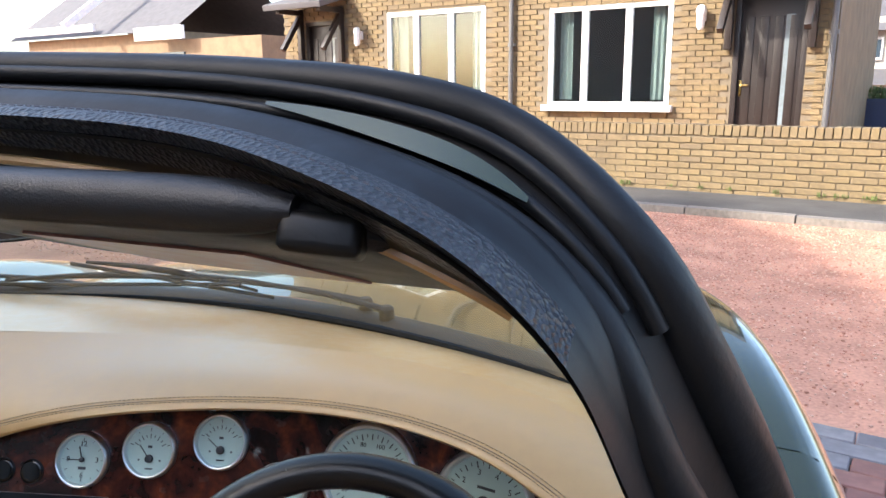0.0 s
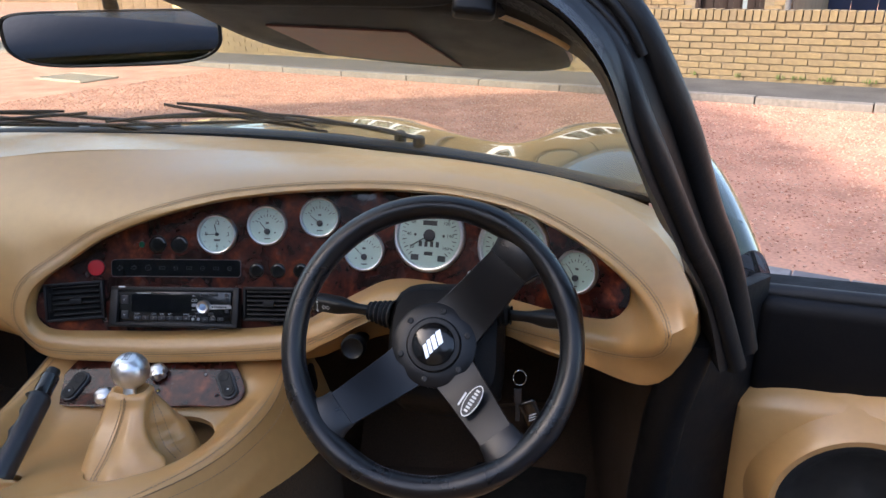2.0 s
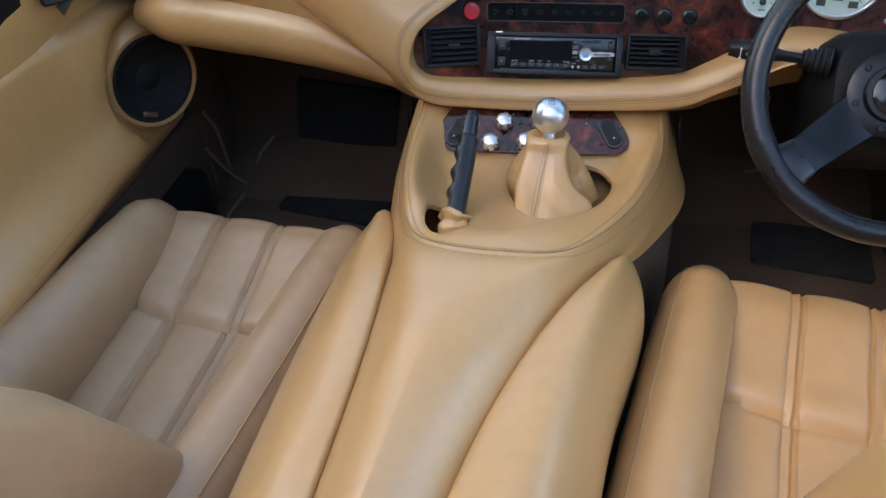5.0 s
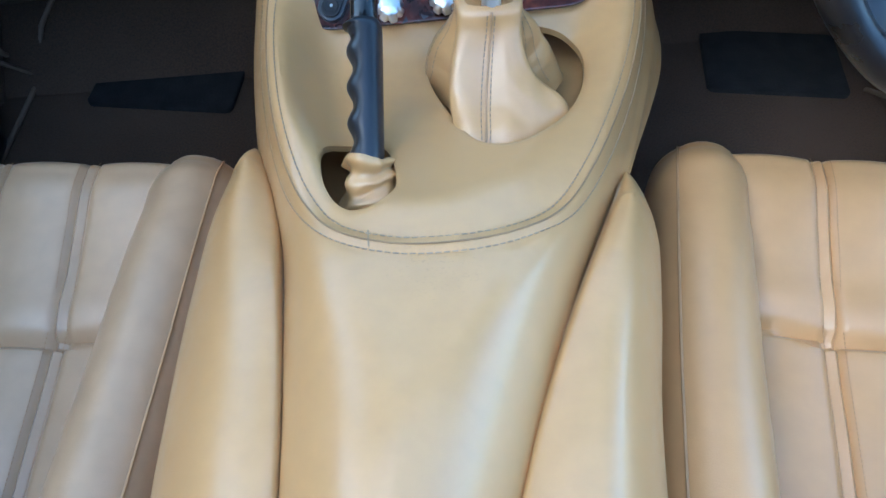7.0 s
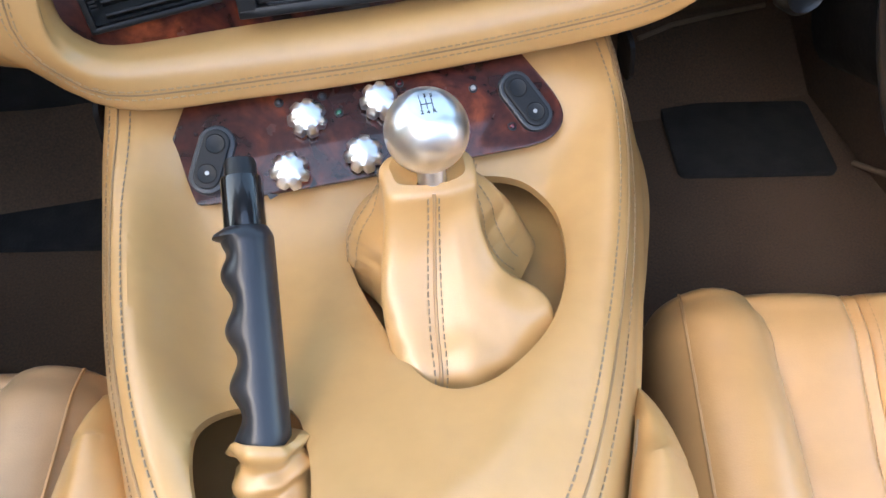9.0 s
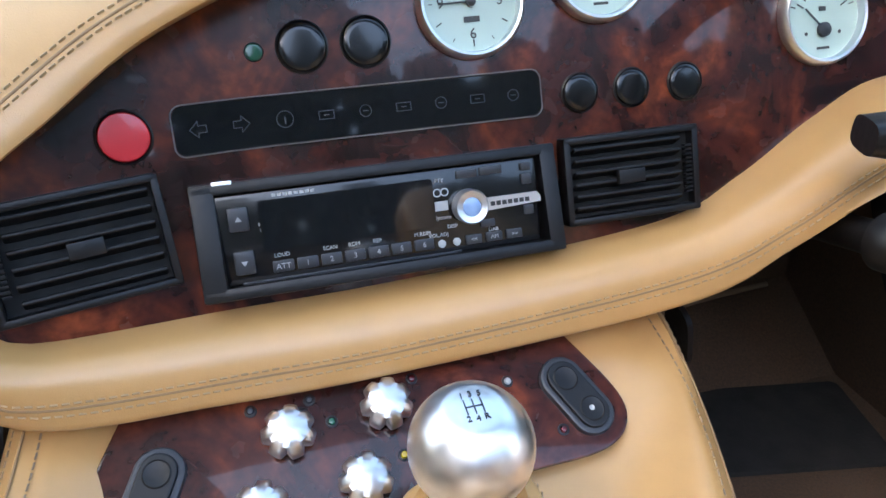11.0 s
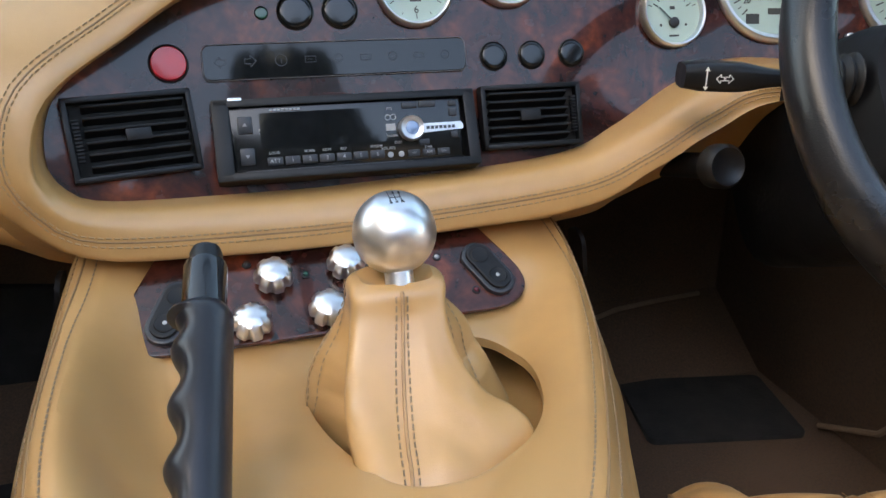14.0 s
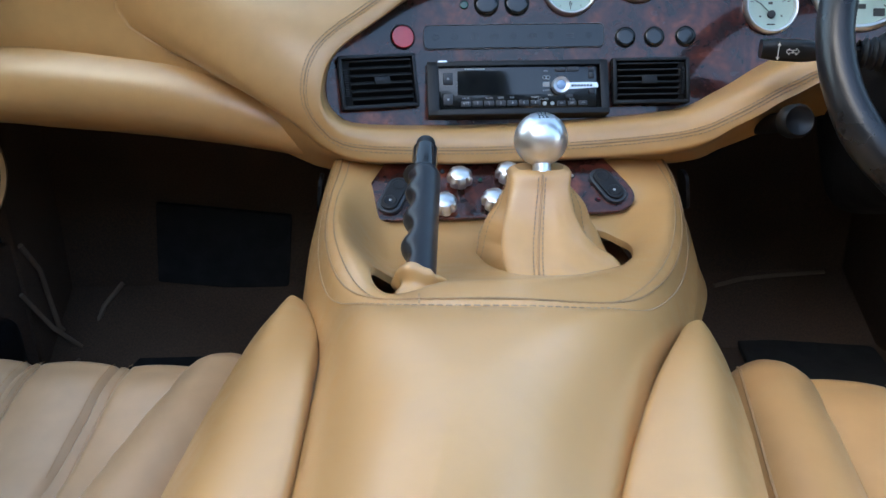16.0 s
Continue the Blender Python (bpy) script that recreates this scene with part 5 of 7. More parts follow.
rows = []
for a in np.linspace(0, 2 * math.pi, 96, endpoint=False):
    r = wheel_sweep(a)
    rows.append([tuple(WM @ Vector(((0.1685 + r * math.cos(b)) * math.cos(a), (0.1685 + r * math.cos(b)) * math.sin(a), r * 1.12 * math.sin(b)))) for b in np.linspace(0, 2 * math.pi, 18, endpoint=False)])
rim = wp("rim", loft(rows, close_u=True, close_v=True), BLACK_LEATHER, None, "smooth black leather rim")
ring = [WM @ Vector(((0.1685 - 0.0140) * math.cos(a), (0.1685 - 0.0140) * math.sin(a), 0.0035)) for a in np.linspace(0, 2 * math.pi, 240, endpoint=False)]
part("rim_stitching", stitches(ring, [(WM.to_3x3() @ Vector((-math.cos(a), -math.sin(a), 0.3))) for a in np.linspace(0, 2 * math.pi, 240, endpoint=False)], pitch=0.004, length=0.0028, close=True, lift=0.0005), THREAD_DARK, rim)
for ang, wide in ((47, 1.25), (219, 1.05), (308, 1.0)):
    m = WM @ Matrix.Rotation(radians(ang), 4, "Z")
    rows = []
    for s in np.linspace(0, 1, 15):
        x = 0.030 + s * 0.131
        w = 0.0295 * wide - 0.010 * s + 0.010 * smoothstep(0.75, 1.0, s)
        h = -0.041 + 0.041 * smoothstep(0.05, 0.95, s)
        rows.append([tuple(m @ Vector((x, w, h - 0.003))), tuple(m @ Vector((x, w * 0.96, h + 0.001))), tuple(m @ Vector((x, 0, h + 0.0022))), tuple(m @ Vector((x, -w * 0.96, h + 0.001))), tuple(m @ Vector((x, -w, h - 0.003))), tuple(m @ Vector((x, 0, h - 0.004)))])
    spoke = wp("spoke", loft(rows, close_u=True, cap=True), SPOKE)
    # leather gusset where the spoke meets the rim
    rows = []
    for s in np.linspace(0, 1, 10):
        x = 0.132 + s * 0.036
        w = 0.024 * wide + 0.012 * s**2
        h = -0.041 + 0.041 * smoothstep(0.05, 0.95, (x - 0.03) / 0.131)
        t = 0.005 + 0.006 * s
        rows.append([tuple(m @ Vector((x, w * math.cos(b), h + t * math.sin(b)))) for b in np.linspace(0, 2 * math.pi, 20, endpoint=False)])
    part("spoke_cover", loft(rows, close_u=True, cap=True), BLACK_LEATHER, spoke)
    if ang == 308:
        dm = m @ T((0.085, 0, -0.0135)) @ Matrix.Rotation(radians(-19), 4, "Y") @ Matrix.Rotation(radians(-68), 4, "Z")
        dec = part("decal", plate([(0.021 * math.cos(a), 0.0092 * math.sin(a)) for a in np.linspace(0, 2 * math.pi, 40, endpoint=False)], 0.0008, dm @ T((0, 0, 0.0008))), DECAL_WHITE, spoke, "white oval decal")
        o = part("decal_field", plate([(0.0195 * math.cos(a), 0.0078 * math.sin(a)) for a in np.linspace(0, 2 * math.pi, 40, endpoint=False)], 0.0004, dm @ T((0, 0, 0.0014))), SPOKE, spoke)
        part("decal_marks", joined(*[box(0.0028, 0.0062 - 0.0012 * abs(k - 3) / 3, 0.0004, 0, dm @ T((-0.0135 + 0.0045 * k, 0, 0.0020))) for k in range(7)] + [box(0.018, 0.0026, 0.0004, 0, dm @ T((0.004, -0.0122, 0.0012)))]), DECAL_WHITE, spoke)
wp("hub_plate", lathe([(0.0, -0.052), (0.050, -0.052), (0.053, -0.046), (0.053, -0.0395), (0.051, -0.038), (0.034, -0.0375)], 48, WM), SPOKE)
for k in range(6):
    a = radians(17 + 60 * k)
    wp("bolt", lathe([(0.0042, -0.038), (0.0040, -0.0355), (0.0022, -0.0352), (0.0022, -0.0365), (0, -0.0365)], 12, WM @ T((0.0435 * math.cos(a), 0.0435 * math.sin(a), 0))), BLACK)
wp("horn_surround", lathe([(0.0345, -0.040), (0.0345, -0.033), (0.0325, -0.0305), (0.0270, -0.0300), (0.0262, -0.0315)], 48, WM), BLACK)
horn = wp("horn_button", lathe([(0.0262, -0.034), (0.0258, -0.0305), (0.018, -0.0275), (0.0, -0.0262)], 48, WM), GLOSS_BLACK)
bmk = WM @ T((0, 0, -0.0262)) @ Matrix.Rotation(radians(38), 4, "Z")
logo = [plate([(x0, -0.008), (x0 + w, -0.008), (x0 + w + 0.006, 0.008), (x0 + 0.006, 0.008)], 0.0014, bmk @ T((0, dy, 0))) for x0, w, dy in ((-0.0175, 0.005, -0.002), (-0.0105, 0.005, 0.0), (-0.0035, 0.006, 0.001), (0.0045, 0.007, 0.002))]
part("badge", joined(*logo), ALLOY, horn, "silver badge shapes")

column = thing("steering_column", (0.41, 0.0, 0.66), "black steering column shroud with stalks and ignition keys", "steering column")
CM = Matrix.Translation((0.4085, -0.165, 0.675)) @ Matrix.Rotation(radians(-3), 4, "Z") @ Matrix.Rotation(radians(57), 4, "X")


def cp(name, bm, mat, parent=None, label=""):
    o = part(name, bm, mat, None, label)
    if parent is None:
        return under(o, column)
    o.parent = parent
    return o


rows = []
for d, hw, up, dn in ((0.0, 0.050, 0.060, 0.056), (-0.006, 0.068, 0.074, 0.066), (-0.03, 0.076, 0.086, 0.078), (-0.07, 0.078, 0.092, 0.088), (-0.12, 0.076, 0.092, 0.086), (-0.20, 0.065, 0.075, 0.075)):
    row = []
    for a in np.linspace(0, 2 * math.pi, 40, endpoint=False):
        c, s = math.cos(a), math.sin(a)
        k = (abs(c) ** 4 + abs(s) ** 4) ** -0.25
        row.append(tuple(CM @ Vector((0.010 + hw * k * c, (up if s > 0 else dn) * k * s, d))))
    rows.append(row)
cp("shroud", loft(rows, close_u=True, cap=True), DOOR_BLACK)
cp("shroud_joint", sweep([CM @ Vector((x, -0.002, -0.0345)) for x in (-0.0672, 0.0872)], 0.0008, 6), VENT_DARK)
for s, tip in ((-1, Vector((0.232, -0.081, 0.698))), (1, Vector((0.592, -0.150, 0.706)))):
    root = CM @ Vector((s * 0.060, 0.012, -0.045))
    root.z = tip.z - 0.003
    d = (tip - root).normalized()
    L = (tip - root).length
    boot = []
    for u in np.linspace(0, 1, 30):
        boot.append((0.019 - 0.007 * u + 0.0016 * math.sin(u * 32), u * 0.036))
    q = d.to_track_quat("Z", "Y").to_matrix().to_4x4()
    stalk = cp("stalk", lathe(boot, 24, T(root) @ q), RUBBER, None, "ribbed black stalk")
    side = d.cross(Vector((0, 0, 1))).normalized()
    upd = side.cross(d)
    rows = []
    for u in np.linspace(0, 1, 16):
        c = root + d * (0.03 + (L - 0.03) * u)
        w = 0.0065 + 0.0065 * smoothstep(0.25, 0.6, u)
        h = 0.0062 + 0.0045 * smoothstep(0.25, 0.6, u) - 0.002 * smoothstep(0.85, 1, u)
        rows.append([tuple(c + side * (w * (abs(math.cos(b)) ** 0.6) * math.copysign(1, math.cos(b))) + upd * (h * (abs(math.sin(b)) ** 0.6) * math.copysign(1, math.sin(b)))) for b in np.linspace(0, 2 * math.pi, 24, endpoint=False)])
    part("stalk_arm", loft(rows, close_u=True, cap=True), BLACK, stalk)
    if s < 0:
        face = -side if (-side).y < 0 else side
        ex = Vector((1, 0, 0)) - face * face.x
        ex.normalize()
        ey = face.cross(ex)
        c = tip - d * 0.022 + face * 0.0133
        fm = Matrix(((ex.x, ey.x, face.x, c.x), (ex.y, ey.y, face.y, c.y), (ex.z, ey.z, face.z, c.z), (0, 0, 0, 1)))
        sy = [box(0.0008, 0.011, 0.0003, 0, fm @ T((-0.007, 0, 0)))]
        sy += [plate([(-0.0018, 0), (0.0018, 0), (0, 0.003 * k)][::k], 0.0003, fm @ T((-0.007, 0.0055 * k, 0))) for k in (1, -1)]
        for k in (1, -1):
            o = [(0, 0), (0.003, 0.003), (0.003, 0.0013), (0.0055, 0.0013), (0.0055, -0.0013), (0.003, -0.0013), (0.003, -0.003)]
            pts = [(k * -px, py) for px, py in o]
            for (ax_, ay_), (bx_, by_) in zip(pts, pts[1:] + pts[:1]):
                ln = math.hypot(bx_ - ax_, by_ - ay_)
                sy.append(box(ln + 0.0003, 0.0006, 0.0003, 0, fm @ T((0.006 + k * 0.006 + (ax_ + bx_) / 2, (ay_ + by_) / 2, 0)) @ Matrix.Rotation(math.atan2(by_ - ay_, bx_ - ax_), 4, "Z")))
        part("stalk_symbols", joined(*sy), DECAL_WHITE, stalk)
# lock barrel, round switch and keys
lockp = CM @ Vector((0.070, -0.05, -0.075))
cp("ignition_lock", lathe([(0.016, -0.012), (0.016, 0.010), (0.012, 0.013), (0, 0.013)], 24, T(lockp) @ Matrix.Rotation(radians(80), 4, "Y")), BLACK)
kr = Vector((0.518, -0.150, 0.622))
keys = cp("key_ring", sweep([kr + Vector((0.0085 * math.cos(a), 0.003 * math.sin(a), 0.0095 * math.sin(a))) for a in np.linspace(0, 2 * math.pi, 28, endpoint=False)], 0.0007, 6, close=True), CHROME)
part("key", joined(box(0.010, 0.0025, 0.022, 0.001, T(kr + Vector((-0.002, -0.002, -0.026)))), box(0.006, 0.002, 0.03, 0.0005, T(kr + Vector((-0.002, -0.002, -0.05))))), GREY_BLACK, keys)
part("key_fob", box(0.024, 0.008, 0.040, 0.004, T(kr + Vector((0.016, -0.002, -0.052))) @ Matrix.Rotation(radians(-22), 4, "Y"), 3), GLOSS_BLACK, keys)
part("fob_marks", joined(*[box(0.010, 0.0008, 0.0014, 0, T(kr + Vector((0.018, -0.0066, -0.060 + 0.004 * k))) @ Matrix.Rotation(radians(-22), 4, "Y")) for k in range(3)]), DECAL_WHITE, keys)
under(part("round_switch", lathe([(0.018, 0), (0.018, 0.012), (0.015, 0.016), (0.012, 0.014), (0, 0.013)], 28, T((0.284, -0.068, 0.621)) @ Matrix.Rotation(radians(75), 4, "X")), BLACK, None), column)
under(part("switch_stem", lathe([(0.011, -0.12), (0.011, 0.0)], 20, T((0.284, -0.068, 0.621)) @ Matrix.Rotation(radians(75), 4, "X")), DOOR_BLACK, None), column)


# ---- seats ----
def car_seat(name, cx, yf, label, back_top, back_y, W, turn, bx, skin, lean):
    """A bucket seat: pleated cushion in two fields, side bolsters, backrest with wings."""
    st = thing(name, (cx, yf, 0.13), label, "car seat", "front seats")

    def sp(nm, bm, mat=skin, parent=None, lab=""):
        o = part(nm, bm, mat, None, lab)
        if parent is None:
            return under(o, st)
        o.parent = parent
        return o

    hw = 0.132
    ycross = yf - 0.195
    top = smooth_curve([(-0.75, 0.285), (-0.5, 0.272), (-0.30, 0.293), (-0.20, 0.309), (-0.10, 0.343), (-0.03, 0.362), (-0.008, 0.358), (0.004, 0.340)])
    rows = []
    for v in np.r_[np.linspace(0.026, 0.004, 6), np.linspace(0.0, -0.03, 8), np.linspace(-0.035, -0.72, 110)]:
        row = []
        for x in np.linspace(-hw - 0.02, hw + 0.02, 67):
            if v > 0.003:
                z = 0.14 + (0.335 - 0.14) * (1 - ((v - 0.004) / 0.022)) ** 0.6
            else:
                z = top(v)
            z -= 0.006 * sum(math.exp(-((x - c - d) / 0.0030) ** 2) for c in (-0.052, 0.052) for d in (-0.0062, 0.0062)) * (v < 0.006)
            z += 0.0015 * sum(math.exp(-((x - c) / 0.004) ** 2) for c in (-0.052, 0.052))
            z += 0.006 * (abs(math.cos(math.pi * x / 0.104)) if abs(x) < 0.16 else 0) * (v < 0.01)
            yc = -0.216 + 0.012 * (x / hw) ** 2
            z -= 0.013 * math.exp(-((v - yc) / 0.006) ** 2)
            z += 0.007 * math.exp(-((v - yc - 0.03) / 0.03) ** 2)
            z += 0.0012 * noise.noise(Vector((x * 22 + cx * 9, v * 22, 1.3)))
            row.append((cx + x, yf + v, z))
        rows.append(row)
    sp("cushion", loft(rows), lab="pleated tan leather cushion with double seams")
    for c in (-0.052, 0.052):
        for d in (-0.0105, 0.0105):
            path = [(cx + c + d, yf + v, top(v) + 0.0042) for v in np.linspace(-0.01, -0.6, 60)]
            sp("seam_stitching", stitches(path, lift=0.0), SEAM)
    for s in (-1, 1):
        f = smooth_curve([(0.0, 0.000, 0.302, 0.013), (0.03, -0.008, 0.315, 0.043), (0.10, -0.034, 0.327, 0.059), (0.25, -0.10, 0.333, 0.063), (0.6, -0.30, 0.335, 0.064), (1.0, -0.62, 0.345, 0.064)])
        rows = []
        for u in np.r_[np.linspace(0, 0.1, 10, endpoint=False), np.linspace(0.1, 1, 36)]:
            dy, z, r = f(u)
            row = []
            for a in np.linspace(0, 2 * math.pi, 32, endpoint=False):
                w = 0.0012 * noise.noise(Vector((a * 2, u * 30 + s * 5 + cx * 7, 0)))
                row.append((cx + s * (hw + 0.051 + lean * u) + (0.88 * r + w) * math.cos(a), yf + dy, z + (r * 1.18 + w) * math.sin(a) * (1.0 if math.sin(a) > 0 else 1.9)))
            rows.append(row)
        bol = sp("bolster", loft(rows, close_u=True, cap=True), lab="rounded leather side bolster")
        for off in (0.012,):
            path = []
            for u in np.linspace(0.05, 1, 50):
                dy, z, r = f(u)
                a = math.pi / 2 - s * 0.62
                path.append((cx + s * (hw + 0.051 + lean * u) + 0.885 * r * math.cos(a), yf + dy, z + r * 1.185 * math.sin(a)))
            part("bolster_piping", sweep(path, 0.0016, 6), SEAM, bol)
    # backrest
    b0 = Vector((cx + bx, yf - 0.56, 0.30))
    b1 = Vector((cx + bx, back_y, back_top))
    d = (b1 - b0).normalized()
    n = Vector((1, 0, 0)).cross(d)
    n = -n if n.y < 0 else n
    H = (b1 - b0).length
    rows = []
    for u in np.r_[np.linspace(0, 0.86, 30, endpoint=False), 0.86 + 0.14 * np.sin(np.linspace(0, math.pi / 2, 16))]:
        q = max(0.0, (u - 0.86) / 0.14)
        w = (W - 0.02 * u) * (1 - 0.20 * q**3)
        th = (0.078 - 0.020 * u) * math.sqrt(1 - 0.93 * q * q)
        row = []
        for a in np.linspace(0, 2 * math.pi, 72, endpoint=False):
            c, s_ = math.cos(a), math.sin(a)
            k = (abs(c) ** 3.5 + abs(s_) ** 3.5) ** (-1 / 3.5)
            x = w * k * c
            y = th * k * s_
            if s_ > 0:
                y += 0.045 * smoothstep(0.45, 0.95, abs(x) / w) * (1 - 0.45 * u) * (1 - smoothstep(0.70, 1.0, u))
                y -= 0.006 * sum(math.exp(-((x - cc) / 0.006) ** 2) for cc in (-0.055, 0.055))
            row.append(tuple(b0 + d * (H * u) + Vector((x, 0, 0)) + n * y))
        rows.append(row)
    cap = [[tuple(Vector(p) + (b1 + d * 0.012 - Vector(p)) * k + d * 0.010 * k) for p in rows[-1]] for k in (0.25, 0.55, 0.8, 0.97)]
    back = sp("backrest", loft(rows + cap, close_u=True, cap=True), lab="leather backrest with raised wings")

    def on_back(u, f):
        """A place on the front of the backrest, f of its half width from the middle."""
        q = max(0.0, (u - 0.86) / 0.14)
        w, th = (W - 0.02 * u) * (1 - 0.20 * q**3), (0.078 - 0.020 * u) * math.sqrt(max(1 - 0.93 * q * q, 0.0))
        y = th * (1 - abs(f) ** 3.5) ** (1 / 3.5) + 0.045 * smoothstep(0.45, 0.95, abs(f)) * (1 - 0.45 * u) * (1 - smoothstep(0.70, 1.0, u))
        return tuple(b0 + d * (H * u) + Vector((f * w, 0, 0)) + n * (y + 0.0004))

    over = np.r_[np.linspace(0.1, 0.86, 30, endpoint=False), 0.86 + 0.14 * np.sin(np.linspace(0, 0.9, 8))]
    for s in (-1, 1):
        part("back_seam", sweep([on_back(u, s * 0.74) for u in over], 0.0022, 6), SEAM, back)
        part("seam_stitching", stitches([on_back(u, s * 0.70) for u in over], [tuple(n * 0.8 + d * 0.5)] * len(over), lift=0.0004), THREAD, back)
    sp("seat_base", box(0.40, 0.50, 0.10, 0.02, T((cx, yf - 0.34, 0.18))), BLACK)
    st.rotation_euler.z = radians(turn)
    return st


car_seat("driver_seat", 0.435, -0.184, "tan leather driver's seat with pleated cushion and raised bolsters", 0.912, -0.945, 0.195, -12.0, 0.046, SEAT_LEATHER, 0.030)
car_seat("passenger_seat", -0.500, -0.076, "tan leather passenger seat with pleated cushion, greyed in colour for sky light", 0.700, -0.790, 0.190, -7.0, 0.0, SKYLIT_LEATHER, -0.006)


# ---- windscreen, its frame, visor and mirror ----
def base_y(x):
    return 0.425 - 0.55 * x * x


def base_z(x):
    return 0.820 - 0.054 * x + 0.004 * x * x


#        out               in                str               low               front
HDR = [
    ((0.0, -0.215, 1.178), (0.0, -0.250, 1.160), (0.0, -0.300, 1.150), (0.0, -0.270, 1.122), (0.0, -0.200, 1.135)),
    ((0.26, -0.235, 1.175), (0.26, -0.268, 1.155), (0.26, -0.315, 1.146), (0.26, -0.290, 1.116), (0.26, -0.220, 1.130)),
    ((0.40, -0.264, 1.169), (0.40, -0.294, 1.145), (0.40, -0.352, 1.137), (0.40, -0.312, 1.100), (0.40, -0.245, 1.117)),
    ((0.48, -0.288, 1.161), (0.473, -0.318, 1.130), (0.474, -0.397, 1.122), (0.470, -0.332, 1.085), (0.48, -0.265, 1.102)),
    ((0.535, -0.304, 1.146), (0.525, -0.347, 1.113), (0.520, -0.409, 1.100), (0.518, -0.345, 1.068), (0.535, -0.280, 1.084)),
    ((0.588, -0.338, 1.104), (0.570, -0.362, 1.078), (0.560, -0.408, 1.060), (0.556, -0.352, 1.048), (0.585, -0.288, 1.035)),
    ((0.637, -0.335, 1.020), (0.608, -0.368, 1.000), (0.595, -0.388, 0.985), (0.588, -0.345, 0.998), (0.632, -0.275, 0.980)),
    ((0.693, -0.276, 0.908), (0.668, -0.312, 0.890), (0.655, -0.328, 0.880), (0.643, -0.283, 0.892), (0.692, -0.210, 0.880)),
    ((0.758, -0.205, 0.782), (0.738, -0.232, 0.765), (0.722, -0.248, 0.758), (0.712, -0.180, 0.772), (0.764, -0.130, 0.770)),
    ((0.785, -0.190, 0.700), (0.768, -0.215, 0.690), (0.742, -0.235, 0.690), (0.735, -0.170, 0.690), (0.788, -0.120, 0.690)),
]
HU = [0, 0.18, 0.30, 0.38, 0.45, 0.54, 0.66, 0.80, 0.95, 1.0]
hf = smooth_curve([(u, *[c for p in k for c in p]) for u, k in zip(HU, HDR)])


def hdr(u, k):
    """Line k of the header and pillar; u runs from one pillar's foot (-1) over the middle (0) to the other's (1)."""
    v = hf(abs(u))[3 * k:3 * k + 3]
    return Vector((v[0] if u >= 0 else -v[0], v[1], v[2]))


screen = thing("windscreen", (0.0, 0.4, 0.8), "windscreen in a black padded frame with ribbed roof seals", "windscreen")


def wsp(name, bm, mat, lab=""):
    return under(part(name, bm, mat, None, lab), screen)


US = np.linspace(-0.95, 1, 121)
def roll_line(k1, k2, f, lift, r, name, mat, lab="", sides=12, u0=-0.95, u1=1.0, swell=0.0):
    """A round roll along the header; swell: how much fatter it gets down the pillars."""
    path = [hdr(u, k1).lerp(hdr(u, k2), f) + Vector((0, 0, lift)) for u in np.linspace(u0, u1, 121)]
    wsp(name, sweep(path, lambda q: r + swell * smoothstep(0.46, 0.72, abs(u0 + (u1 - u0) * q)), sides), mat, lab)


rows = []
for u in US:
    o, i, s, l, f = (hdr(u, k) for k in range(5))
    rows.append([tuple(p) for p in (o - Vector((0, 0, 0.004)), o.lerp(i, 0.35) - Vector((0, 0, 0.006)), o.lerp(i, 0.75) - Vector((0, 0, 0.012)), i - Vector((0, 0, 0.006)), s.lerp(i, 0.1) - Vector((0, 0, 0.008)), s.lerp(l, 0.45) - Vector((0, -0.004, 0.0)), l, l.lerp(f, 0.5) + Vector((0, 0, 0.004)), f, f.lerp(o, 0.5))])
wsp("frame", loft(rows, close_u=True), FRAME_BLACK, "black windscreen frame")
roll_line(0, 0, 0, -0.007, 0.0105, "outer_seal", RUBBER, "thick black roof seal", swell=0.005)
roll_line(0, 1, 0.42, -0.001, 0.0045, "seal_rib", RUBBER, u0=-0.60, u1=0.60)
roll_line(0, 1, 0.66, -0.006, 0.0035, "seal_rib", RUBBER, u0=-0.57, u1=0.57)
roll_line(1, 1, 0, -0.008, 0.0095, "inner_seal", RUBBER, swell=0.003)
rows = []
for u in US:
    i, s, l = hdr(u, 1), hdr(u, 2), hdr(u, 3)
    c = i.lerp(s, 0.5) + Vector((0, 0, 0.004))
    rows.append([tuple(i + Vector((0, 0, -0.004))), tuple(i.lerp(s, 0.12) + Vector((0, 0, 0.0035))), tuple(i.lerp(s, 0.26) + Vector((0, 0, 0.0048))), tuple(i.lerp(s, 0.40) + Vector((0, 0, 0.0015))), tuple(c + Vector((0, 0, -0.0055))), tuple(i.lerp(s, 0.62) + Vector((0, 0, 0.0010))), tuple(i.lerp(s, 0.84) + Vector((0, 0, 0.0018))), tuple(s), tuple(s.lerp(l, 0.25)), tuple(s.lerp(l, 0.55))])
wsp("leather_trim", loft(rows, mat_of=lambda j, i: 0 if 28 < j < 92 and i >= 4 else 1), [GRAINED, FRAME_BLACK], "grained black leather trim")
path = [hdr(u, 1).lerp(hdr(u, 2), 0.86) + Vector((0, 0, 0.002)) for u in np.linspace(-0.45, 0.45, 140)]
wsp("trim_stitching", stitches(path, lift=0.001), THREAD_DARK)
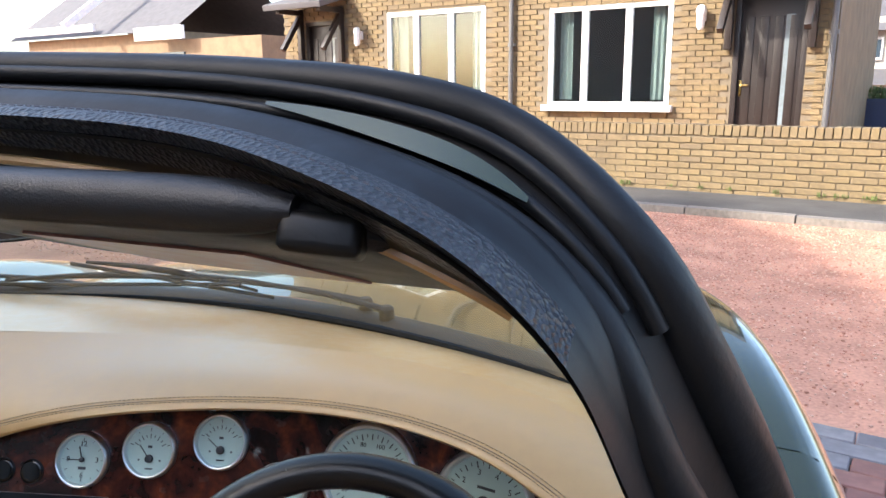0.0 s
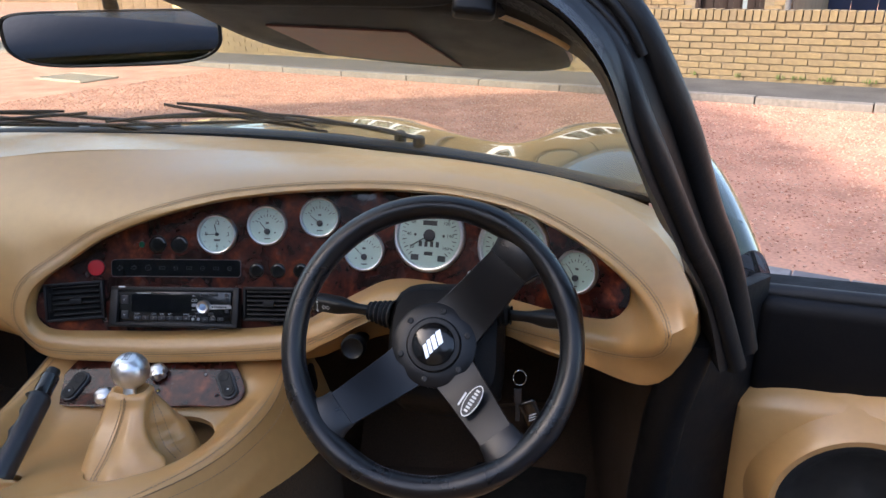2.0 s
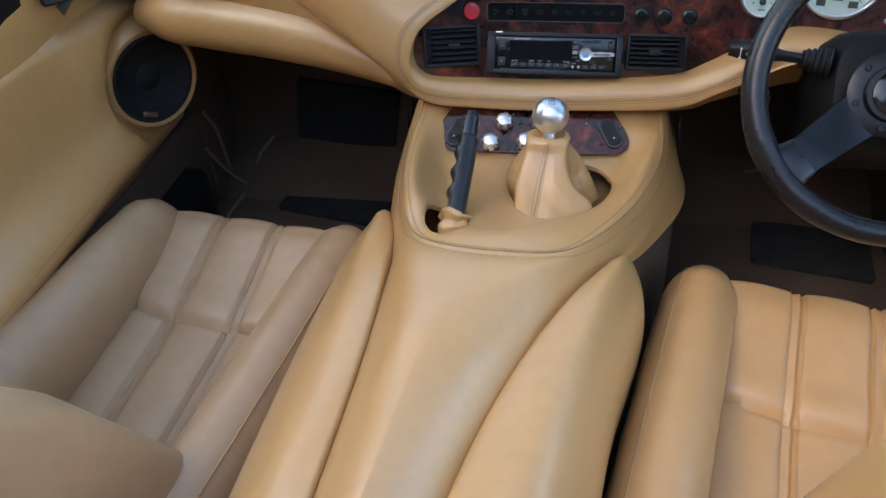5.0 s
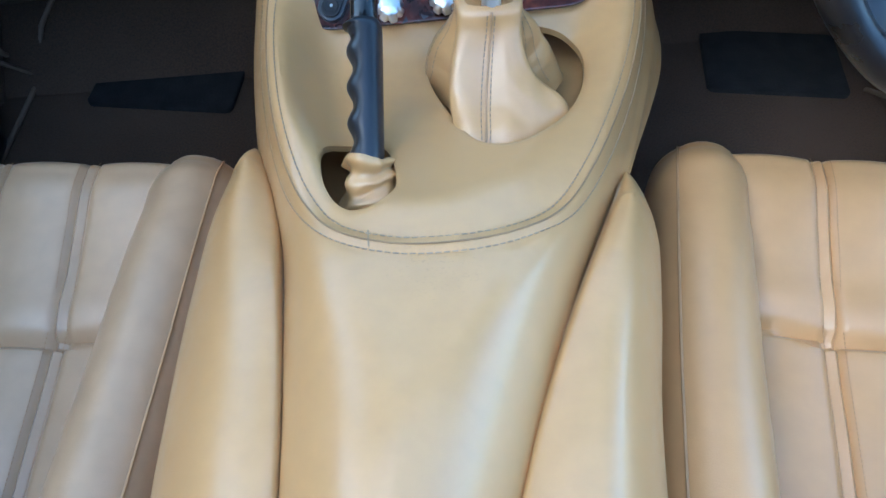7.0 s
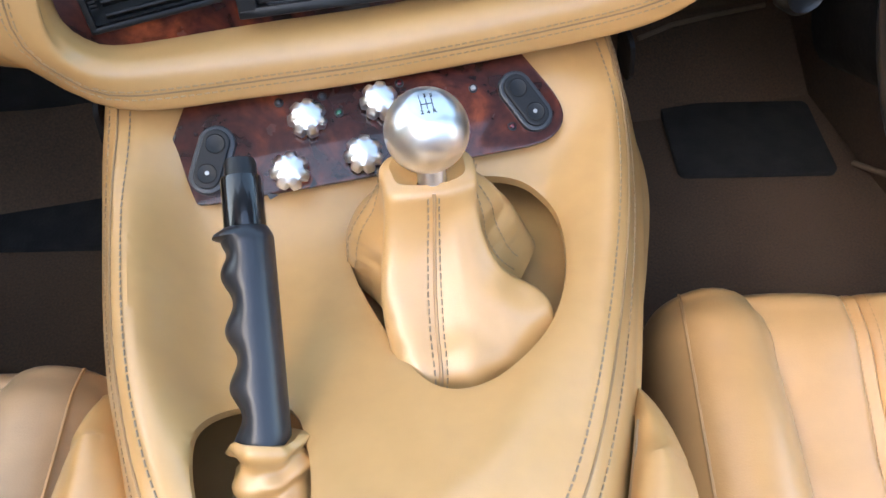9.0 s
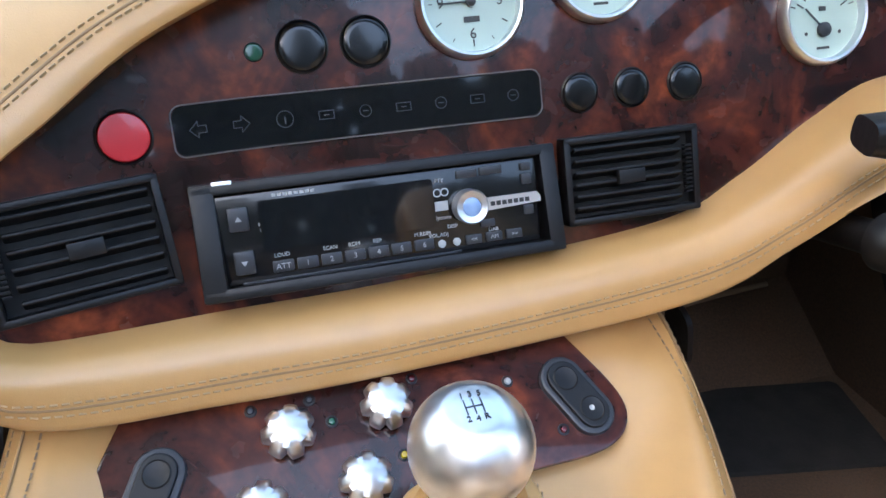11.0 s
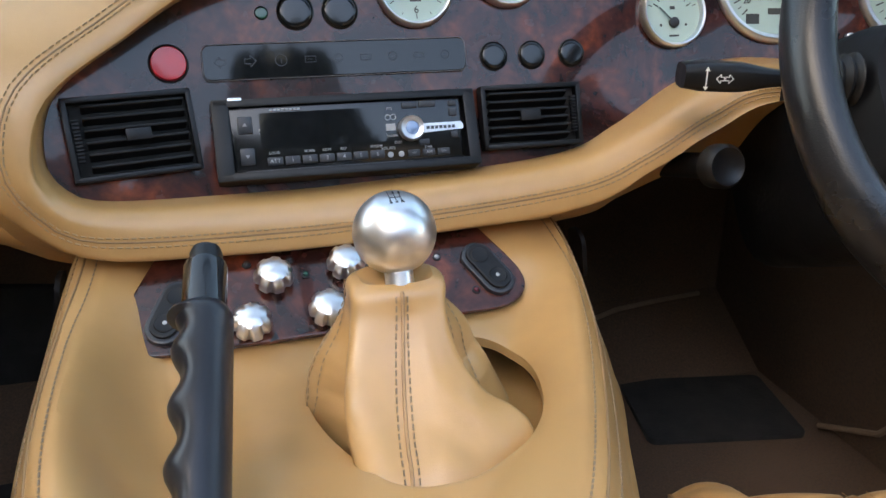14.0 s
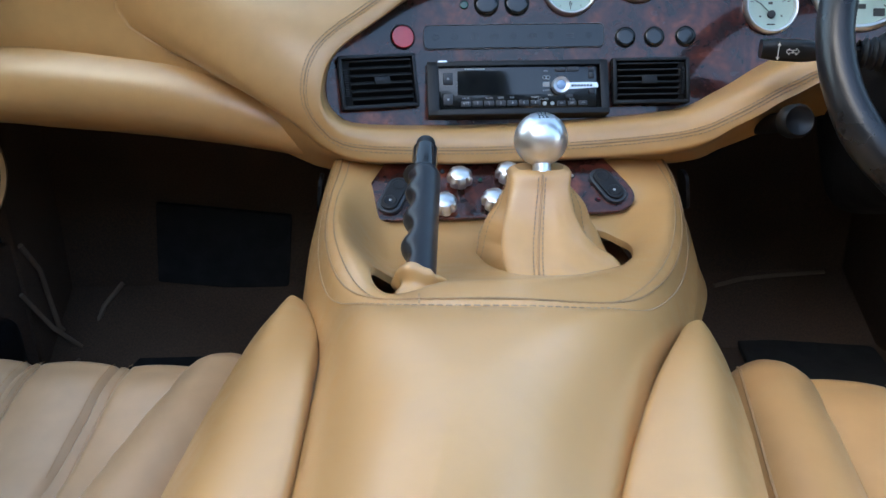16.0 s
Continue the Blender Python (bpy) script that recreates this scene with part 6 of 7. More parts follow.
# body-coloured top of the header between the seals
for s in (-1, 1):
    rows = []
    for u in np.linspace(0.315, 0.485, 30):
        k = math.sin(math.pi * (u - 0.31) / 0.18) ** 0.6
        rows.append([tuple(hdr(s * u, 0).lerp(hdr(s * u, 1), 0.80 + 0.13 * k * q) + Vector((0, 0, 0.0015))) for q in (-1, -0.4, 0.3, 1)])
    wsp("header_panel", loft(rows), PAINT, "green painted header strip")
# bare tan edge under the header
wsp("headlining_edge", sweep([hdr(u, 3).lerp(hdr(u, 2), 0.18) for u in np.linspace(-0.5, 0.5, 61)], 0.003, 8), LEATHER)

# glass
rows = []
for v in np.linspace(0, 1, 10):
    row = []
    for s in np.linspace(-1, 1, 41):
        xb = 0.765 * s
        b = Vector((xb, base_y(xb) - 0.004, base_z(xb)))
        a = abs(s)
        u = 0.66 * a if a < 0.75 else 0.495 + (a - 0.75) / 0.25 * 0.45
        f = hdr(u if s >= 0 else -u, 4)
        p = b.lerp(f, v)
        p += Vector((0, 0.03, 0.02)) * math.sin(math.pi * v) * (1 - a**3)
        row.append(tuple(p))
    rows.append(row)
glass = wsp("glass", loft(rows), GLASS, "lightly tinted glass")
path = [(x, base_y(x) - 0.006, base_z(x) + 0.002) for x in np.linspace(-0.75, 0.75, 61)]
wsp("lower_seal", sweep(path, 0.007, 8), RUBBER)
path = [(x, base_y(x) + 0.035, base_z(x) - 0.004) for x in np.linspace(-0.72, 0.72, 61)]
wsp("scuttle", sweep(path, 0.028, 10, flat=0.5), SCUTTLE, "black scuttle panel")


def wiper(root, arm_end, blade_a, blade_b):
    w = thing("windscreen_wiper", root, "black windscreen wiper parked along the glass", "wiper", "wipers")
    under(part("pivot", lathe([(0.012, -0.03), (0.012, 0.012), (0.008, 0.016), (0, 0.016)], 16, T(root)), RUBBER, None), w)
    r, e = Vector(root), Vector(arm_end)
    under(part("arm", sweep([r + Vector((0, 0, 0.010)), r.lerp(e, 0.25) + Vector((0, 0, 0.016)), r.lerp(e, 0.6) + Vector((0, 0, 0.014)), e], lambda u: 0.008 - 0.0045 * u, 8, flat=0.6), RUBBER, None), w)
    a, b = Vector(blade_a), Vector(blade_b)
    under(part("blade_bridge", sweep([a.lerp(b, t) + Vector((0, 0, 0.011 * math.sin(math.pi * t) - 0.002)) for t in np.linspace(0.08, 0.92, 14)], lambda u: 0.0055 - 0.003 * abs(2 * u - 1), 8), RUBBER, None), w)
    under(part("blade_rubber", sweep([a.lerp(b, t) - Vector((0, -0.002, 0.006)) for t in np.linspace(0, 1, 8)], 0.0032, 6), RUBBER, None), w)


def on_glass(x, h):
    """A place just outside the glass, h metres above its foot."""
    b = Vector((x, base_y(x), base_z(x)))
    return b + Vector((0, -0.72, 0.52)).normalized() * h + Vector((0, 0.016, 0.012))


wiper((0.34, base_y(0.34) + 0.03, base_z(0.34) + 0.012), on_glass(-0.02, 0.085), on_glass(-0.30, 0.02), on_glass(0.12, 0.075))
wiper((0.30, base_y(0.30) + 0.05, base_z(0.30) + 0.012), on_glass(-0.06, 0.055), on_glass(-0.13, 0.115), on_glass(0.16, 0.030))
wiper((-0.16, base_y(0.16) + 0.04, base_z(0.16) + 0.012), on_glass(-0.48, 0.075), on_glass(-0.70, 0.03), on_glass(-0.28, 0.075))
wiper((-0.20, base_y(0.2) + 0.03, base_z(0.2) + 0.012), on_glass(-0.50, 0.03), on_glass(-0.68, 0.08), on_glass(-0.32, 0.02))


def sun_visor(side):
    s = side
    ux = Vector((1, -0.17, -0.03)).normalized()
    w = Vector((0.0, 0.935, -0.355))
    w = (w - ux * w.dot(ux)).normalized()
    n = ux.cross(w)
    o = Vector((0.285, -0.335, 1.108))
    m = Matrix(((ux.x, w.x, n.x, o.x), (ux.y, w.y, n.y, o.y), (ux.z, w.z, n.z, o.z), (0, 0, 0, 1)))
    if s < 0:
        m = Matrix.Diagonal((-1, 1, 1, 1)) @ m
    v = thing("sun_visor", m.translation, "black padded sun visor folded down below the header", "sun visor", "sun visors")
    outline = [(-0.112, -0.020), (-0.05, -0.012), (0.165, -0.004), (0.212, 0.027), (0.244, 0.098), (0.254, 0.168), (0.246, 0.194), (0.20, 0.206), (0.10, 0.200), (0.0, 0.175), (-0.055, 0.156), (-0.085, 0.111), (-0.102, 0.033)]
    lo = closed_spline(outline, 80)[0]
    c = lo.mean(0)
    rows = [[tuple(m @ Vector((*(c + (p - c) * k), z))) for p in lo] for k, z in ((0.02, -0.0095), (0.80, -0.0095), (0.95, -0.0085), (0.99, -0.005), (1.0, 0.0), (0.99, 0.005), (0.95, 0.0085), (0.80, 0.0095), (0.02, 0.0095))]
    under(part("visor_pad", loft(rows, close_u=True, cap=True), VISOR_BLACK, None), v)
    under(part("visor_roll", sweep([m @ Vector((u, -0.004, 0.002 * math.sin(9 * u))) for u in np.linspace(-0.10, 0.17, 20)], lambda q: 0.013 * (1 - (2 * q - 1) ** 8 * 0.5), 14), VISOR_BLACK, None), v)
    # vanity mirror, its gravel reflection painted on rather than mirrored
    under(part("vanity_reflection", plate([(-0.031, 0.060), (0.108, 0.066), (0.137, 0.182), (-0.003, 0.156)], 0.002, m @ T((0, 0, -0.0112))), VANITY_REFLECTION, None, "vanity mirror with the red gravel's reflection put into its colour"), v)
    under(part("visor_clip", box(0.036, 0.022, 0.018, 0.005, m @ T((0.180, 0.004, -0.006)) @ Matrix.Rotation(radians(12), 4, "Z"), 3), BLACK, None, "black plastic hinge block"), v)
    return v


sun_visor(1)
sun_visor(-1)

mm = look((-0.015, -0.030, 1.052), (-0.015 + 0.17, -0.030 - 0.90, 1.052 - 0.055)) @ Matrix.Rotation(radians(180), 4, "Y")
mm = mm @ Matrix.Diagonal((1, 1, 1, 1))
mir = thing("rear_view_mirror", mm.translation, "black framed rear-view mirror on a stem", "mirror")
oval = [(0.138 * math.copysign(abs(math.cos(a)) ** 0.45, math.cos(a)), 0.036 * math.copysign(abs(math.sin(a)) ** 0.55, math.sin(a)) + 0.004 * math.cos(2 * a)) for a in np.linspace(0, 2 * math.pi, 72, endpoint=False)]
rows = [[tuple(mm @ Vector((x * k, y * k2, z))) for x, y in oval] for k, k2, z in ((0.3, 0.3, -0.022), (0.80, 0.72, -0.020), (0.96, 0.92, -0.010), (1.0, 1.0, 0.0), (1.0, 1.0, 0.004), (0.975, 0.94, 0.006), (0.965, 0.91, 0.0035))]
under(part("housing", loft(rows, close_u=True, cap=False), BLACK, None), mir)
under(part("mirror_glass", plate([(x * 0.967, y * 0.915) for x, y in oval], 0.001, mm @ T((0, 0, 0.0025))), MIRROR, None, "mirror glass"), mir)
under(part("stem", sweep([mm @ Vector((0, 0.01, -0.018)), (-0.02, -0.02, 1.105), (-0.01, -0.12, 1.125), (0, -0.21, 1.128)], 0.010, 10), BLACK, None), mir)

# ---- car body outside ----
car_body = thing("sports_car", (0, 1.0, 0.2), "dark green glossy sports car bonnet and wings around the cabin", "car")
ZC = smooth_curve([(0.10, 0.815), (0.43, 0.822), (0.6, 0.818), (0.9, 0.778), (1.25, 0.705), (1.6, 0.58), (1.78, 0.47)])
ZV = smooth_curve([(0.10, 0.765), (0.43, 0.775), (0.6, 0.762), (0.9, 0.705), (1.25, 0.630), (1.6, 0.53), (1.78, 0.44)])
ZW = smooth_curve([(-0.3, 0.640), (0.0, 0.705), (0.12, 0.758), (0.25, 0.798), (0.42, 0.818), (0.6, 0.806), (0.8, 0.776), (1.1, 0.715), (1.4, 0.62), (1.65, 0.50), (1.78, 0.43)])


def bonnet_z(x, y):
    a = abs(x)
    c = ZC(y) * (1 - smoothstep(0.15, 0.56, a)) + ZV(y) * smoothstep(0.15, 0.56, a)
    z = c * (1 - smoothstep(0.52, 0.74, a)) + ZW(y) * smoothstep(0.52, 0.74, a)
    z -= 0.36 * ((a - 0.85) / 0.135) ** 2.3 if a > 0.85 else 0
    return z


rows = []
for t in np.linspace(0, 1, 60):
    row = []
    for s in np.linspace(-1, 1, 101):
        x = 0.99 * s * (1 - 0.05 * t * t)
        y0 = base_y(x) + 0.045 if abs(x) < 0.78 else base_y(0.78) + 0.045 - (abs(x) - 0.78) * 0.2
        y1 = 1.76 - 0.42 * x * x
        y = y0 + (y1 - y0) * t
        row.append((x, y, bonnet_z(x, y)))
    rows.append(row)
under(part("bonnet", loft(rows), PAINT, None, "glossy dark green paint"), car_body)
for s in (-1, 1):
    rows = []
    for k in np.linspace(0, 1, 12):
        row = []
        for a in np.linspace(0.772, 0.988, 22):
            y = 0.34 + (-0.02 + 0.8 * (a - 0.772) - 0.34) * k
            row.append((s * a, y, bonnet_z(a, y) - 0.001))
        y = row[-1][1]
        row += [(s * 0.984, y, 0.38), (s * 0.96, y, 0.2)]
        rows.append(row)
    under(part("front_wing", loft(rows), PAINT, None), car_body)
    under(part("wing_side", box(0.02, 1.5, 0.3, 0.004, T((s * 0.945, 0.95, 0.30))), PAINT, None), car_body)
    under(part("sill", box(0.16, 1.5, 0.16, 0.03, T((s * 0.80, -0.55, 0.21)), 3), RUBBER, None, "black door sill"), car_body)
    if s < 0:
        continue
    under(part("door_post", sweep([(0.722, -0.205, 0.72), (0.706, -0.165, 0.58), (0.700, -0.135, 0.42), (0.700, -0.115, 0.13)], 0.027, 12), DOOR_BLACK, None, "black door post with rubber seal"), car_body)
    under(part("hinge_panel", box(0.19, 0.02, 0.60, 0.004, T((0.792, -0.080, 0.42)) @ Matrix.Rotation(radians(40), 4, "Z"), 2), DOOR_BLACK, None), car_body)
under(part("rear_deck", box(1.70, 0.60, 0.06, 0.025, T((0, -1.62, 0.76)), 3), PAINT, None), car_body)
for s in (-1, 1):
    under(part("rear_wing", box(0.12, 1.0, 0.5, 0.05, T((s * 0.86, -1.55, 0.50)), 3), PAINT, None), car_body)
under(part("rear_bulkhead", box(1.56, 0.05, 0.60, 0.02, T((0, -1.28, 0.42)), 2), CARPET, None), car_body)
under(part("rear_shelf", box(1.50, 0.36, 0.05, 0.02, T((0, -1.12, 0.60)), 2), LEATHER, None), car_body)
hood = thing("folded_hood", (0, -1.35, 0.79), "black folded soft hood lying behind the seats", "soft top")
rows = []
for x in np.linspace(-0.68, 0.68, 50):
    k = 1 - (abs(x) / 0.70) ** 4
    rows.append([(x, -1.36 + (0.17 + 0.02 * math.sin(4 * x)) * math.cos(a), 0.79 + 0.10 * k * max(math.sin(a), 0) + 0.012 * math.sin(9 * x + 3 * a) * math.sin(a)) for a in np.linspace(0, math.pi, 20)])
under(part("cloth", loft(rows), HOOD, None), hood)
# floor tub
tub = [box(1.62, 1.75, 0.02, 0, T((0, -0.42, 0.12))), box(1.60, 0.02, 0.62, 0, T((0, 0.46, 0.40)))]
floor_tub = tagged(new("floor", mesh_of("floor", joined(*tub), CARPET)), "brown carpet floor and bulkhead of the footwells", "floor", kind="structure")
for s, toe in ((1, 0.62), (-1, 0.62)):
    tb = thing("toe_board", (s * 0.48, 0.38, 0.13), "brown carpeted sloping toe board", "toe board", "toe boards")
    under(part("carpet", loft([[(s * 0.20, 0.30, 0.132), (s * 0.79, 0.30, 0.132)], [(s * 0.20, 0.44, 0.22), (s * 0.79, 0.44, 0.22)], [(s * 0.20, 0.455, 0.45), (s * 0.79, 0.455, 0.45)]]), CARPET, None), tb)
    sp_ = thing("side_carpet", (s * 0.775, 0.1, 0.13), "brown carpet on the footwell side", "carpet", "side carpets")
    y0, y1, xs_ = (-0.110, 0.495, 0.712) if s > 0 else (0.29, 0.495, -0.770)
    under(part("carpet", box(0.02, y1 - y0, 0.48, 0.004, T((xs_, (y0 + y1) / 2, 0.37))), CARPET, None), sp_)
    if s < 0:
        under(part("sill_carpet", box(0.02, 1.2, 0.24, 0.004, T((-0.775, -0.31, 0.25))), CARPET, None), sp_)
    under(part("binding", sweep([(xs_ - s * 0.013, -0.10 + 0.4 * (s < 0), 0.36), (xs_ - s * 0.013, -0.02 + 0.36 * (s < 0), 0.30), (xs_ - s * 0.013, 0.06 + 0.30 * (s < 0), 0.18), (xs_ - s * 0.03, 0.14 + 0.24 * (s < 0), 0.14)], 0.0045, 8), BINDING, None, "pale carpet binding"), sp_)
for cx, cy, w, d in ((0.556, 0.227, 0.232, 0.155), (-0.477, 0.322, 0.252, 0.165)):
    mt = thing("heel_mat", (cx, cy, 0.13), "black rubber heel mat on brown carpet", "floor mat", "heel mats")
    under(part("mat", plate(rounded(w, d, 0.012), 0.008, T((cx, cy, 0.1315)) @ Matrix.Rotation(radians(-11), 4, "Z"), 0.002), MAT_BLACK, None), mt)
bd = thing("footwell_edging", (-0.72, 0.34, 0.134), "pale fabric binding along the edges of the passenger carpet", "carpet edging", "carpet edgings")
under(part("edge", sweep([(-0.735, 0.10, 0.136), (-0.722, 0.22, 0.136), (-0.708, 0.345, 0.138), (-0.690, 0.40, 0.20), (-0.665, 0.438, 0.228)], 0.0045, 8), BINDING, None), bd)
under(part("branch", sweep([(-0.708, 0.345, 0.138), (-0.735, 0.300, 0.21), (-0.752, 0.262, 0.29)], 0.004, 8), BINDING, None), bd)
bd = thing("footwell_edging", (0.57, 0.43, 0.21), "pale fabric binding across the driver's toe board", "carpet edging", "carpet edgings")
under(part("edge", sweep([(0.44, 0.408, 0.204), (0.50, 0.420, 0.212), (0.57, 0.425, 0.215), (0.66, 0.428, 0.218)], 0.004, 8), BINDING, None), bd)
# black panel put where the void under the dash is only shaded
fr = thing("bulkhead_shade", (-0.455, 0.44, 0.27), "black panel standing in for the shaded void on the passenger bulkhead", "foot board")
under(part("board", box(0.24, 0.016, 0.155, 0.006, T((-0.471, 0.440, 0.292)) @ Matrix.Rotation(radians(7), 4, "Y")), MAT_BLACK, None), fr)
# glove box roll under the passenger side
kn = thing("knee_roll", (-0.5, 0.12, 0.6), "tan leather knee roll under the passenger dash", "knee roll")
keyk = [(0.0, -0.225, 0.030, 0.575, 0.012), (0.10, -0.262, 0.045, 0.598, 0.028), (0.25, -0.335, 0.075, 0.622, 0.045), (0.5, -0.47, 0.105, 0.640, 0.052), (0.75, -0.60, 0.12, 0.648, 0.050), (0.9, -0.68, 0.125, 0.650, 0.042), (1.0, -0.73, 0.13, 0.650, 0.020)]
kf = smooth_curve(keyk)
rows = []
for u in np.linspace(0, 1, 50):
    x, y, z, r = kf(u)
    rows.append([(x, y + r * 1.35 * math.cos(a), z + r * 1.05 * math.sin(a)) for a in np.linspace(0, 2 * math.pi, 26, endpoint=False)])
under(part("roll", loft(rows, close_u=True, cap=True), LEATHER, None), kn)
under(part("roll_stitching", stitches([(x, y - r * 1.35 * 0.55, z + r * 1.05 * 0.84) for x, y, z, r in (kf(u) for u in np.linspace(0.06, 0.97, 80))], [(0, -0.5, 0.8)] * 80, lift=0.001), THREAD, None), kn)
under(part("glove_box", box(0.46, 0.24, 0.06, 0.02, T((-0.49, 0.24, 0.625)), 2), BLACK, None), kn)
# end vent of the dash
air_m = Matrix.Translation((-0.630, 0.058, 0.790)) @ Matrix.Rotation(radians(75), 4, "X") @ Matrix.Rotation(radians(6), 4, "Y")
air_vent(air_m, 0.078, 0.052, -1)


# ---- doors ----
def car_door(name, m, label, upper, x0, sx, sy, top_of, bot_of, turn, big):
    """A door's inside: x back from the hinge, y up, z into the car."""
    th = thing(name, m.translation, label, "car door", "doors")

    def dp(nm, bm, mat, parent=None, lab=""):
        bm.transform(m)
        o = part(nm, bm, mat, None, lab)
        if parent is None:
            return under(o, th)
        o.parent = parent
        return o

    dp("shell", plate([(0.0, 0.69), (-0.015, 0.24), (0.12, 0.11), (0.30, 0.08), (1.12, 0.08), (1.14, 0.69)], 0.085, T((0, 0, -0.10)), 0.01), upper)
    hi = 0.075 if turn > 10 else 0.0
    dp("upper_panel", box(1.10, 0.15 + hi, 0.05, 0.02, T((0.56, 0.615 + hi / 2, -0.02)), 3), upper)
    dp("door_top", sweep([(0.01, 0.688 + hi, -0.03), (0.3, 0.690 + hi, -0.025), (1.1, 0.69 + hi, -0.02)], 0.014, 10, up=(0, 1, 0)), RUBBER, None, "black weather strip")
    # sculpted trim with a speaker pod
    rows = []
    for v in np.linspace(0, 1, 40):
        row = []
        for u in np.linspace(0, 1, 60):
            x = x0 + (1.06 - x0) * u
            top, bot = top_of(x), bot_of(x)
            y = bot + (top - bot) * v
            z = 0.010
            pod = math.exp(-(((x - sx) / 0.17) ** 4) - (((y - sy) / 0.15) ** 4))
            z += 0.045 * pod
            z += 0.055 * math.exp(-((y - (sy - 0.075 - 0.05 * x)) / 0.055) ** 2) * smoothstep(sx - 0.05, sx + 0.25, x)
            sm = smoothstep(0.078 * big, 0.100 * big, math.hypot(x - sx, y - sy)) if turn < 10 else smoothstep(0.092, 0.130, math.hypot(x - sx, y - sy))
            z = z * sm + 0.022 * (1 - sm)
            e = min(u * 1.03, (1 - u) * 1.03, v * 0.33, (1 - v) * 0.33)
            z -= 0.030 * max(0, 1 - e / 0.022) ** 2
            row.append((x, y, z))
        rows.append(row)
    trim = dp("trim", loft(rows), LEATHER, None, "sculpted tan leather door trim")
    c = T((sx, sy, 0.058)) @ Matrix.Rotation(radians(turn), 4, "Y") @ Matrix.Diagonal((big, big, 1, 1))
    dp("speaker_ring", lathe([(0.122, -0.065), (0.104, -0.02), (0.096, 0.003), (0.090, 0.009), (0.083, 0.007), (0.078, -0.004)], 48, c), LEATHER, trim)
    spk = dp("speaker", lathe([(0.086, 0.002), (0.083, 0.007), (0.075, 0.006), (0.068, -0.002), (0.026, -0.012), (0.019, -0.008), (0.011, -0.004), (0, -0.003)], 48, c), SPEAKER, None, "black round loudspeaker")
    dp("speaker_badge", box(0.030, 0.010, 0.004, 0.001, c @ T((0.030, -0.058, 0.012)) @ Matrix.Rotation(radians(24), 4, "Z")), ALLOY, spk)
    seam = [(x, sy - 0.065 - 0.05 * x, 0.011 + 0.054 * smoothstep(sx - 0.05, sx + 0.25, x)) for x in np.linspace(sx + 0.2, 1.02, 60)]
    dp("armrest_stitching", stitches(seam, [(0, 0.5, 1)] * 60, lift=0.002), THREAD, trim)
    if turn > 10:
        vm = m @ T((0.330, 0.672, 0.036)) @ Matrix.Rotation(radians(40), 4, "Y") @ Matrix.Rotation(radians(-12), 4, "X")
        v = dp("door_vent", plate(rounded(0.075, 0.046, 0.005), 0.012, m.inverted() @ vm, 0.003), BLACK, None, "black louvred side vent")
        for k in range(4):
            dp("slat", box(0.060, 0.002, 0.004, 0, m.inverted() @ vm @ T((0, -0.013 + 0.009 * k, 0.0135))), VENT_DARK, v)
    return th


# passenger door shut; driver's door open
dm = Matrix(((0, 0, 1, -0.800), (-1, 0, 0, 0.315), (0, 1, 0, 0.070), (0, 0, 0, 1)))
pdoor = car_door("passenger_door", dm, "shut passenger door with tan leather trim and loudspeaker", LEATHER, 0.0, 0.195, 0.455,
                 lambda x: 0.54 + 0.065 * smoothstep(0.0, 0.22, x), lambda x: 0.34 - 0.05 * smoothstep(0.0, 0.06, x) - 0.03 * smoothstep(0.1, 0.5, x), 30, 1.0)
op = radians(75)
dx, dy = math.sin(op), -math.cos(op)
dd = Matrix(((dx, 0, dy, 0.845), (dy, 0, -dx, -0.035), (0, 1, 0, 0.0), (0, 0, 0, 1)))
ddoor = car_door("driver_door", dd, "open driver's door with tan leather trim and loudspeaker", DOOR_BLACK, -0.015, 0.163, 0.414,
                 smooth_curve([(-0.015, 0.530), (0.0, 0.540), (0.16, 0.566), (0.4, 0.600), (1.1, 0.62)]), smooth_curve([(-0.015, 0.345), (0.006, 0.314), (0.12, 0.258), (0.19, 0.198), (0.4, 0.16), (1.1, 0.15)]), 6, 1.27)


# ---- outside: drive, footway, wall, houses ----
SM = Matrix.Rotation(radians(-27), 4, "Z")  # u along the street, v away from the car


def street(ob, parent=None):
    ob.matrix_basis = SM
    if parent is not None:
        ob.parent = parent
        ob.matrix_basis = Matrix.Identity(4)
    return ob


def s_thing(name, label, category, at=(0, 0, 0), group="", kind=""):
    ob = tagged(new(name), label, category, group, kind)
    ob.matrix_basis = SM @ T(at)
    return ob


def s_part(name, bm, mat, parent, lab="", smooth=True, at=(0, 0, 0)):
    """A part given in street places, under a thing that stands at at."""
    bm.transform(T((-at[0], -at[1], -at[2])))
    return part(name, bm, mat, parent, lab, smooth)


bm = bmesh.new()
vs = [bm.verts.new(p) for p in ((-300, -300, 0), (300, -300, 0), (300, 300, 0), (-300, 300, 0))]
bm.faces.new(vs)
ground = tagged(new("ground", mesh_of("ground", bm, GRAVEL)), "red gravel drive reaching to the kerb and beyond", "ground", kind="structure")


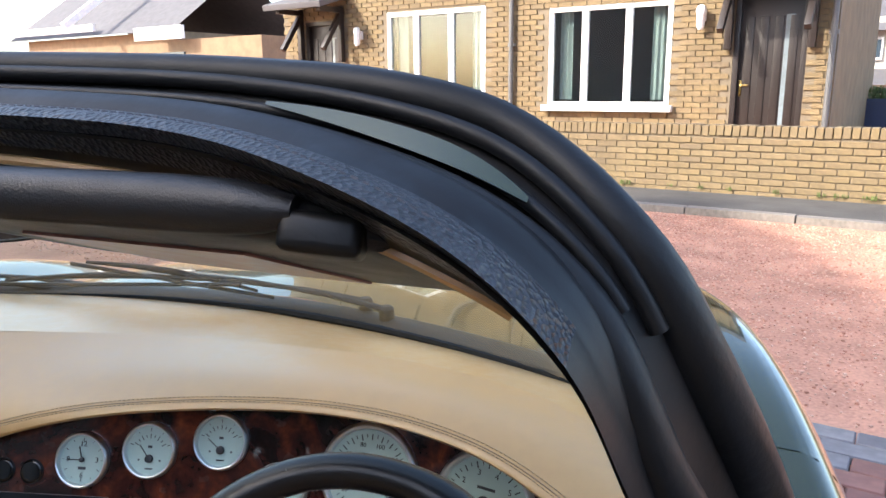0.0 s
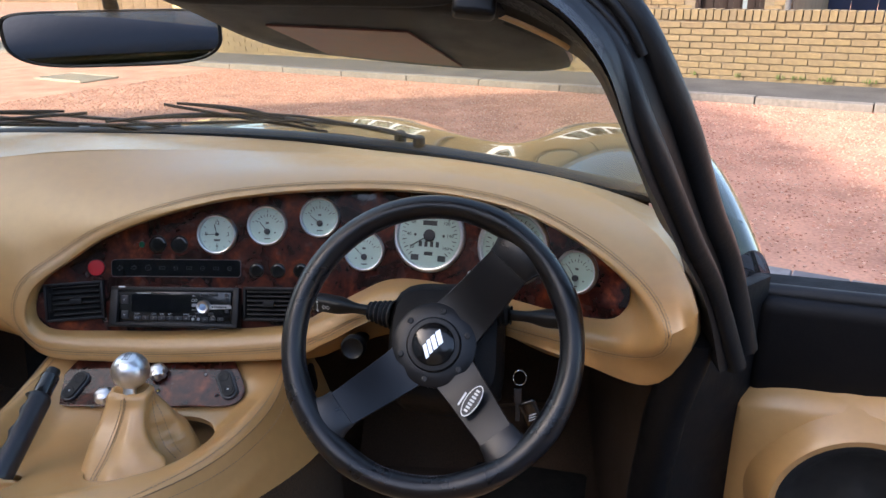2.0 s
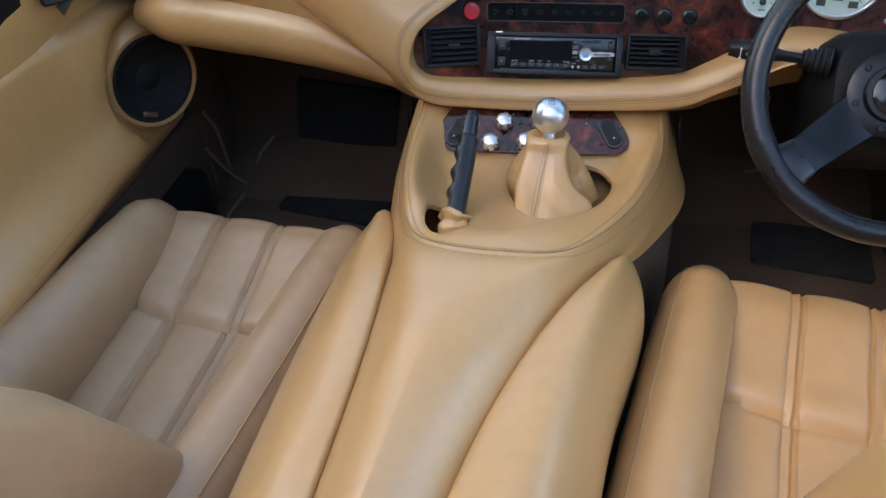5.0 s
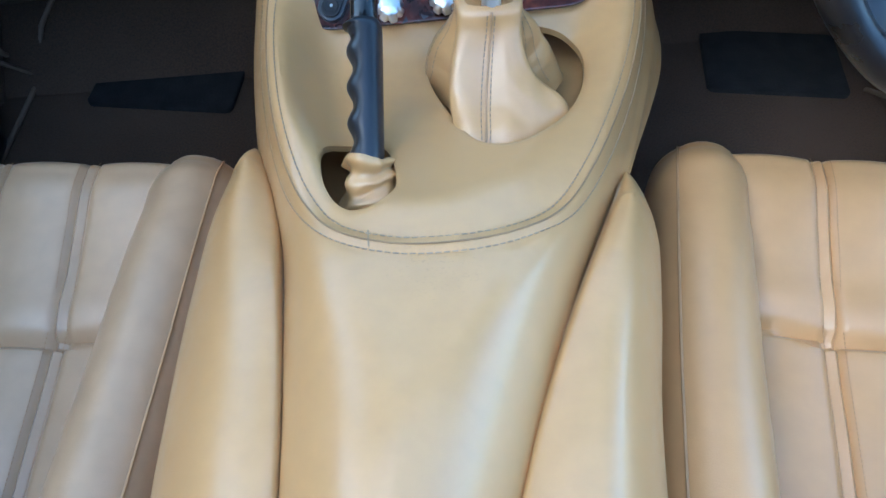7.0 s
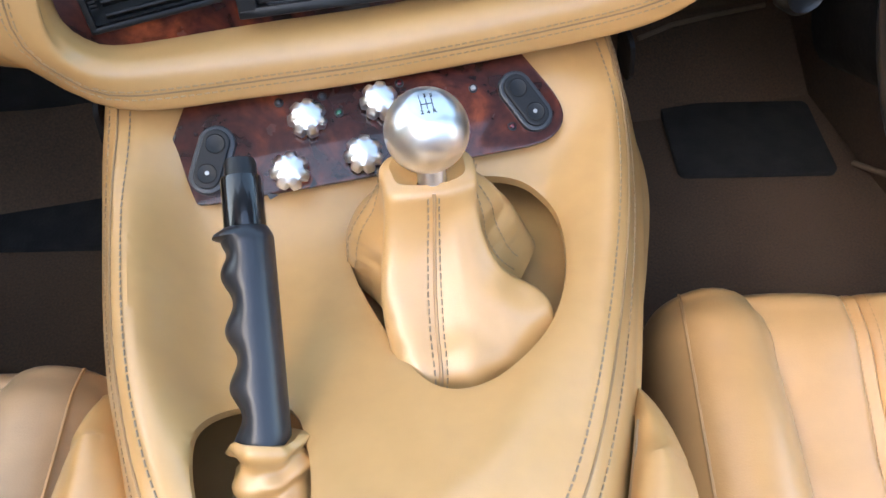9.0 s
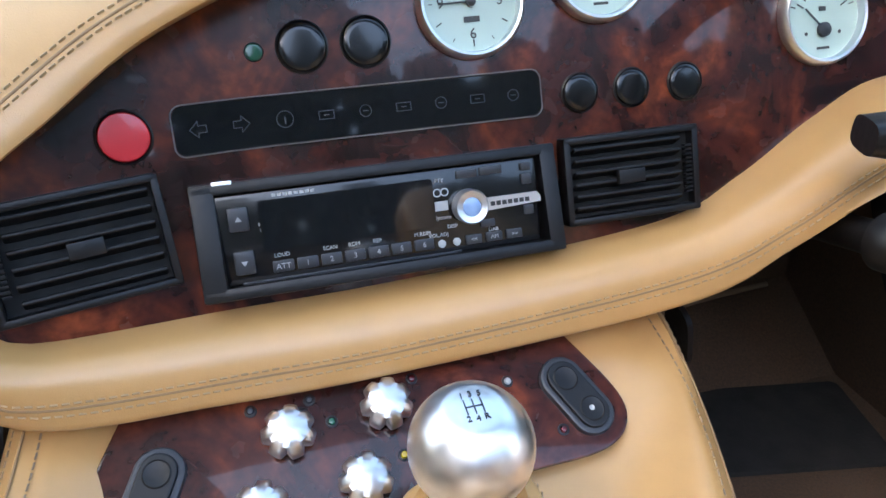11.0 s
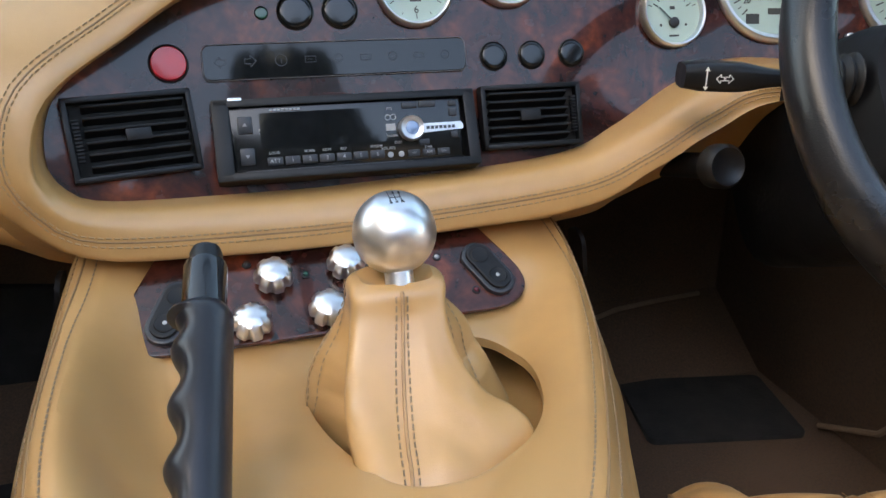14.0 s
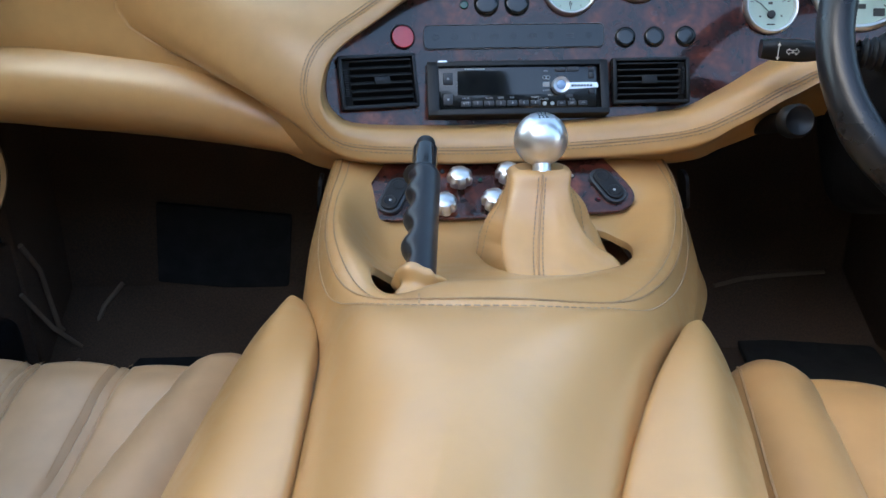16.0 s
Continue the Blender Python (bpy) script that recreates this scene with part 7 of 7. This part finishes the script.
def boxes_mesh(name, items, mat):
    """Many plain bevel-free boxes (centre, size, turn) as one mesh."""
    v, f = [], []
    for (cx, cy, cz), (sx, sy, sz), a in items:
        c, s = math.cos(a), math.sin(a)
        n = len(v)
        for dx, dy, dz in ((-1, -1, -1), (1, -1, -1), (1, 1, -1), (-1, 1, -1), (-0.94, -0.94, 1), (0.94, -0.94, 1), (0.94, 0.94, 1), (-0.94, 0.94, 1)):
            x, y = dx * sx / 2, dy * sy / 2
            v.append((cx + c * x - s * y, cy + s * x + c * y, cz + dz * sz / 2))
        f += [tuple(n + k for k in q) for q in ((0, 3, 2, 1), (4, 5, 6, 7), (0, 1, 5, 4), (1, 2, 6, 5), (2, 3, 7, 6), (3, 0, 4, 7))]
    me = bpy.data.meshes.new(name)
    me.from_pydata(v, [], f)
    me.materials.append(mat)
    return me


rng = np.random.default_rng(4)
items = []
for k in range(40000):
    u, v_ = rng.uniform(-6.5, 3.2), 2.35 + 3.9 * rng.random() ** 0.8
    d = rng.uniform(0.006, 0.013)
    items.append(((u, v_, d * 0.25), (d, d * rng.uniform(0.6, 1), d * rng.uniform(0.5, 0.9)), rng.uniform(0, 3.1)))
stones = new("gravel", boxes_mesh("gravel", items, STONE))
stones.matrix_basis = SM
tagged(stones, "loose red and pink gravel stones", "gravel", kind="stuff")

bm = bmesh.new()
vs = [bm.verts.new(p) for p in ((-30, 6.40, 0.052), (40, 6.40, 0.052), (40, 7.35, 0.062), (-30, 7.35, 0.062))]
bm.faces.new(vs)
foot = tagged(new("pavement", mesh_of("pavement", bm, ASPHALT)), "dark asphalt footway beside the wall", "pavement", kind="structure")
foot.matrix_basis = SM

kerb = s_thing("kerb", "worn grey concrete kerb along the footway", "kerb", kind="structure")
kb = mesh_of("kerb_stone", box(0.905, 0.125, 0.16, 0.012), KERB)
for k in range(22):
    o = new("kerb_stone", kb)
    o.parent = kerb
    o.matrix_basis = T((-11.5 + 0.915 * k, 6.345, -0.014 + 0.003 * math.sin(k * 2.3)))

# block paving beside the car
paving = s_thing("paving", "grey and red block paving", "paving", kind="structure")
pv = [mesh_of("paver", box(0.196, 0.096, 0.05, 0.005, None, 1), m) for m in (PAVER_GREY, PAVER_RED)]
bed = new("paving_bed", boxes_mesh("paving_bed", [((-7.4, -7.9, 0.004), (29.2, 20.3, 0.024), 0.0)], MORTAR))
bed.parent = paving
far_pavers, n_p = [], 0
for j in range(34):
    for i in range(-6, 22):
        u, v_ = -0.6 + 0.2 * i + (0.1 if j % 2 else 0), 2.215 - 0.1 * j
        near = 0.3 < u < 2.3 and v_ > 0.55
        red = j in (3, 4, 5) or (i + 2 * j) % 11 == 0
        if near and n_p < 290:
            o = new("paver", pv[1 if red else 0])
            o.parent = paving
            o.matrix_basis = T((u, v_, 0.004 + 0.002 * rng.random()))
            n_p += 1
        else:
            far_pavers.append(((u, v_, 0.004), (0.195, 0.095, 0.05), 0.0))
o = new("pavers_beyond", boxes_mesh("pavers_beyond", far_pavers, PAVER_GREY))
o.parent = paving
tagged(o, kind="stuff")

# garden wall, brick by brick
gw = s_thing("garden_wall", "low buff brick garden wall with a soldier course on top", "wall", kind="structure")
core = new("mortar_core", boxes_mesh("mortar_core", [((-1.0, 7.455, 0.34), (14.0, 0.185, 0.68), 0.0)], MORTAR))
core.parent = gw
bk = mesh_of("brick", box(0.214, 0.205, 0.0565, 0.004, None, 1), BRICK)
sd = mesh_of("brick", box(0.064, 0.212, 0.104, 0.004, None, 1), BRICK)
rest = []
for j in range(9):
    for i in range(62):
        u = -8.0 + 0.112 + 0.2255 * i + (0.112 if j % 2 else 0)
        if u > 5.9:
            continue
        z = 0.095 + 0.0655 * j - 0.0655 * 0.0
        if -1.9 < u < 2.0:
            o = new("brick", bk)
            o.parent = gw
            o.matrix_basis = T((u, 7.455 + rng.uniform(-0.002, 0.002), z - 0.03)) @ Matrix.Rotation(rng.uniform(-0.006, 0.006), 4, "Z")
        else:
            rest.append(((u, 7.455, z - 0.03), (0.214, 0.205, 0.0565), 0.0))
for i in range(186):
    u = -7.96 + 0.0745 * i
    if -1.9 < u < 2.0:
        o = new("brick", sd)
        o.parent = gw
        o.matrix_basis = T((u, 7.455 + rng.uniform(-0.004, 0.004), 0.690 + rng.uniform(-0.005, 0.004)))
    else:
        rest.append(((u, 7.455, 0.690), (0.064, 0.212, 0.104), 0.0))
o = new("bricks_beyond", boxes_mesh("bricks_beyond", rest, BRICK))
o.parent = gw
tagged(o, kind="stuff")
for k in range(26):
    u = rng.uniform(-2.2, 2.4)
    tuft = []
    for b in range(7):
        tuft.append(((u + rng.uniform(-0.03, 0.03), 7.33 + rng.uniform(-0.012, 0.01), 0.115), (0.006, 0.004, 0.05 * rng.uniform(0.4, 1)), rng.uniform(0, 3)))
    if k == 0:
        weeds = []
    weeds += tuft
o = new("weeds", boxes_mesh("weeds", weeds, WEED))
o.matrix_basis = SM
tagged(o, "small green weeds at the foot of the wall", "weeds", kind="stuff")
post = s_thing("gate_pillar", "pale rendered gate pillar at the end of the wall", "pillar", (-8.35, 7.5, 0))
part("pillar", box(0.5, 0.4, 0.80, 0.02, T((0, 0, 0.40))), CREAM, post)
part("pillar_cap", box(0.58, 0.48, 0.06, 0.02, T((0, 0, 0.83))), KERB, post)
grate = s_thing("drain_grate", "pale iron drain grate in the gravel", "drain", (-7.5, 4.8, 0))
part("grate_frame", joined(*[box(w, d, 0.02, 0, T((x, y, 0.012))) for w, d, x, y in ((0.9, 0.03, 0, 0.24), (0.9, 0.03, 0, -0.24), (0.03, 0.5, -0.44, 0), (0.03, 0.5, 0.44, 0))]), ALLOY_DULL, grate)
for k in range(12):
    part("grate_bar", box(0.022, 0.46, 0.016, 0, T((-0.38 + 0.07 * k, 0, 0.012)) @ Matrix.Rotation(radians(18), 4, "Z")), ALLOY_DULL, grate)

# house across the street
HV = 10.0
house = s_thing("house", "two-storey buff brick house with white windows and a dark door", "house")
OPEN = [(-4.12, -2.28, 0.83, 2.26), (-7.16, -5.22, 0.86, 2.36), (-1.47, -0.60, 0.05, 2.28), (-9.05, -8.20, 0.05, 2.30)]
solid, edges_u = [], sorted({-9.6, -0.26, *[q for o in OPEN for q in o[:2]]})
for a, b in zip(edges_u[:-1], edges_u[1:]):
    cuts = sorted([(o[2], o[3]) for o in OPEN if o[0] <= a + 1e-6 and o[1] >= b - 1e-6])
    z = 0.0
    for lo, hi in cuts + [(5.3, 5.3)]:
        if lo > z:
            solid.append((((a + b) / 2, HV + 0.16, (z + lo) / 2), (b - a, 0.28, lo - z), 0.0))
        z = max(z, hi)
for piece in solid:
    o = new("wall", boxes_mesh("wall", [piece], MORTAR))
    o.parent = house
face_b = []
for j in range(44):
    z = 0.04 + 0.075 * j
    for i in range(43):
        u = -9.6 + 0.11 + 0.225 * i + (0.1125 if j % 2 else 0)
        if u > -0.35:
            continue
        if any(o_[0] - 0.09 < u < o_[1] + 0.09 and o_[2] - 0.03 < z < o_[3] + 0.03 for o_ in OPEN):
            continue
        face_b.append(((u, HV + 0.012 + rng.uniform(-0.001, 0.001), z), (0.214, 0.02, 0.064), 0.0))
o = new("wall_bricks", boxes_mesh("wall_bricks", face_b, BRICK))
o.parent = house
tagged(o, kind="stuff")
for piece in [((-0.40, HV + 3.5, 2.65), (0.28, 6.8, 5.3), 0.0), ((-9.46, HV + 3.5, 2.65), (0.28, 6.8, 5.3), 0.0), ((-4.93, HV + 6.9, 2.65), (9.0, 0.28, 5.3), 0.0)]:
    o = new("side_wall", boxes_mesh("side_wall", [piece], BRICK))
    o.parent = house
o = new("upper_floor", boxes_mesh("upper_floor", [((-4.93, HV + 3.5, 2.62), (8.9, 6.5, 0.2), 0.0)], ROOM_SHADE))
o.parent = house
bm = loft([[(-9.9, HV - 0.35, 5.1), (-9.9, HV + 3.5, 7.6), (-9.9, HV + 7.3, 5.1)], [(0.05, HV - 0.35, 5.1), (0.05, HV + 3.5, 7.6), (0.05, HV + 7.3, 5.1)]])
part("roof", bm, ROOF, house)


def house_window(u0, u1, z0, z1, bars):
    w, h = u1 - u0, z1 - z0
    cx, cz = (u0 + u1) / 2, (z0 + z1) / 2
    bars_of = [box(a, 0.07, b, 0.006, T((cx + dx, HV + 0.05, cz + dz))) for a, b, dx, dz in ((w, 0.07, 0, h / 2 - 0.035), (w, 0.07, 0, -h / 2 + 0.035), (0.07, h - 0.14, -w / 2 + 0.035, 0), (0.07, h - 0.14, w / 2 - 0.035, 0))]
    bars_of += [box(0.10, 0.07, h - 0.14, 0.006, T((u0 + w * q, HV + 0.05, cz))) for q in bars]
    win = part("window", bars_of[0], UPVC, house, "white plastic window frame")
    for b_ in bars_of[1:]:
        part("frame_bar", b_, UPVC, win)
    part("window_sill", box(w + 0.12, 0.16, 0.09, 0.012, T((cx, HV - 0.03, z0 - 0.02))), UPVC, win)
    cuts = [0.0, *bars, 1.0]
    for a, b in zip(cuts[:-1], cuts[1:]):
        part("pane", box((b - a) * w - 0.11, 0.008, h - 0.14, 0, T((u0 + w * (a + b) / 2, HV + 0.06, cz))), PANE, win)
    for q, s in ((0.06, 1), (0.94, -1)):
        rows = [[(u0 + w * q + s * 0.02 * k + 0.05 * s * (k / 8), HV + 0.20 + 0.02 * math.sin(k * 2.1), z) for k in range(9)] for z in (z0 + 0.1, z1 - 0.06)]
        part("curtain", loft(rows), CURTAIN, win)


house_window(-4.12, -2.28, 0.83, 2.26, (0.31, 0.665))
house_window(-7.16, -5.22, 0.86, 2.36, (0.31, 0.665))
# near-black panel stands in for the unlit rooms behind the windows
inner = new("room_shade_panel", boxes_mesh("room_shade_panel", [((-4.9, HV + 2.6, 1.3), (8.8, 0.1, 2.6), 0.0)], ROOM_SHADE))
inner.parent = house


def front_door(u0, u1, z1):
    w = u1 - u0
    cx = (u0 + u1) / 2
    d = part("door", box(w - 0.06, 0.05, z1 - 0.1, 0.005, T((cx, HV + 0.12, z1 / 2 + 0.02))), DARK_DOOR, house, "dark stained panelled front door")
    for k in range(4):
        part("door_panel", box(0.10, 0.02, z1 * 0.62, 0.008, T((u0 + w * (0.2 + 0.2 * k), HV + 0.092, z1 * 0.56))), DARK_DOOR, d)
    part("glass_strip", box(0.10, 0.012, z1 * 0.75, 0, T((u0 + w * 0.74, HV + 0.09, z1 * 0.5))), GLAZED, d)
    part("door_handle", joined(box(0.03, 0.015, 0.20, 0.004, T((u0 + 0.10, HV + 0.085, 1.08))), box(0.11, 0.02, 0.02, 0.005, T((u0 + 0.15, HV + 0.06, 1.12)))), BRASS, d)
    part("door_frame", joined(*[box(a, 0.09, b, 0.005, T((x, HV + 0.07, z))) for a, b, x, z in ((0.07, z1, u0 + 0.03, z1 / 2), (0.07, z1, u1 - 0.03, z1 / 2), (w, 0.08, cx, z1 - 0.03))]), DARK_DOOR, d)
    for s, x in ((-1, u0 - 0.06), (1, u1 + 0.06)):
        br = part("porch_bracket", joined(box(0.09, 0.10, 0.95, 0.01, T((x, HV - 0.06, 2.05))), box(0.09, 0.60, 0.09, 0.01, T((x, HV - 0.32, 2.46))), box(0.08, 0.09, 0.85, 0.01, T((x, HV - 0.28, 2.12)) @ Matrix.Rotation(radians(-38), 4, "X"))), DARK_DOOR, house)
    part("porch_roof", box(w + 0.5, 0.85, 0.10, 0.01, T((cx, HV - 0.38, 2.62)) @ Matrix.Rotation(radians(16), 4, "X")), ROOF, house)


front_door(-1.47, -0.60, 2.28)
front_door(-9.05, -8.20, 2.30)
for u in (-4.72, -0.31):
    part("drainpipe", sweep([(u, HV - 0.06, 0.0), (u, HV - 0.06, 5.1)], 0.036, 10, up=(0, 1, 0)), PIPE_GREY, house)
    part("pipe_clip", box(0.11, 0.08, 0.05, 0.006, T((u, HV - 0.03, 1.75))), PIPE_GREY, house)
for u in (-1.88, -7.72):
    lamp = part("wall_lamp", joined(box(0.09, 0.05, 0.14, 0.01, T((u, HV - 0.02, 2.02))), lathe([(0.0, 0.14), (0.05, 0.12), (0.07, 0.05), (0.055, 0.0), (0.055, -0.14), (0.03, -0.18), (0.0, -0.18)], 16, T((u, HV - 0.12, 2.02)))), UPVC, house, "white wall lantern")

# far houses, hedge and fence
farh = s_thing("far_house", "grey rendered house with a slate roof in the distance", "house")
part("wall", box(10, 6, 3.2, 0, T((2.6, 31.0, 1.6))), RENDER_GREY, farh)
part("roof", loft([[(-2.8, 27.5, 2.75), (-2.8, 31, 4.6), (-2.8, 34.5, 2.75)], [(8, 27.5, 2.75), (8, 31, 4.6), (8, 34.5, 2.75)]]), ROOF, farh)
wn_ = part("window", box(1.0, 0.1, 0.72, 0, T((-1.26, 27.95, 2.2))), UPVC, farh)
for dx in (-0.24, 0.24):
    part("pane", box(0.40, 0.06, 0.56, 0, T((-1.26 + dx, 27.91, 2.2))), PANE_DARK, wn_)
part("porch_roof", loft([[(-2.4, 26.4, 1.05), (-2.4, 28, 1.55)], [(0.0, 26.4, 1.05), (0.0, 28, 1.55)]]), ROOF, farh)
part("porch_roof", loft([[(0.6, 26.4, 1.05), (0.9, 28, 1.75)], [(3.4, 26.4, 1.05), (3.2, 28, 1.75)]]), ROOF, farh)
hedge = s_thing("hedge", "clipped green hedge behind a blue fence", "hedge")
items = []
for k in range(5200):
    items.append(((rng.uniform(-0.75, 5.5), 16.3 + rng.uniform(-0.35, 0.35), rng.uniform(0.5, 1.02) + 0.05 * rng.random()), (rng.uniform(0.03, 0.07), 0.006, rng.uniform(0.03, 0.06)), rng.uniform(0, 3.14)))
o = new("leaves", boxes_mesh("leaves", items, HEDGE))
o.parent = hedge
tagged(o, kind="stuff")
fence = s_thing("blue_fence", "dark blue boarded fence below the hedge", "fence")
for k in range(14):
    part("board", box(0.44, 0.03, 0.84, 0.006, T((-0.55 + 0.45 * k, 15.8, 0.42))), BLUE_FENCE, fence)
bung = s_thing("bungalow", "brown bungalow with white bargeboards down the street", "house")
part("wall", box(14, 8, 3.9, 0, T((-38.0, 28, 1.95))), BROWN_WALL, bung)
part("roof", loft([[(-46, 23.4, 3.9), (-46, 28, 7.2), (-46, 32.6, 3.9)], [(-30.6, 23.4, 3.9), (-30.6, 28, 7.2), (-30.6, 32.6, 3.9)]]), ROOF, bung)
part("bargeboard", box(9.0, 0.15, 0.35, 0, T((-41.5, 23.3, 4.3))), UPVC, bung)
part("bargeboard", box(0.25, 4.6, 0.35, 0, T((-36.8, 23.4, 5.6)) @ Matrix.Rotation(radians(36), 4, "X")), UPVC, bung)
part("garage_top", box(3.6, 0.2, 0.6, 0, T((-30.6, 22.6, 3.7))), UPVC, bung)
part("garage_door", box(3.0, 0.1, 2.6, 0, T((-30.4, 22.7, 1.5))), PANE_DARK, bung)
part("garage_wall", box(6.5, 4, 3.4, 0, T((-27.5, 25.2, 1.7))), BROWN_WALL, bung)
bridge = s_thing("garden_fence", "tall brown fence between the houses", "fence")
for k in range(24):
    part("board", box(0.58, 0.04, 1.9, 0.006, T((-23.5 + 0.6 * k, 16.0, 0.95))), BROWN_WALL, bridge)

# unseen house added beside and behind the camera, to keep sun off the car
side = thing("unseen_shade_house", (-9, -6, 0), "unseen tall house added beside the drive to shade the car", "house")
under(part("wall", box(7.5, 13, 6.6, 0, T((-9.3, -6.2, 3.3))), RENDER_GREY, None), side)
under(part("roof", loft([[(-5.3, 0.6, 6.5), (-9.3, 0.6, 9.6), (-13.3, 0.6, 6.5)], [(-5.3, -13, 6.5), (-9.3, -13, 9.6), (-13.3, -13, 6.5)]]), ROOF, None), side)
# unseen hedge added so the glossy fascia has something dark to reflect
back = thing("unseen_hedge", (3, -9, 0), "unseen dark conifer hedge added behind the car to darken reflections", "hedge")
items = []
for k in range(20000):
    x = rng.uniform(-5.5, 14)
    top = 5.0 + 4.5 * max(0.0, noise.noise(Vector((x * 0.42, 0.3, 0)))) + 0.7 * noise.noise(Vector((x * 0.9, 0, 0))) + 0.5 * noise.noise(Vector((x * 1.7, 3, 0)))
    z = 0.05 + top * rng.random() ** 0.85
    items.append(((x, -9.5 + rng.uniform(-0.6, 0.6) * (1.15 - z / top), z), (rng.uniform(0.10, 0.26), 0.02, rng.uniform(0.14, 0.34)), rng.uniform(0, 3.14)))
o = new("leaves", boxes_mesh("leaves", items, CONIFER))
under(o, back)
tagged(o, kind="stuff")
